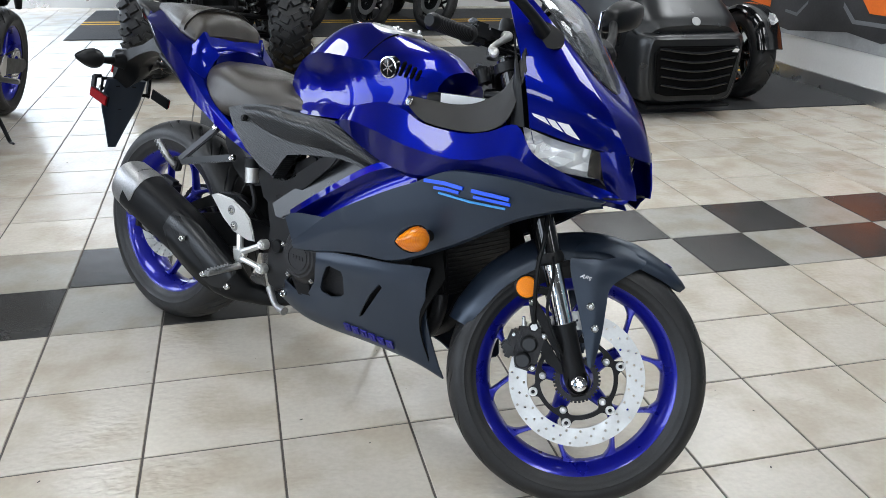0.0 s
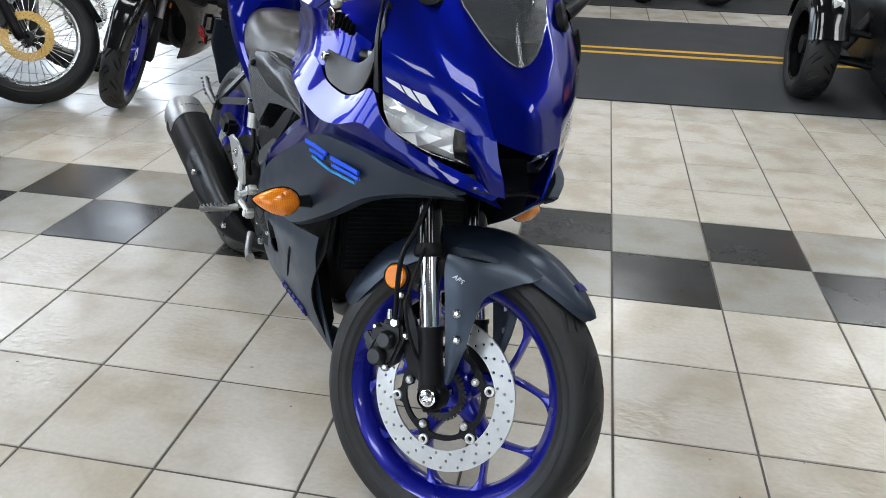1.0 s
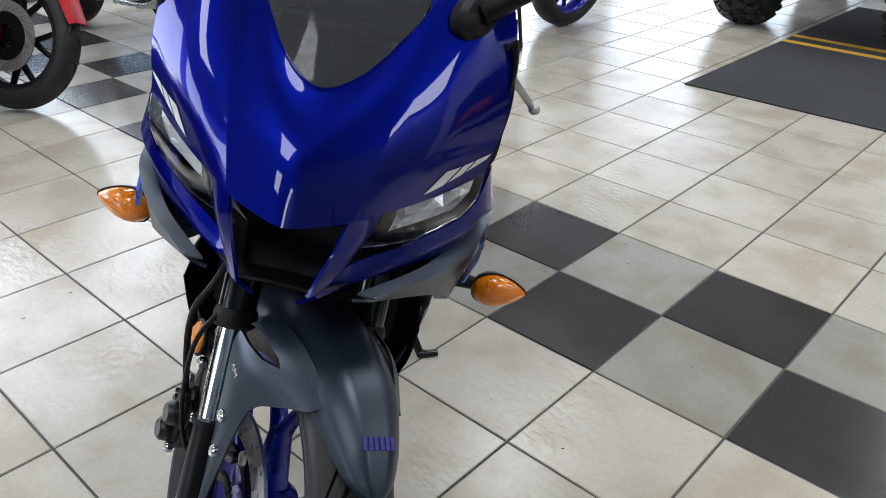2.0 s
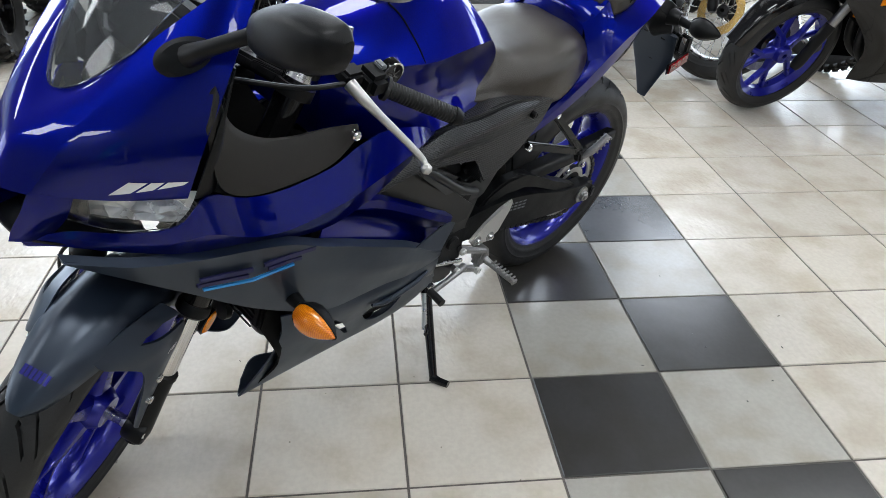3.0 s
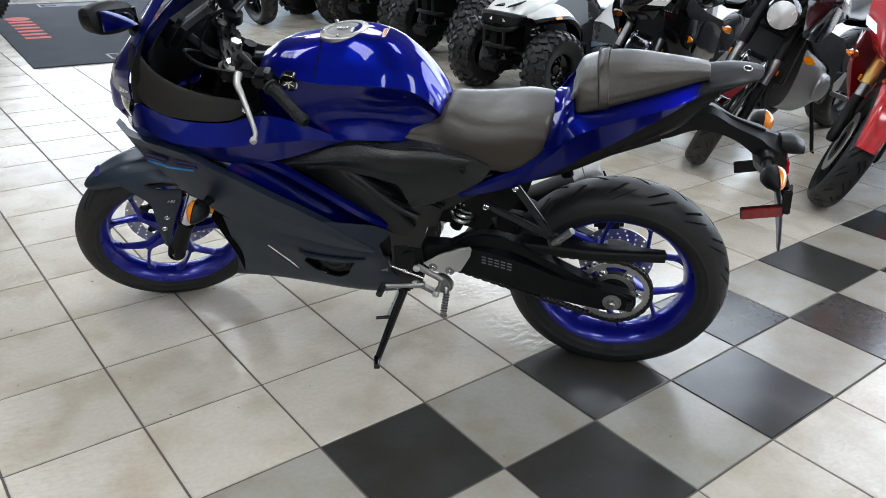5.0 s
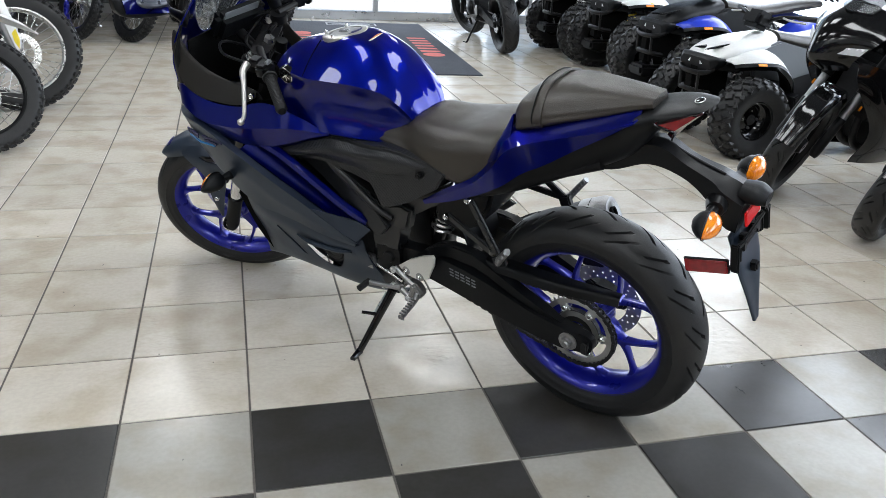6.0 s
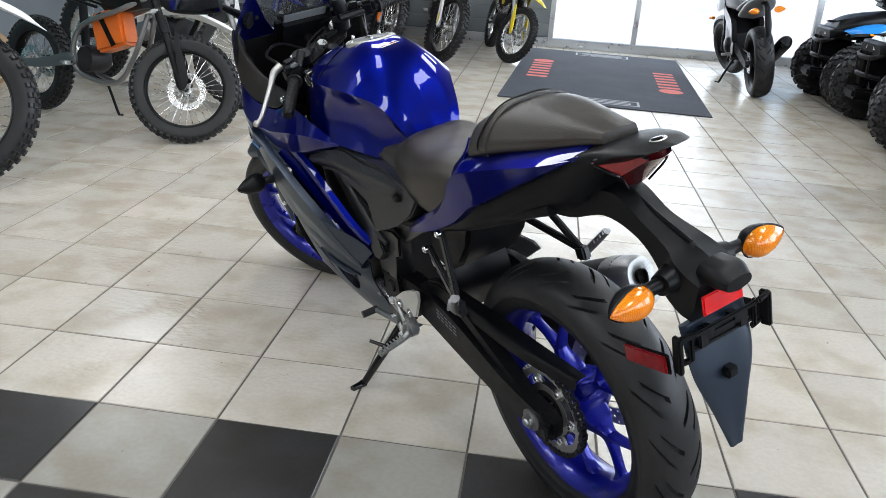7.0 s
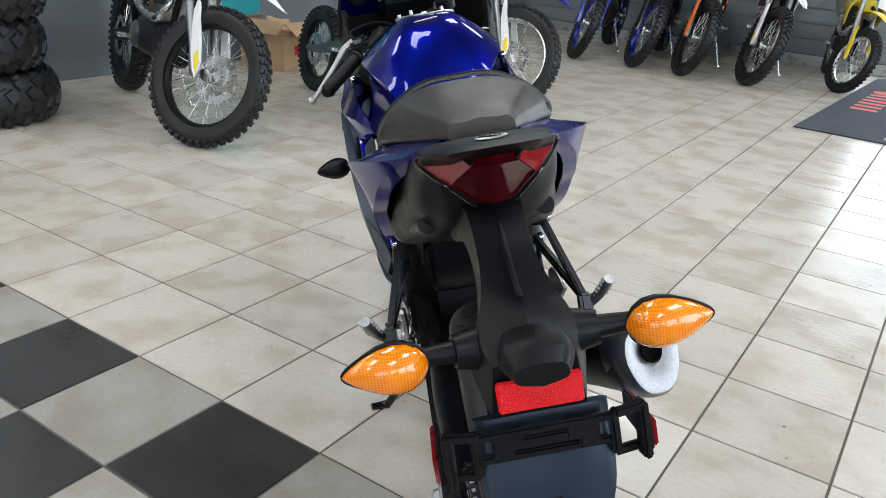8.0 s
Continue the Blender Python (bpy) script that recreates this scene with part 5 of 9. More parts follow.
    bolts(cp, [Vector((0.975, sgn * 0.192, 0.826))], 0.009, "chrome", sgn)

# upper cowl
cen = [(1.364, 0, 0.909), (1.394, 0, 0.873), (1.425, 0, 0.838), (1.466, 0, 0.786)]
c1 = [(1.341, 0.045, 0.931), (1.376, 0.045, 0.888), (1.411, 0.042, 0.845), (1.456, 0.033, 0.790)]
c2 = [(1.292, 0.088, 0.984), (1.338, 0.094, 0.918), (1.388, 0.086, 0.858), (1.441, 0.068, 0.797)]
c3 = [(1.235, 0.118, 1.040), (1.295, 0.142, 0.945), (1.350, 0.138, 0.868), (1.405, 0.098, 0.798)]
c4 = [(1.185, 0.142, 1.085), (1.255, 0.176, 0.975), (1.312, 0.178, 0.880), (1.352, 0.148, 0.806)]
c5 = [(1.135, 0.152, 1.115), (1.225, 0.204, 0.985), (1.268, 0.216, 0.900), (1.286, 0.207, 0.824)]
BOW = (0.0, 0.011, 0.013, 0.0)   # the profile bows outward between screen and mouth
cen, c1, c2, c3, c4 = ([(x + k * b * 0.75, y, z + k * b * 0.65) for (x, y, z), b in zip(r, BOW)] for r, k in ((cen, 1.0), (c1, 1.0), (c2, 1.0), (c3, 0.9), (c4, 0.4)))
rows = [c5, c4, c3, c2, c1, cen] + [[(x, -y, z) for x, y, z in r] for r in (c1, c2, c3, c4, c5)]
cowl = bp("nose_fairing", skin(rows, 61, 26, 0.004, hint=(1, 0, 0.6), cu=(3, 7)), "blue", "metallic blue nose fairing", smooth=14)
COWL = surface_pts(rows, 61, 26, (3, 7))


def on_skin(G, corners, n=7, lift=0.0011, hint=(1, 0, 0.6)):
    """A thin patch lying on a curved panel; corners in shares of the panel's two ways."""
    du, dv = np.gradient(G, axis=0), np.gradient(G, axis=1)
    nm = np.cross(du, dv)
    nm /= np.linalg.norm(nm, axis=2, keepdims=True) + 1e-12
    if (nm * np.asarray(hint)).sum() < 0:
        nm = -nm

    def at(A, u, v):
        x, y = u * (A.shape[0] - 1), v * (A.shape[1] - 1)
        i, j = min(int(x), A.shape[0] - 2), min(int(y), A.shape[1] - 2)
        p, q = x - i, y - j
        return (A[i, j] * (1 - p) + A[i + 1, j] * p) * (1 - q) + (A[i, j + 1] * (1 - p) + A[i + 1, j + 1] * p) * q

    c = [np.array(w) for w in corners]
    P = np.zeros((n, n, 3))
    for i, a in enumerate(np.linspace(0, 1, n)):
        for j, b in enumerate(np.linspace(0, 1, n)):
            w = (c[0] * (1 - a) + c[1] * a) * (1 - b) + (c[3] * (1 - a) + c[2] * a) * b
            P[i, j] = at(G, *w) + at(nm, *w) * lift
    bm = bmesh.new()
    add_grid(bm, P)
    return bm


def flash_uv(s, low):
    """From the front end, s = 0, to the rear tip on the lamp's upper edge."""
    s = max(s, 0.0)
    u = (1.30 if low else 1.15) * (1 - s) + 0.08 * s
    v = (2.86 if low else 2.52) * (1 - s) + (2.66 if low else 2.60) * s
    return u / 10, v / 3


for sgn in (-1, 1):
    k = [(x, sgn * y, z) for x, y, z in ((1.212, 0.200, 1.000), (1.236, 0.212, 0.950), (1.258, 0.219, 0.900), (1.277, 0.211, 0.822))]
    kk = [(x - w, sgn * (abs(y) - 0.006), z) for (x, y, z), w in zip(k, (0.003, 0.010, 0.022, 0.036))]
    bp("cowl_trim", skin([k, [((a[0] + b[0]) / 2, (a[1] + b[1]) / 2 + sgn * 0.004, (a[2] + b[2]) / 2) for a, b in zip(k, kk)], kk], 8, 24, 0.003, hint=(0, sgn, 0)), "black", "black cowl edge trim")
    # fang between mouth and headlamp
    f = [(1.441, 0.066, 0.800), (1.452, 0.058, 0.765), (1.463, 0.048, 0.735), (1.468, 0.040, 0.708)]
    g = [(1.420, 0.086, 0.800), (1.430, 0.080, 0.765), (1.438, 0.068, 0.735), (1.445, 0.052, 0.706)]
    hh = [(1.395, 0.100, 0.796), (1.400, 0.090, 0.765), (1.404, 0.075, 0.738), (1.415, 0.056, 0.708)]
    bp("nose_blade", skin([[(x, sgn * y, z) for x, y, z in r] for r in (f, g, hh)], 10, 16, 0.004, hint=(1, 0, 0)), "blue", "metallic blue blade beside the intake")
    # headlamp: reflector bowl behind a clear lens
    o1 = [(1.400, 0.098, 0.797), (1.350, 0.150, 0.808), (1.288, 0.207, 0.826)]
    o2 = [(1.400, 0.088, 0.768), (1.358, 0.146, 0.776), (1.300, 0.205, 0.796)]
    o3 = [(1.398, 0.066, 0.738), (1.355, 0.136, 0.746), (1.308, 0.190, 0.768)]
    hl = bp("headlamp", skin([[(x, sgn * y, z) for x, y, z in r] for r in (o1, o2, o3)], 12, 18, 0.003, hint=(1, 0, 0)), "lens", "clear headlamp lens")
    hl.visible_shadow = False
    rng = random.Random(5 if sgn > 0 else 9)
    facets = surface_pts([[(x - 0.016 - 0.022 * kx, sgn * (y - 0.010), z - 0.003) for kx, (x, y, z) in zip((0.2, 1, 0.3), r)] for r in (o1, o2, o3)], 5, 8)
    for i in range(1, 4):
        for j in range(1, 7):
            facets[i, j] += np.array([rng.uniform(-0.014, 0.010), rng.uniform(-0.006, 0.006), rng.uniform(-0.005, 0.005)])
    bowl = bmesh.new()
    add_grid(bowl, facets)
    bmesh.ops.triangulate(bowl, faces=bowl.faces[:])
    sub("bowl", bowl, "reflector", hl, "faceted bright reflector", smooth=0)
    sub("lamp_tip", skin([[(x - 0.004, sgn * y, z) for x, y, z in r] for r in ([(1.402, 0.096, 0.794), (1.386, 0.112, 0.797)], [(1.401, 0.088, 0.766), (1.384, 0.108, 0.769)], [(1.399, 0.068, 0.739), (1.380, 0.094, 0.742)])], 8, 6, 0.004, hint=(1, 0, 0)), "black_gloss", hl, "black lamp tip")
    # three white slashes above the lamp, on the cowl's skin
    for s0, s1 in ((0.0, 0.34), (0.40, 0.62), (0.67, 1.0)):
        sub("white_flash", on_skin(COWL if sgn > 0 else COWL[::-1], [flash_uv(s0, 0), flash_uv(s1, 0), flash_uv(s1 - 0.05, 1), flash_uv(s0 - 0.05, 1)]), "decal_white", cowl, "white slash", smooth=0)
    # mirrors on the cowl
    mb = bp("mirror_base", moved(lathe([(0.0, 0.012), (0.020, 0.011), (0.026, 0.004), (0.026, -0.008), (0.0, -0.008)], 24, closed=False), Matrix.Translation((1.252, sgn * 0.150, 1.000)) @ Matrix.Rotation(radians(sgn * 32), 4, "X") @ Matrix.Rotation(radians(-sgn * 35), 4, "Z") @ Matrix.Diagonal((1.6, 1, 1, 1))), "black", "black mirror mount")
    sub("stem", tube([(1.252, sgn * 0.156, 1.005), (1.245, sgn * 0.190, 1.030), (1.222, sgn * 0.235, 1.062), (1.200, sgn * 0.262, 1.080)], [0.016, 0.011, 0.010, 0.014], 14, 20), "black", mb)
    secs = []
    for yy, zc, hh, dd in ((0.232, 1.070, 0.012, 0.012), (0.245, 1.074, 0.027, 0.026), (0.285, 1.086, 0.036, 0.036), (0.335, 1.098, 0.037, 0.038), (0.378, 1.108, 0.030, 0.030), (0.394, 1.113, 0.012, 0.012)):
        ring = []
        for q in range(16):
            an = 2 * math.pi * q / 16
            ca, sa = math.cos(an), math.sin(an)
            ring.append((1.196 + (dd * 1.25 * ca if ca > 0 else 0.35 * dd * ca), sgn * yy, zc + hh * math.copysign(abs(sa) ** 0.55, sa)))
        secs.append(ring)
    bm = bmesh.new()
    V = add_grid(bm, surface_pts([r + r[:1] for r in secs], 20, 33)[:, :-1], closed=True)
    bm.faces.new(V[0]), bm.faces.new(V[-1][::-1])
    sub("mirror_shell", bm, "black", mb, "black mirror shell")
    sub("mirror_glass", skin([[(1.179, sgn * 0.246, 1.052), (1.179, sgn * 0.375, 1.084)], [(1.179, sgn * 0.246, 1.094), (1.179, sgn * 0.375, 1.130)]], 3, 3, 0.003, hint=(-1, 0, 0)), "mirror", mb, "tinted mirror glass")
    bolts(cowl, [Vector((1.262, sgn * 0.122, 0.998))], 0.007, "black_metal", sgn)
# intake between the lamps
bm = skin([[(1.40, -0.062, 0.79), (1.405, 0, 0.775), (1.40, 0.062, 0.79)], [(1.38, -0.055, 0.75), (1.37, 0, 0.745), (1.38, 0.055, 0.75)], [(1.42, -0.045, 0.708), (1.425, 0, 0.705), (1.42, 0.045, 0.708)]], 8, 12, 0.004, hint=(1, 0, 0))
bp("intake", bm, "black", "black intake between the headlamps")
bp("chin", skin([[(1.455, -0.042, 0.706), (1.462, 0, 0.712), (1.455, 0.042, 0.706)], [(1.40, -0.085, 0.700), (1.40, 0, 0.700), (1.40, 0.085, 0.700)], [(1.30, -0.17, 0.705), (1.29, 0, 0.69), (1.30, 0.17, 0.705)]], 10, 16, 0.004, hint=(0, 0, -1)), "black", "black chin panel")
# screen
s0 = [(1.368, 0, 0.912), (1.268, 0, 1.035), (1.16, 0, 1.105), (1.06, 0, 1.135)]
s1 = [(1.345, 0.046, 0.934), (1.250, 0.062, 1.048), (1.150, 0.072, 1.110), (1.055, 0.068, 1.135)]
s2 = [(1.293, 0.090, 0.989), (1.220, 0.110, 1.065), (1.140, 0.118, 1.100), (1.075, 0.105, 1.118)]
bp("windscreen", skin([s2, s1, s0] + [[(x, -y, z) for x, y, z in r] for r in (s1, s2)], 40, 22, 0.003, hint=(1, 0, 1)), "screen", "smoked windscreen").visible_shadow = False
# instruments behind the screen
dash = bp("instrument_panel", block((1.205, 0, 0.962), (0.05, 0.19, 0.10), (0, -38, 0), 0.018), "black", "black instrument panel")
sub("display", block((1.182, 0.005, 0.980), (0.004, 0.135, 0.062), (0, -38, 0), 0.002), "grey_plastic", dash, "grey liquid crystal display")
bp("cowl_stay", tube([(1.05, 0, 0.86), (1.15, 0, 0.88), (1.22, 0, 0.93)], 0.016, 10), "black_metal")
# near-black inner faces; the shade inside the cowl is put into their colour
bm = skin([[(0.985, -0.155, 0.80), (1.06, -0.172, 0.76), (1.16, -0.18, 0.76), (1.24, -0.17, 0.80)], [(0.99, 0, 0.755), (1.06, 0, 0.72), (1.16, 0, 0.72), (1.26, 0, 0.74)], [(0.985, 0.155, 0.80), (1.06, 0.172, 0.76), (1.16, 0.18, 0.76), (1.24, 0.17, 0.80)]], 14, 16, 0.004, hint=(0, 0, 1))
bp("cockpit_floor", bm, "void", "black inner cowl, near-black as in shade")
bp("cockpit_front", skin([[(1.24, -0.19, 0.79), (1.215, -0.185, 0.95)], [(1.31, 0, 0.75), (1.27, 0, 0.94)], [(1.24, 0.19, 0.79), (1.215, 0.185, 0.95)]], 16, 6, 0.004, hint=(-1, 0, 0)), "void", "black inner cowl, near-black as in shade")
bp("frame_tube", rod((0.96, -0.098, 0.836), (1.13, -0.062, 0.842), 0.017), "black_metal")
bp("info_label", block((1.05, -0.0985, 0.842), (0.105, 0.003, 0.026), (12, -2, 12), 0.001), "decal_white", "white printed label")

# indicators
def half_drop(depth, bm=None):
    """Half a teardrop along +x, bulging towards +y."""
    bm = bm or bmesh.new()
    L, R = 0.092, 0.028
    xs = np.array([0.0, 0.003, 0.010, 0.022, 0.036, 0.052, 0.068, 0.080, 0.088, 0.092])
    rs = np.array([0.0, 0.35, 0.68, 0.93, 1.0, 0.90, 0.66, 0.40, 0.18, 0.0]) * R
    G = []
    for x, r in zip(xs, rs):
        t = np.linspace(0, math.pi, 15)
        G.append(np.stack([np.full(15, x), depth * max(r, 1e-4) * np.sin(t), max(r, 1e-4) * np.cos(t)], -1))
    G = np.stack(G)
    V = add_grid(bm, G)
    for i in range(len(xs) - 1):
        bm.faces.new((V[i][0], V[i][-1], V[i + 1][-1], V[i + 1][0]))
    bmesh.ops.remove_doubles(bm, verts=bm.verts[:], dist=0.0004)
    return bm


def indicator(p, m):
    """A teardrop indicator: dark shell, amber lens and a rubber stalk; its tip points along +x and its lens faces +y."""
    shell = part("indicator", moved(half_drop(1.15), Matrix.Scale(-1, 4, (0, 1, 0))), M["black"], bike, "dark indicator with an amber lens")
    part("lens", moved(half_drop(0.95), Matrix.Translation((0, 0.001, 0))), M["amber"], shell, "amber lens")
    part("lens_rim", tube([(0.0, 0, 0), (0.010, 0, 0.0205), (0.036, 0, 0.0290), (0.068, 0, 0.0195), (0.092, 0, 0), (0.068, 0, -0.0195), (0.036, 0, -0.0290), (0.010, 0, -0.0205), (0, 0, 0)], 0.0016, 6, 48), M["black"], shell)
    q = m.inverted() @ Vector(p)
    part("stalk", tube([(0.020, -0.008, 0), (0.006, -0.010, 0), tuple(q)], [0.011, 0.0105, 0.014], 14, 10), M["black"], shell, "rubber stalk")
    shell.matrix_basis = m
    return shell


for sgn in (-1, 1):
    # front pair, lens ahead
    X, Y = Vector((-0.15, sgn * 1.0, 0.0)).normalized(), Vector((1.0, sgn * 0.15, 0.0)).normalized()
    Z = X.cross(Y)
    m = Matrix((X, Y, Z)).transposed().to_4x4()
    m.translation = (1.118, sgn * 0.255, 0.562)
    indicator((1.105, sgn * 0.225, 0.562), m)

# ---- seats and tail ----
seat_sections = [
    [(0.600, 0, 0.775), (0.600, 0.060, 0.772), (0.600, 0.095, 0.768), (0.600, 0.105, 0.758), (0.598, 0.104, 0.744), (0.596, 0.0, 0.742)],
    [(0.520, 0, 0.792), (0.520, 0.060, 0.790), (0.520, 0.094, 0.780), (0.515, 0.112, 0.758), (0.505, 0.116, 0.736), (0.505, 0.0, 0.735)],
    [(0.480, 0, 0.815), (0.480, 0.060, 0.812), (0.478, 0.096, 0.795), (0.470, 0.122, 0.758), (0.455, 0.124, 0.712), (0.455, 0.0, 0.715)],
    [(0.420, 0, 0.812), (0.420, 0.075, 0.808), (0.420, 0.115, 0.790), (0.418, 0.138, 0.752), (0.410, 0.130, 0.700), (0.410, 0.0, 0.705)],
    [(0.355, 0, 0.815), (0.355, 0.085, 0.812), (0.355, 0.128, 0.794), (0.352, 0.146, 0.760), (0.345, 0.132, 0.692), (0.345, 0.0, 0.70)],
    [(0.290, 0, 0.826), (0.288, 0.085, 0.824), (0.284, 0.128, 0.806), (0.278, 0.142, 0.766), (0.290, 0.132, 0.694), (0.290, 0.0, 0.70)],
    [(0.235, 0, 0.830), (0.232, 0.070, 0.828), (0.228, 0.112, 0.812), (0.225, 0.130, 0.782), (0.232, 0.124, 0.735), (0.232, 0.0, 0.73)],
    [(0.212, 0, 0.830), (0.210, 0.055, 0.828), (0.206, 0.095, 0.812), (0.205, 0.112, 0.790), (0.210, 0.110, 0.755), (0.210, 0.0, 0.75)],
]
st = bp("rider_seat", body(seat_sections, 50, 30), "seat", "black vinyl rider seat", smooth=60)
pil = []
for x, top, ex, ew, ez, lz in ((0.172, 0.895, 0.160, 0.102, 0.880, 0.862), (0.157, 0.936, 0.148, 0.119, 0.894, 0.868), (0.128, 0.953, 0.118, 0.123, 0.906, 0.877), (0.086, 0.966, 0.080, 0.119, 0.916, 0.891),
                               (0.030, 0.972, 0.022, 0.100, 0.927, 0.906), (-0.040, 0.971, -0.044, 0.075, 0.939, 0.921), (-0.098, 0.970, -0.100, 0.053, 0.949, 0.936), (-0.140, 0.966, -0.139, 0.040, 0.955, 0.944)):
    pil.append([(x, 0, top), (x - 0.002, min(0.045, ew * 0.5), top - 0.002), (x, 0, 0), (ex, ew, ez), (ex - 0.004, ew - 0.004, lz), (ex - 0.004, 0.0, lz - 0.002)])
pil = [[s[0], s[1], (s[2][0], 0.5 * (s[1][1] + s[3][1]) + 0.14 * (s[3][1] - s[1][1]), s[3][2] + 0.58 * (s[1][2] - s[3][2]) + 0.003)] + s[3:] for s in pil]
ps = bp("pillion_seat", body(pil, 50, 31, cv=(3,)), "seat", "black vinyl pillion seat", smooth=40)
band = [(0.090, -0.122, 0.884), (0.094, -0.126, 0.910), (0.100, -0.094, 0.945), (0.106, -0.050, 0.965), (0.108, 0, 0.968), (0.106, 0.050, 0.965), (0.100, 0.094, 0.945), (0.094, 0.126, 0.910), (0.090, 0.122, 0.884)]
sub("seat_strap", skin([[(x + 0.010, y, z - 0.003) for x, y, z in band], band, [(x - 0.012, y, z + 0.002) for x, y, z in band]], 7, 40, 0.004, hint=(0, 0, 1)), "seat", ps, "black vinyl grab strap")
sub("strap_seam", tube([(x + 0.011, y, z - 0.001) for x, y, z in band], 0.0018, 6, 60), "black", ps)
for sgn in (-1, 1):
    a = [(0.435, 0.132, 0.612), (0.35, 0.142, 0.672), (0.270, 0.146, 0.722), (0.215, 0.138, 0.780), (0.185, 0.112, 0.856), (0.120, 0.112, 0.880), (0.04, 0.094, 0.905), (-0.04, 0.064, 0.925), (-0.088, 0.042, 0.939), (-0.118, 0.028, 0.947)]
    b = [(0.435, 0.134, 0.608), (0.34, 0.146, 0.664), (0.255, 0.153, 0.718), (0.195, 0.162, 0.778), (0.150, 0.174, 0.834), (0.095, 0.178, 0.868), (0.02, 0.163, 0.892), (-0.06, 0.134, 0.911), (-0.105, 0.100, 0.922), (-0.128, 0.080, 0.930)]
    b2 = [(x, y - 0.001, z - 0.007) for x, y, z in b]
    c = [(0.430, 0.134, 0.600), (0.335, 0.146, 0.640), (0.245, 0.152, 0.686), (0.175, 0.155, 0.730), (0.115, 0.156, 0.780), (0.060, 0.150, 0.812), (-0.005, 0.138, 0.856), (-0.065, 0.118, 0.892), (-0.105, 0.096, 0.917), (-0.126, 0.078, 0.931)]
    tp = bp("tail_fairing", skin([[(x, y - 0.03, z + 0.002) for x, y, z in a], a, b, c, [(x, y - 0.02, z - 0.004) for x, y, z in c]], 29, 50, 0.004, sgn, cu=(1, 2, 3)), "blue", "metallic blue tail fairing", smooth=20)
    bolts(tp, [Vector((0.152, sgn * 0.1640, 0.826))], 0.008, "steel", sgn)
    cor = [[(0.206, 0.080, 0.842), (0.186, 0.098, 0.866), (0.164, 0.108, 0.900)], [(0.214, 0.112, 0.812), (0.186, 0.136, 0.842), (0.156, 0.130, 0.866)], [(0.222, 0.136, 0.775), (0.190, 0.158, 0.796), (0.146, 0.172, 0.830)]]
    bp("seat_corner", skin(cor, 9, 12, 0.003, sgn, hint=(0.5, 0.6, 0.6), cu=(1,)), "blue", "metallic blue panel between the seats", smooth=24)
bp("seat_back_panel", skin([[(0.222, -0.118, 0.745), (0.215, 0, 0.74), (0.222, 0.118, 0.745)], [(0.206, -0.086, 0.838), (0.214, 0, 0.860), (0.206, 0.086, 0.838)], [(0.184, -0.092, 0.852), (0.188, 0, 0.856), (0.184, 0.092, 0.852)], [(0.163, -0.106, 0.900), (0.170, 0, 0.884), (0.163, 0.106, 0.900)]], 16, 14, 0.003, hint=(1, 0, 0.6), cu=(1,)), "blue", "metallic blue panel between the seats", smooth=24)
tail_sec = [
    [(0.30, 0, 0.72), (0.30, 0.08, 0.72), (0.30, 0.118, 0.70), (0.30, 0.120, 0.665), (0.30, 0.105, 0.64), (0.30, 0, 0.64)],
    [(0.18, 0, 0.80), (0.18, 0.09, 0.80), (0.18, 0.130, 0.77), (0.18, 0.135, 0.715), (0.18, 0.110, 0.69), (0.18, 0, 0.68)],
    [(0.08, 0, 0.85), (0.08, 0.09, 0.85), (0.08, 0.116, 0.82), (0.08, 0.118, 0.765), (0.08, 0.090, 0.735), (0.08, 0, 0.725)],
    [(-0.02, 0, 0.900), (-0.02, 0.08, 0.898), (-0.02, 0.100, 0.87), (-0.02, 0.100, 0.820), (-0.02, 0.070, 0.785), (-0.02, 0, 0.775)],
    [(-0.09, 0, 0.926), (-0.09, 0.07, 0.923), (-0.09, 0.092, 0.906), (-0.09, 0.090, 0.862), (-0.09, 0.062, 0.826), (-0.09, 0, 0.815)],
    [(-0.150, 0, 0.948), (-0.150, 0.058, 0.946), (-0.148, 0.079, 0.937), (-0.140, 0.078, 0.905), (-0.128, 0.052, 0.862), (-0.125, 0, 0.848)],
    [(-0.215, 0, 0.964), (-0.212, 0.046, 0.961), (-0.204, 0.070, 0.952), (-0.186, 0.070, 0.938), (-0.166, 0.044, 0.908), (-0.158, 0, 0.900)],
    [(-0.264, 0, 0.966), (-0.258, 0.030, 0.964), (-0.246, 0.048, 0.960), (-0.236, 0.046, 0.952), (-0.224, 0.030, 0.946), (-0.220, 0, 0.944)],
]
tb = bp("tail_cover", body(tail_sec, 50, 30), "black", "black tail cover", smooth=50)
bd = sub("tail_badge", lathe([(0.0, 0.0012), (0.015, 0.0012), (0.017, 0.0), (0.0, -0.004)], 28, axis="z", closed=False), "silver", tb, "small oval silver badge")
bd.matrix_basis = Matrix.Translation((-0.226, 0, 0.9660)) @ Matrix.Rotation(radians(3), 4, "Y") @ Matrix.Diagonal((0.60, 1.05, 1, 1))
bd = sub("badge_mark", lathe([(0.0, 0.0018), (0.011, 0.0018), (0.012, 0.0013), (0.0, 0.0013)], 24, axis="z", closed=False), "black_gloss", tb)
bd.matrix_basis = Matrix.Translation((-0.226, 0, 0.9660)) @ Matrix.Rotation(radians(3), 4, "Y") @ Matrix.Diagonal((0.66, 1.25, 1, 1))
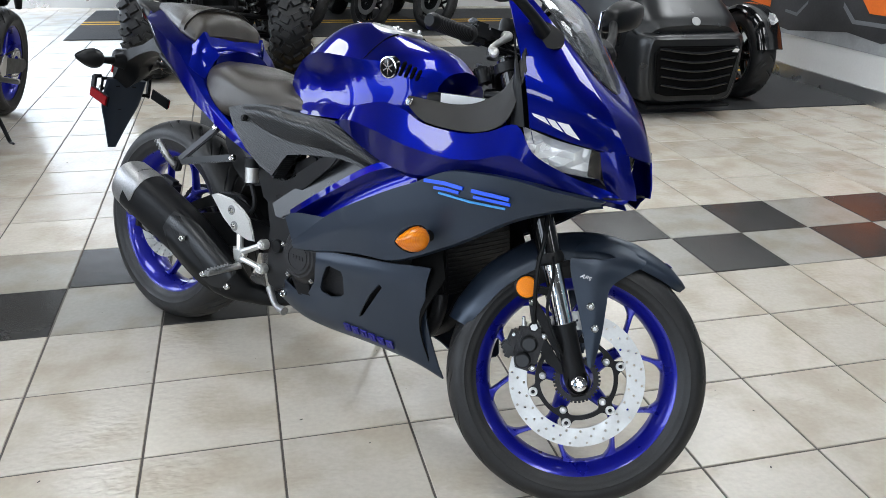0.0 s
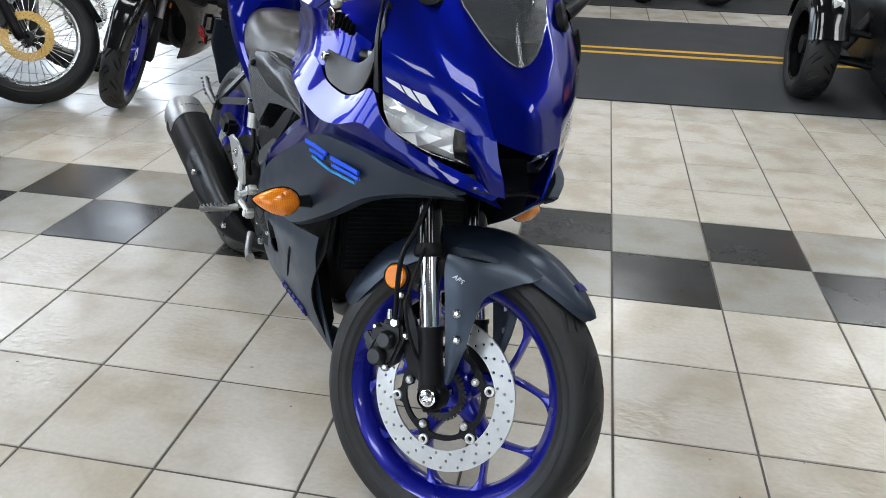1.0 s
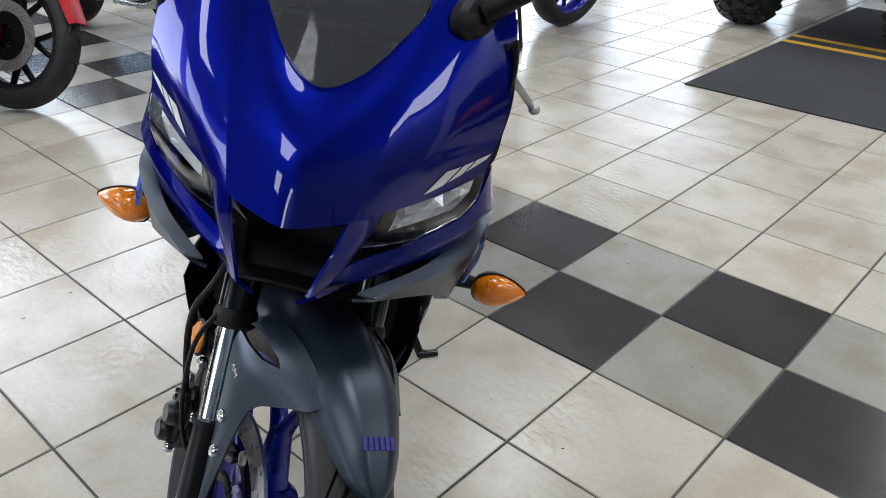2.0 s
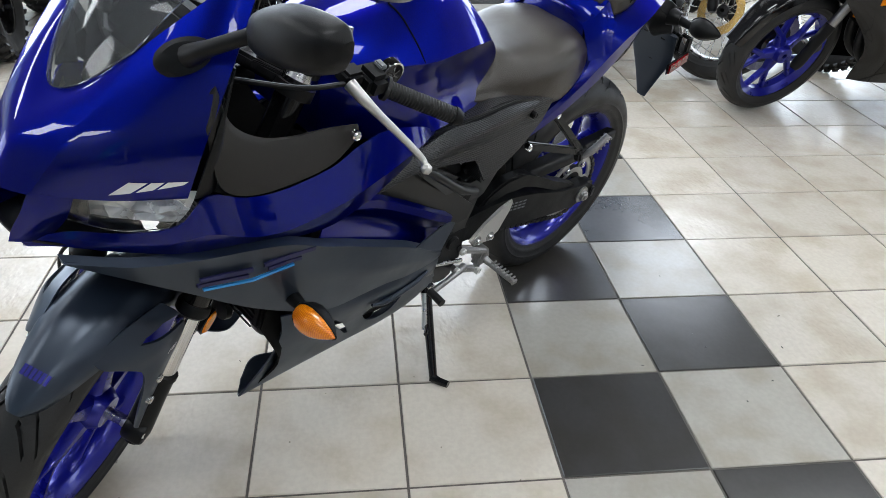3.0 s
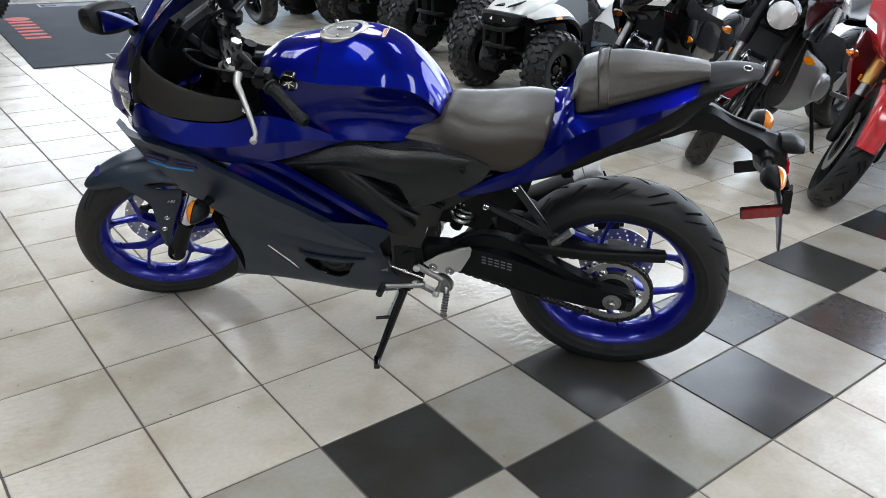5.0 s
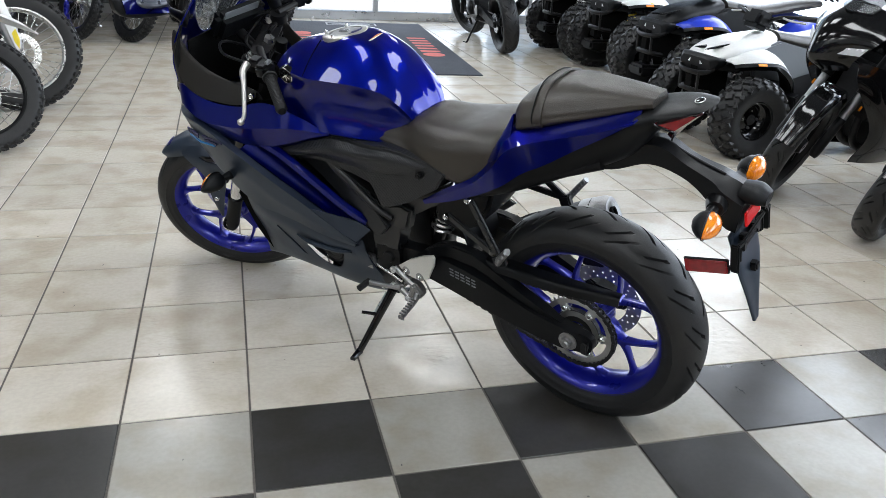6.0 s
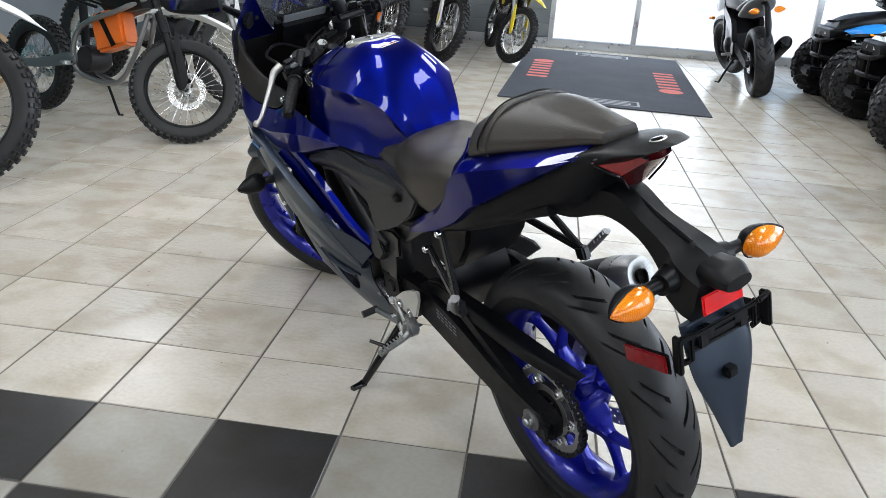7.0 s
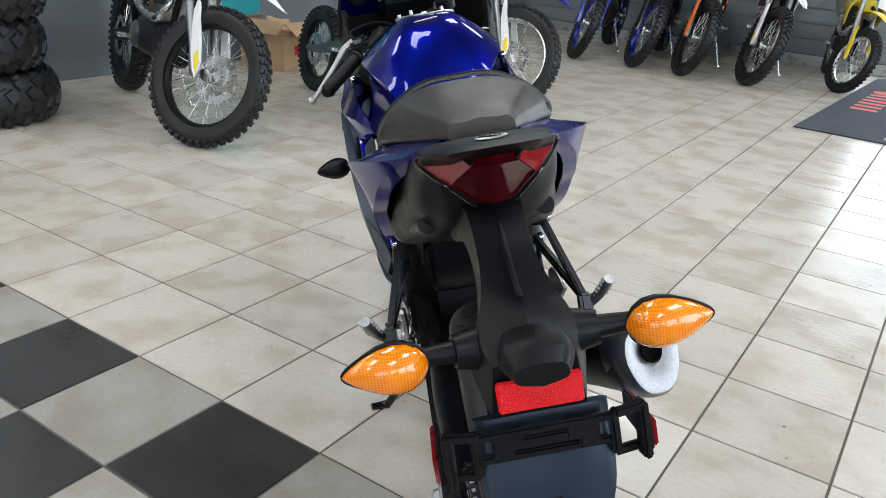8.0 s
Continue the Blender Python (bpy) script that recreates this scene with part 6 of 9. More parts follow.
# tail lamp: three facets
tl = bp("tail_lamp", skin([[(-0.228, -0.026, 0.936), (-0.236, 0, 0.937), (-0.228, 0.026, 0.936)], [(-0.194, -0.048, 0.908), (-0.206, 0, 0.906), (-0.194, 0.048, 0.908)], [(-0.181, -0.022, 0.878), (-0.184, 0, 0.876), (-0.181, 0.022, 0.878)]], 11, 14, 0.012, hint=(-1, 0, 0), cu=(1,)), "red_lens", "dark red tail lamp", smooth=20)
for sgn in (-1, 1):
    sub("lamp_wing", skin([[(-0.230, sgn * 0.026, 0.938), (-0.208, sgn * 0.042, 0.946), (-0.166, sgn * 0.080, 0.936)], [(-0.195, sgn * 0.049, 0.909), (-0.182, sgn * 0.064, 0.920), (-0.163, sgn * 0.080, 0.932)]], 8, 10, 0.010, hint=(-1, 0, 0)), "red_wing", tl, "bright red tail lamp wing")
    sub("lamp_rim", tube([(-0.230, sgn * 0.024, 0.940), (-0.208, sgn * 0.043, 0.948), (-0.163, sgn * 0.082, 0.936), (-0.182, sgn * 0.066, 0.917), (-0.195, sgn * 0.050, 0.906), (-0.183, sgn * 0.023, 0.875)], 0.0020, 6, 30), "black_gloss", tl)
# hanger for plate and indicators
hang = [
    [(0.045, 0, 0.800), (0.045, 0.050, 0.796), (0.045, 0.052, 0.772), (0.045, 0, 0.765)],
    [(-0.060, 0, 0.835), (-0.060, 0.046, 0.830), (-0.060, 0.048, 0.785), (-0.060, 0, 0.776)],
    [(-0.150, 0, 0.866), (-0.150, 0.034, 0.860), (-0.142, 0.040, 0.815), (-0.140, 0, 0.800)],
    [(-0.225, 0, 0.834), (-0.225, 0.032, 0.828), (-0.220, 0.038, 0.800), (-0.218, 0, 0.792)],
    [(-0.285, 0, 0.814), (-0.285, 0.040, 0.808), (-0.278, 0.048, 0.768), (-0.276, 0, 0.756)],
    [(-0.306, 0, 0.809), (-0.306, 0.048, 0.796), (-0.300, 0.062, 0.745), (-0.296, 0, 0.710)],
    [(-0.334, 0, 0.800), (-0.334, 0.050, 0.782), (-0.328, 0.056, 0.715), (-0.326, 0, 0.685)],
    [(-0.356, 0, 0.784), (-0.356, 0.043, 0.768), (-0.350, 0.050, 0.705), (-0.348, 0, 0.675)],
]
hg = bp("plate_hanger", body(hang, 36, 22, cv=(1, 2)), "black", "black number plate hanger", smooth=30)
sub("ridge", tube([(-0.165, 0, 0.860), (-0.225, 0, 0.8345), (-0.30, 0, 0.8105)], 0.004, 8), "black", hg)
sub("plate_lamp", body([[(-0.340, 0, 0.802), (-0.340, 0.026, 0.797), (-0.340, 0.032, 0.774), (-0.340, 0, 0.764)], [(-0.372, 0, 0.802), (-0.372, 0.031, 0.796), (-0.372, 0.035, 0.774), (-0.372, 0, 0.760)], [(-0.396, 0, 0.790), (-0.396, 0.023, 0.786), (-0.396, 0.025, 0.771), (-0.396, 0, 0.764)]], 14, 14), "black", hg, "black plate lamp")
sub("rear_reflector", block((-0.366, 0, 0.738), (0.006, 0.088, 0.034), (0, 10, 0), 0.002), "red_reflector", hg, "red rear reflector")
# flap: tapering tongue below
flap = body([[(-0.352, 0, 0.705), (-0.352, 0.062, 0.705), (-0.340, 0.066, 0.702), (-0.340, 0, 0.702)], [(-0.380, 0, 0.62), (-0.380, 0.060, 0.62), (-0.371, 0.063, 0.62), (-0.372, 0, 0.62)], [(-0.398, 0, 0.55), (-0.398, 0.038, 0.55), (-0.390, 0.04, 0.55), (-0.390, 0, 0.55)], [(-0.416, 0, 0.466), (-0.416, 0.012, 0.466), (-0.410, 0.013, 0.466), (-0.409, 0, 0.466)]], 20, 14)
fl = sub("flap", flap, "matte", hg, "dark grey tapering mud flap")
sub("flap_plug", block((-0.388, 0.0, 0.606), (0.022, 0.024, 0.020), (0, 10, 0), 0.004), "black", hg)
# plate bracket with side reflectors
for c, s in (((-0.374, 0, 0.700), (0.006, 0.150, 0.010)), ((-0.370, 0, 0.668), (0.006, 0.150, 0.010)), ((-0.372, 0.045, 0.684), (0.006, 0.022, 0.036)), ((-0.372, -0.045, 0.684), (0.006, 0.022, 0.036)), ((-0.372, 0, 0.684), (0.006, 0.05, 0.014)), ((-0.361, 0.03, 0.686), (0.028, 0.02, 0.02)), ((-0.361, -0.03, 0.686), (0.028, 0.02, 0.02))):
    sub("bracket_bar", block(c, s, (0, 7, 0), 0.003), "black", hg)
for e in (-1, 1):
    for c, s in (((-0.376, e * 0.086, 0.706), (0.008, 0.034, 0.012)), ((-0.368, e * 0.086, 0.652), (0.008, 0.034, 0.012)), ((-0.372, e * 0.072, 0.679), (0.008, 0.010, 0.054)), ((-0.372, e * 0.101, 0.676), (0.020, 0.010, 0.066))):
        sub("bracket_bar", block(c, s, (0, 7, e * -10), 0.003), "black", hg)
for sgn in (-1, 1):
    sub("side_reflector", block((-0.318, sgn * 0.116, 0.648), (0.092, 0.006, 0.030), (0, 14, 0), 0.002), "red_wing", hg, "long red side reflector")
    sub("reflector_back", block((-0.318, sgn * 0.111, 0.648), (0.098, 0.005, 0.036), (0, 14, 0), 0.002), "black", hg)
    X, Y = Vector((-0.10, sgn * 1.0, 0.05)).normalized(), Vector((-1.0, -sgn * 0.10, 0.0)).normalized()
    Z = X.cross(Y)
    m = Matrix((X, Y, Z)).transposed().to_4x4()
    m.translation = (-0.314, sgn * 0.105, 0.763)
    indicator((-0.306, sgn * 0.050, 0.765), m)
    sub("stalk_collar", tube([(-0.304, sgn * 0.044, 0.764), (-0.307, sgn * 0.066, 0.765), (-0.309, sgn * 0.078, 0.766)], [0.026, 0.021, 0.018], 16, 6), "black", hg)

# ---- chassis ----
for sgn in (-1, 1):
    # textured knee panel and frame spar
    bp("knee_panel", tilted(plate([(0.93, 0.660), (0.90, 0.690), (0.82, 0.715), (0.725, 0.744), (0.60, 0.738), (0.537, 0.748), (0.479, 0.745), (0.400, 0.733), (0.340, 0.716), (0.372, 0.668), (0.440, 0.622), (0.500, 0.590), (0.555, 0.566), (0.576, 0.622), (0.590, 0.640), (0.653, 0.647), (0.754, 0.664), (0.803, 0.662), (0.862, 0.639)], sgn * 0.108, sgn * 0.158, 0.005), sgn, 0.12, 0.67), "texture", "textured dark grey knee panel")
    r1 = [(0.395, 0.150, 0.727), (0.50, 0.154, 0.740), (0.60, 0.156, 0.734), (0.70, 0.160, 0.739), (0.80, 0.168, 0.716), (0.905, 0.172, 0.680)]
    r2 = [(0.42, 0.158, 0.716), (0.51, 0.167, 0.720), (0.60, 0.174, 0.716), (0.70, 0.182, 0.712), (0.80, 0.186, 0.692), (0.900, 0.181, 0.667)]
    r3 = [(0.46, 0.158, 0.690), (0.53, 0.160, 0.676), (0.60, 0.160, 0.668), (0.69, 0.160, 0.670), (0.79, 0.161, 0.668), (0.890, 0.166, 0.650)]
    bp("panel_swell", skin([r1, r2, r3], 13, 26, 0.004, sgn), "texture", "swelling along the knee panel", smooth=50)
    bolts(bike, [Vector((0.420, sgn * 0.1605, 0.700))], 0.009, "black_metal", sgn)
    bp("frame_cover", tilted(plate([(0.915, 0.640), (0.862, 0.641), (0.803, 0.664), (0.748, 0.660), (0.690, 0.612), (0.626, 0.560), (0.551, 0.500), (0.572, 0.472), (0.598, 0.470), (0.70, 0.532), (0.80, 0.592)], sgn * 0.104, sgn * 0.146, 0.004), sgn, 0.22, 0.56), "charcoal", "smooth dark grey frame cover")
    bolts(bike, [Vector((0.594, sgn * 0.148, 0.487))], 0.009, "chrome", sgn)
    bp("frame_spar", tilted(plate([(0.790, 0.684), (0.745, 0.676), (0.690, 0.640), (0.611, 0.588), (0.571, 0.550), (0.545, 0.570), (0.505, 0.582), (0.470, 0.570), (0.496, 0.500), (0.540, 0.478), (0.590, 0.490), (0.640, 0.560), (0.735, 0.632)], sgn * 0.112, sgn * 0.150, 0.007), sgn, -0.10, 0.58), "charcoal", "dark grey frame spar")
    if sgn > 0:
        bp("spar_rib", tube([(0.760, sgn * 0.146, 0.668), (0.690, sgn * 0.151, 0.622), (0.600, sgn * 0.151, 0.556), (0.540, sgn * 0.148, 0.528)], [0.008, 0.011, 0.011, 0.008], 10, 16), "charcoal")
    bp("seat_rail", plate([(0.318, 0.655), (0.350, 0.678), (0.505, 0.585), (0.560, 0.548), (0.520, 0.520), (0.450, 0.566)], sgn * 0.104, sgn * 0.132, 0.006), "charcoal", "dark grey seat rail")
    bp("frame_gusset", plate([(0.660, 0.640), (0.640, 0.646), (0.580, 0.612), (0.566, 0.572), (0.596, 0.566), (0.650, 0.606)], sgn * 0.085, sgn * 0.118, 0.006), "black", "dark bracket inside the frame")
    bp("pivot_plate", plate([(0.535, 0.575), (0.600, 0.545), (0.628, 0.500), (0.618, 0.440), (0.632, 0.380), (0.625, 0.300), (0.590, 0.262), (0.545, 0.275), (0.535, 0.330), (0.545, 0.400), (0.528, 0.460), (0.515, 0.530)], sgn * 0.090, sgn * 0.142, 0.008, smooth=2), "charcoal", "dark grey swingarm pivot plate")
    # black plate laid on the face; its colour stands for shade in a slot
    bp("frame_recess", plate([(0.602, 0.548), (0.548, 0.520), (0.562, 0.492)], sgn * 0.141, sgn * 0.1445, 0.001), "black", "three-cornered black patch standing for a shaded slot in the frame plate")
    bp("pivot_cap", lathe([(0.0, sgn * 0.150), (0.016, sgn * 0.150), (0.019, sgn * 0.146), (0.019, sgn * 0.130), (0.0, sgn * 0.130)], 24, (0.574, 0, 0.388), closed=False), "black")
    bp("subframe_tube", tube([(0.56, sgn * 0.110, 0.565), (0.44, sgn * 0.122, 0.620), (0.30, sgn * 0.122, 0.675), (0.10, sgn * 0.10, 0.750), (-0.05, sgn * 0.08, 0.81)], 0.013, 12), "black_metal")
    # rider peg, heel guard
    if sgn < 0:
        hgp, holes, y0 = [(0.332, 0.474), (0.357, 0.485), (0.418, 0.482), (0.462, 0.464), (0.490, 0.446), (0.508, 0.414), (0.516, 0.389), (0.491, 0.386), (0.434, 0.396), (0.391, 0.424)], ((0.421, 0.452), (0.437, 0.412)), 0.168
    else:
        hgp, holes, y0 = [(0.529, 0.380), (0.484, 0.416), (0.430, 0.446), (0.398, 0.458), (0.392, 0.450), (0.396, 0.425), (0.422, 0.370), (0.459, 0.353), (0.499, 0.357)], ((0.500, 0.374), (0.452, 0.368)), 0.152
    he = bp("heel_guard", plate(hgp, sgn * y0, sgn * (y0 + 0.008), 0.003), "heel_silver", "satin silver heel guard")
    for hx, hz in holes:
        sub("washer", lathe([(0.004, sgn * (y0 + 0.0095)), (0.013, sgn * (y0 + 0.0095)), (0.014, sgn * (y0 + 0.006)), (0.004, sgn * (y0 + 0.006))], 24, (hx, 0, hz)), "cast", he)
    bolts(he, [Vector((hx, sgn * (y0 + 0.010), hz)) for hx, hz in holes], 0.0075, "steel", sgn)
    if sgn < 0:
        bm = plate([(0.428, 0.352), (0.462, 0.356), (0.474, 0.338), (0.462, 0.314), (0.438, 0.316)], -0.146, -0.172, 0.006)
        for q0, q1, r0, r1 in (((0.460, 0.344), (0.534, 0.383), 0.009, 0.008), ((0.460, 0.326), (0.540, 0.318), 0.009, 0.008), ((0.448, 0.322), (0.440, 0.268), 0.009, 0.007), ((0.450, 0.350), (0.442, 0.392), 0.010, 0.009)):
            tube([(q0[0], -0.160, q0[1]), (q1[0], -0.158, q1[1])], [r0, r1], 8, 4, bm)
        for q in ((0.536, 0.384), (0.540, 0.318)):
            lathe([(0.0, -0.168), (0.012, -0.168), (0.014, -0.164), (0.014, -0.148), (0.0, -0.148)], 18, (q[0], 0, q[1]), closed=False, bm=bm)
        bp("peg_bracket", bm, "heel_silver", "bright cast aluminium peg bracket")
    else:
        bp("peg_bracket", plate([(0.490, 0.345), (0.470, 0.347), (0.450, 0.332), (0.443, 0.308), (0.462, 0.290), (0.484, 0.292), (0.478, 0.318)], 0.142, 0.172, 0.006, smooth=2), "cast", "cast aluminium peg bracket")
        for q0, q1, r0 in (((0.548, 0.152, 0.362), (0.470, 0.170, 0.338), 0.0075), ((0.554, 0.152, 0.304), (0.490, 0.168, 0.288), 0.0085), ((0.490, 0.168, 0.288), (0.468, 0.170, 0.336), 0.007)):
            bp("peg_arm", tube([q0, q1], [r0 * 1.25, r0], 8, 4), "cast", "cast aluminium arm")
    bolts(bike, [Vector((0.536, sgn * 0.169, 0.384)), Vector((0.540, sgn * 0.169, 0.318))] if sgn < 0 else [Vector((0.548, 0.162, 0.362)), Vector((0.554, 0.163, 0.304)), Vector((0.490, 0.177, 0.288))], 0.010, "bright_steel", sgn)
    bm = tube([(0.462, sgn * 0.165, 0.308), (0.455, sgn * 0.195, 0.300), (0.448, sgn * 0.262, 0.292)], [0.011, 0.008, 0.007], 10, 8)
    peg = bp("foot_peg", bm, "cast", "ribbed aluminium foot peg")
    for k in range(7):
        c = (0.4545 - 0.0010 * k, sgn * (0.195 + 0.010 * k), 0.3105 - 0.0013 * k)
        sub("rib", block(c, (0.019, 0.004, 0.005), bevel=0.001), "cast", peg)
    sub("end_stop", block((0.448, sgn * 0.262, 0.294), (0.020, 0.005, 0.014), bevel=0.002), "cast", peg)
    # pillion peg hanger
    hb = bmesh.new()
    for a in ((0.360, 0.126, 0.582), (0.285, 0.130, 0.652)):
        A, B = Vector((a[0], sgn * a[1], a[2])), Vector((0.175, sgn * 0.172, 0.535))
        run = B - A
        cut = block((0, 0, 0), (run.length, 0.012, 0.020), bevel=0.003)
        X, Y = run.normalized(), (Vector((0, sgn, 0)) - run.normalized() * run.normalized().y * sgn).normalized()
        m = Matrix((X, Y, X.cross(Y))).transposed().to_4x4()
        m.translation = (A + B) / 2
        tmp = bpy.data.meshes.new("cutter")
        moved(cut, m).to_mesh(tmp)
        cut.free()
        hb.from_mesh(tmp)
        bpy.data.meshes.remove(tmp)
    block((0.172, sgn * 0.172, 0.528), (0.035, 0.022, 0.035), (0, 20, 0), 0.005, hb)
    ph = bp("pillion_peg_hanger", hb, "charcoal", "black forked pillion peg hanger")
    bolts(ph, [Vector((0.360, sgn * 0.137, 0.582)), Vector((0.285, sgn * 0.140, 0.652))], 0.009, "chrome", sgn)
    bm = tube([(0.172, sgn * 0.180, 0.525), (0.158, sgn * 0.195, 0.548), (0.128, sgn * 0.206, 0.588)], [0.009, 0.010, 0.009], 10, 8)
    for k in range(5):
        block((0.158 - 0.007 * k, sgn * (0.197 + 0.0022 * k), 0.548 + 0.0095 * k), (0.004, 0.026, 0.008), (0, 35, 0), 0.001, bm)
    sub("pillion_peg", bm, "cast", ph, "ribbed aluminium pillion peg")
    # swingarm: box arm with a raised bridge
    sw = [(0.590, 0.405), (0.520, 0.425), (0.430, 0.430), (0.330, 0.420), (0.230, 0.395), (0.120, 0.360), (0.010, 0.342), (-0.050, 0.336), (-0.064, 0.318), (-0.060, 0.288), (-0.030, 0.276), (0.080, 0.282), (0.200, 0.300), (0.330, 0.325), (0.430, 0.345), (0.520, 0.355), (0.590, 0.358)]
    arm = bp("swingarm", plate(sw, sgn * 0.088, sgn * 0.128, 0.009, smooth=2), "black", "black swingarm")
    up = [(0.470, 0.425), (0.400, 0.470), (0.330, 0.478), (0.260, 0.455), (0.150, 0.400), (0.030, 0.346), (0.030, 0.332), (0.150, 0.372), (0.250, 0.418), (0.330, 0.440), (0.400, 0.432)]
    sub("upper_brace", plate(up, sgn * 0.086, sgn * 0.118, 0.007, smooth=2), "black", arm)
    sub("adjuster_block", block((-0.048, sgn * 0.132, 0.305), (0.018, 0.010, 0.034), bevel=0.003), "dark_metal", arm)
    sub("axle_nut", lathe([(0.0, sgn * 0.148), (0.008, sgn * 0.148), (0.010, sgn * 0.144), (0.015, sgn * 0.143), (0.016, sgn * 0.134), (0.026, sgn * 0.132), (0.026, sgn * 0.126), (0.0, sgn * 0.126)], 12, (0, 0, RA.z), closed=False), "cast", arm)
for k in range(3):
    bm = bmesh.new()
    for q in range(5):
        block((0.362 - 0.018 * q, 0.1285, 0.407 - 0.010 * k - 0.003 * q), (0.013, 0.001, 0.004), (0, -9, 0), bm=bm)
    bp("warning_print", bm, "grey_plastic", "small grey printed lines", smooth=0)
bp("rear_axle", rod((0, -0.135, RA.z), (0, 0.135, RA.z), 0.012), "steel")
# chain guard, sprocket, chain
bp("chain_guard", skin([[(0.36, 0.070, 0.452), (0.20, 0.070, 0.460), (0.05, 0.070, 0.462), (-0.118, 0.074, 0.470)], [(0.36, 0.100, 0.452), (0.20, 0.106, 0.458), (0.05, 0.108, 0.462), (-0.122, 0.100, 0.472)], [(0.36, 0.112, 0.435), (0.20, 0.116, 0.438), (0.05, 0.117, 0.440), (-0.120, 0.106, 0.450)]], 10, 24, 0.003, hint=(0, 0, 1)), "black", "black chain guard")
SPR, SPF, CY = 0.104, 0.034, 0.078
bm = lathe([(0.086, CY - 0.003), (SPR - 0.004, CY - 0.003), (SPR - 0.004, CY + 0.003), (0.086, CY + 0.003)], 43)
for k in range(6):
    block((0.074 * math.cos(radians(60 * k)), CY, 0.074 * math.sin(radians(60 * k))), (0.040, 0.0055, 0.026), (0, -60 * k, 0), 0.004, bm)
lathe([(0.046, CY - 0.003), (0.062, CY - 0.003), (0.062, CY + 0.003), (0.046, CY + 0.003)], 36, bm=bm)
for k in range(43):
    a = 360 / 43 * k
    block(((SPR - 0.002) * math.cos(radians(a)), CY, (SPR - 0.002) * math.sin(radians(a))), (0.011, 0.005, 0.006), (0, -a, 0), 0.001, bm)
spk = sub("sprocket", bm, "disc", rw, "toothed steel sprocket")
sub("sprocket_carrier", lathe([(0.030, CY + 0.002), (0.064, CY + 0.002), (0.064, CY - 0.012), (0.030, CY - 0.012)], 32), "dark_metal", rw, "cast sprocket carrier")
for k in range(6):
    bm = bmesh.new()
    spoke([(0.05, 60 * k, 0.03, 0.012), (0.078, 60 * k, 0.018, 0.010)], bm)
    sub("carrier_arm", moved(bm, Matrix.Translation((0, CY - 0.004, 0))), "dark_metal", rw)
bolts(rw, [Vector((0.072 * math.cos(k * math.pi / 3), CY + 0.004, 0.072 * math.sin(k * math.pi / 3))) for k in range(6)], 0.009, "steel")
front_s = Vector((0.545, 0, 0.372))
sub_d = (front_s - RA)
pitch_a = math.asin((SPR - SPF) / sub_d.length)
base_a = math.atan2(sub_d.z, sub_d.x)
loop = []
for k in range(26):
    t = base_a + math.pi / 2 - pitch_a + (math.pi + 2 * pitch_a) * k / 25
    loop.append((RA.x + (SPR + 0.002) * math.cos(t), RA.z + (SPR + 0.002) * math.sin(t)))
for k in range(10):
    t = base_a - math.pi / 2 + pitch_a + (math.pi - 2 * pitch_a) * k / 9
    loop.append((front_s.x + SPF * math.cos(t), front_s.z + SPF * math.sin(t)))
loop = np.array(loop + loop[:1])
seglen = np.r_[0, np.cumsum(np.hypot(*np.diff(loop, axis=0).T))]
bm = bmesh.new()
n_links = int(seglen[-1] / 0.0127)
for k in range(n_links):
    s = seglen[-1] * (k + 0.5) / n_links
    x, z = np.interp(s, seglen, loop[:, 0]), np.interp(s, seglen, loop[:, 1])
    x2, z2 = np.interp(s + 0.003, seglen, loop[:, 0]), np.interp(s + 0.003, seglen, loop[:, 1])
    a = -math.degrees(math.atan2(z2 - z, x2 - x))
    wy = 0.008 if k % 2 else 0.0055
    for sy in (-wy, wy):
        block((x, CY + sy, z), (0.0165, 0.0018, 0.0095), (0, a, 0), bm=bm)
    block((x, CY, z), (0.007, 0.010, 0.007), (0, a, 0), bm=bm)
bp("chain", bm, "dark_metal", "dark roller chain", smooth=0)
# rear disc and caliper on the right
sub("brake_disc", moved(disc_bm(0.070, 0.110, 0.0045, 60, 3), Matrix.Translation((0, -0.078, 0))), "disc", rw, "drilled steel disc")
bp("rear_caliper", block((0.035, -0.092, 0.430), (0.085, 0.045, 0.055), (0, 10, 0), 0.012), "dark_metal", "black rear caliper")
# hugger and rear shock
bp("inner_mudguard", skin([[(0.40, -0.075, 0.58), (0.40, 0, 0.60), (0.40, 0.075, 0.58)], [(0.335, -0.078, 0.46), (0.345, 0, 0.46), (0.335, 0.078, 0.46)], [(0.38, -0.07, 0.36), (0.38, 0, 0.36), (0.38, 0.07, 0.36)]], 12, 14, 0.004, hint=(-1, 0, 0)), "black", "black inner mudguard")
bp("mud_panel", plate([(0.43, 0.60), (0.33, 0.62), (0.24, 0.67), (0.26, 0.60), (0.30, 0.54), (0.36, 0.50), (0.44, 0.52)], -0.085, 0.085, 0.01), "black", "black panel above the rear tyre")
sh0, sh1 = np.array([0.46, 0.045, 0.44]), np.array([0.385, 0.045, 0.62])
bp("shock_body", tube([sh0, sh1], 0.018, 14, 2), "black_metal")
hel = [sh0 + (sh1 - sh0) * (0.2 + 0.7 * k / 60) + 0.030 * np.array([math.cos(k * 0.72) * 0.92, math.sin(k * 0.72), math.cos(k * 0.72) * 0.38]) for k in range(61)]
bp("shock_spring", tube(hel, 0.0055, 8, 240), "steel", "steel shock spring")
bp("fluid_bottle", rod((0.46, -0.150, 0.535), (0.456, -0.150, 0.575), 0.018, seg=18), "silver", "translucent white brake fluid bottle")
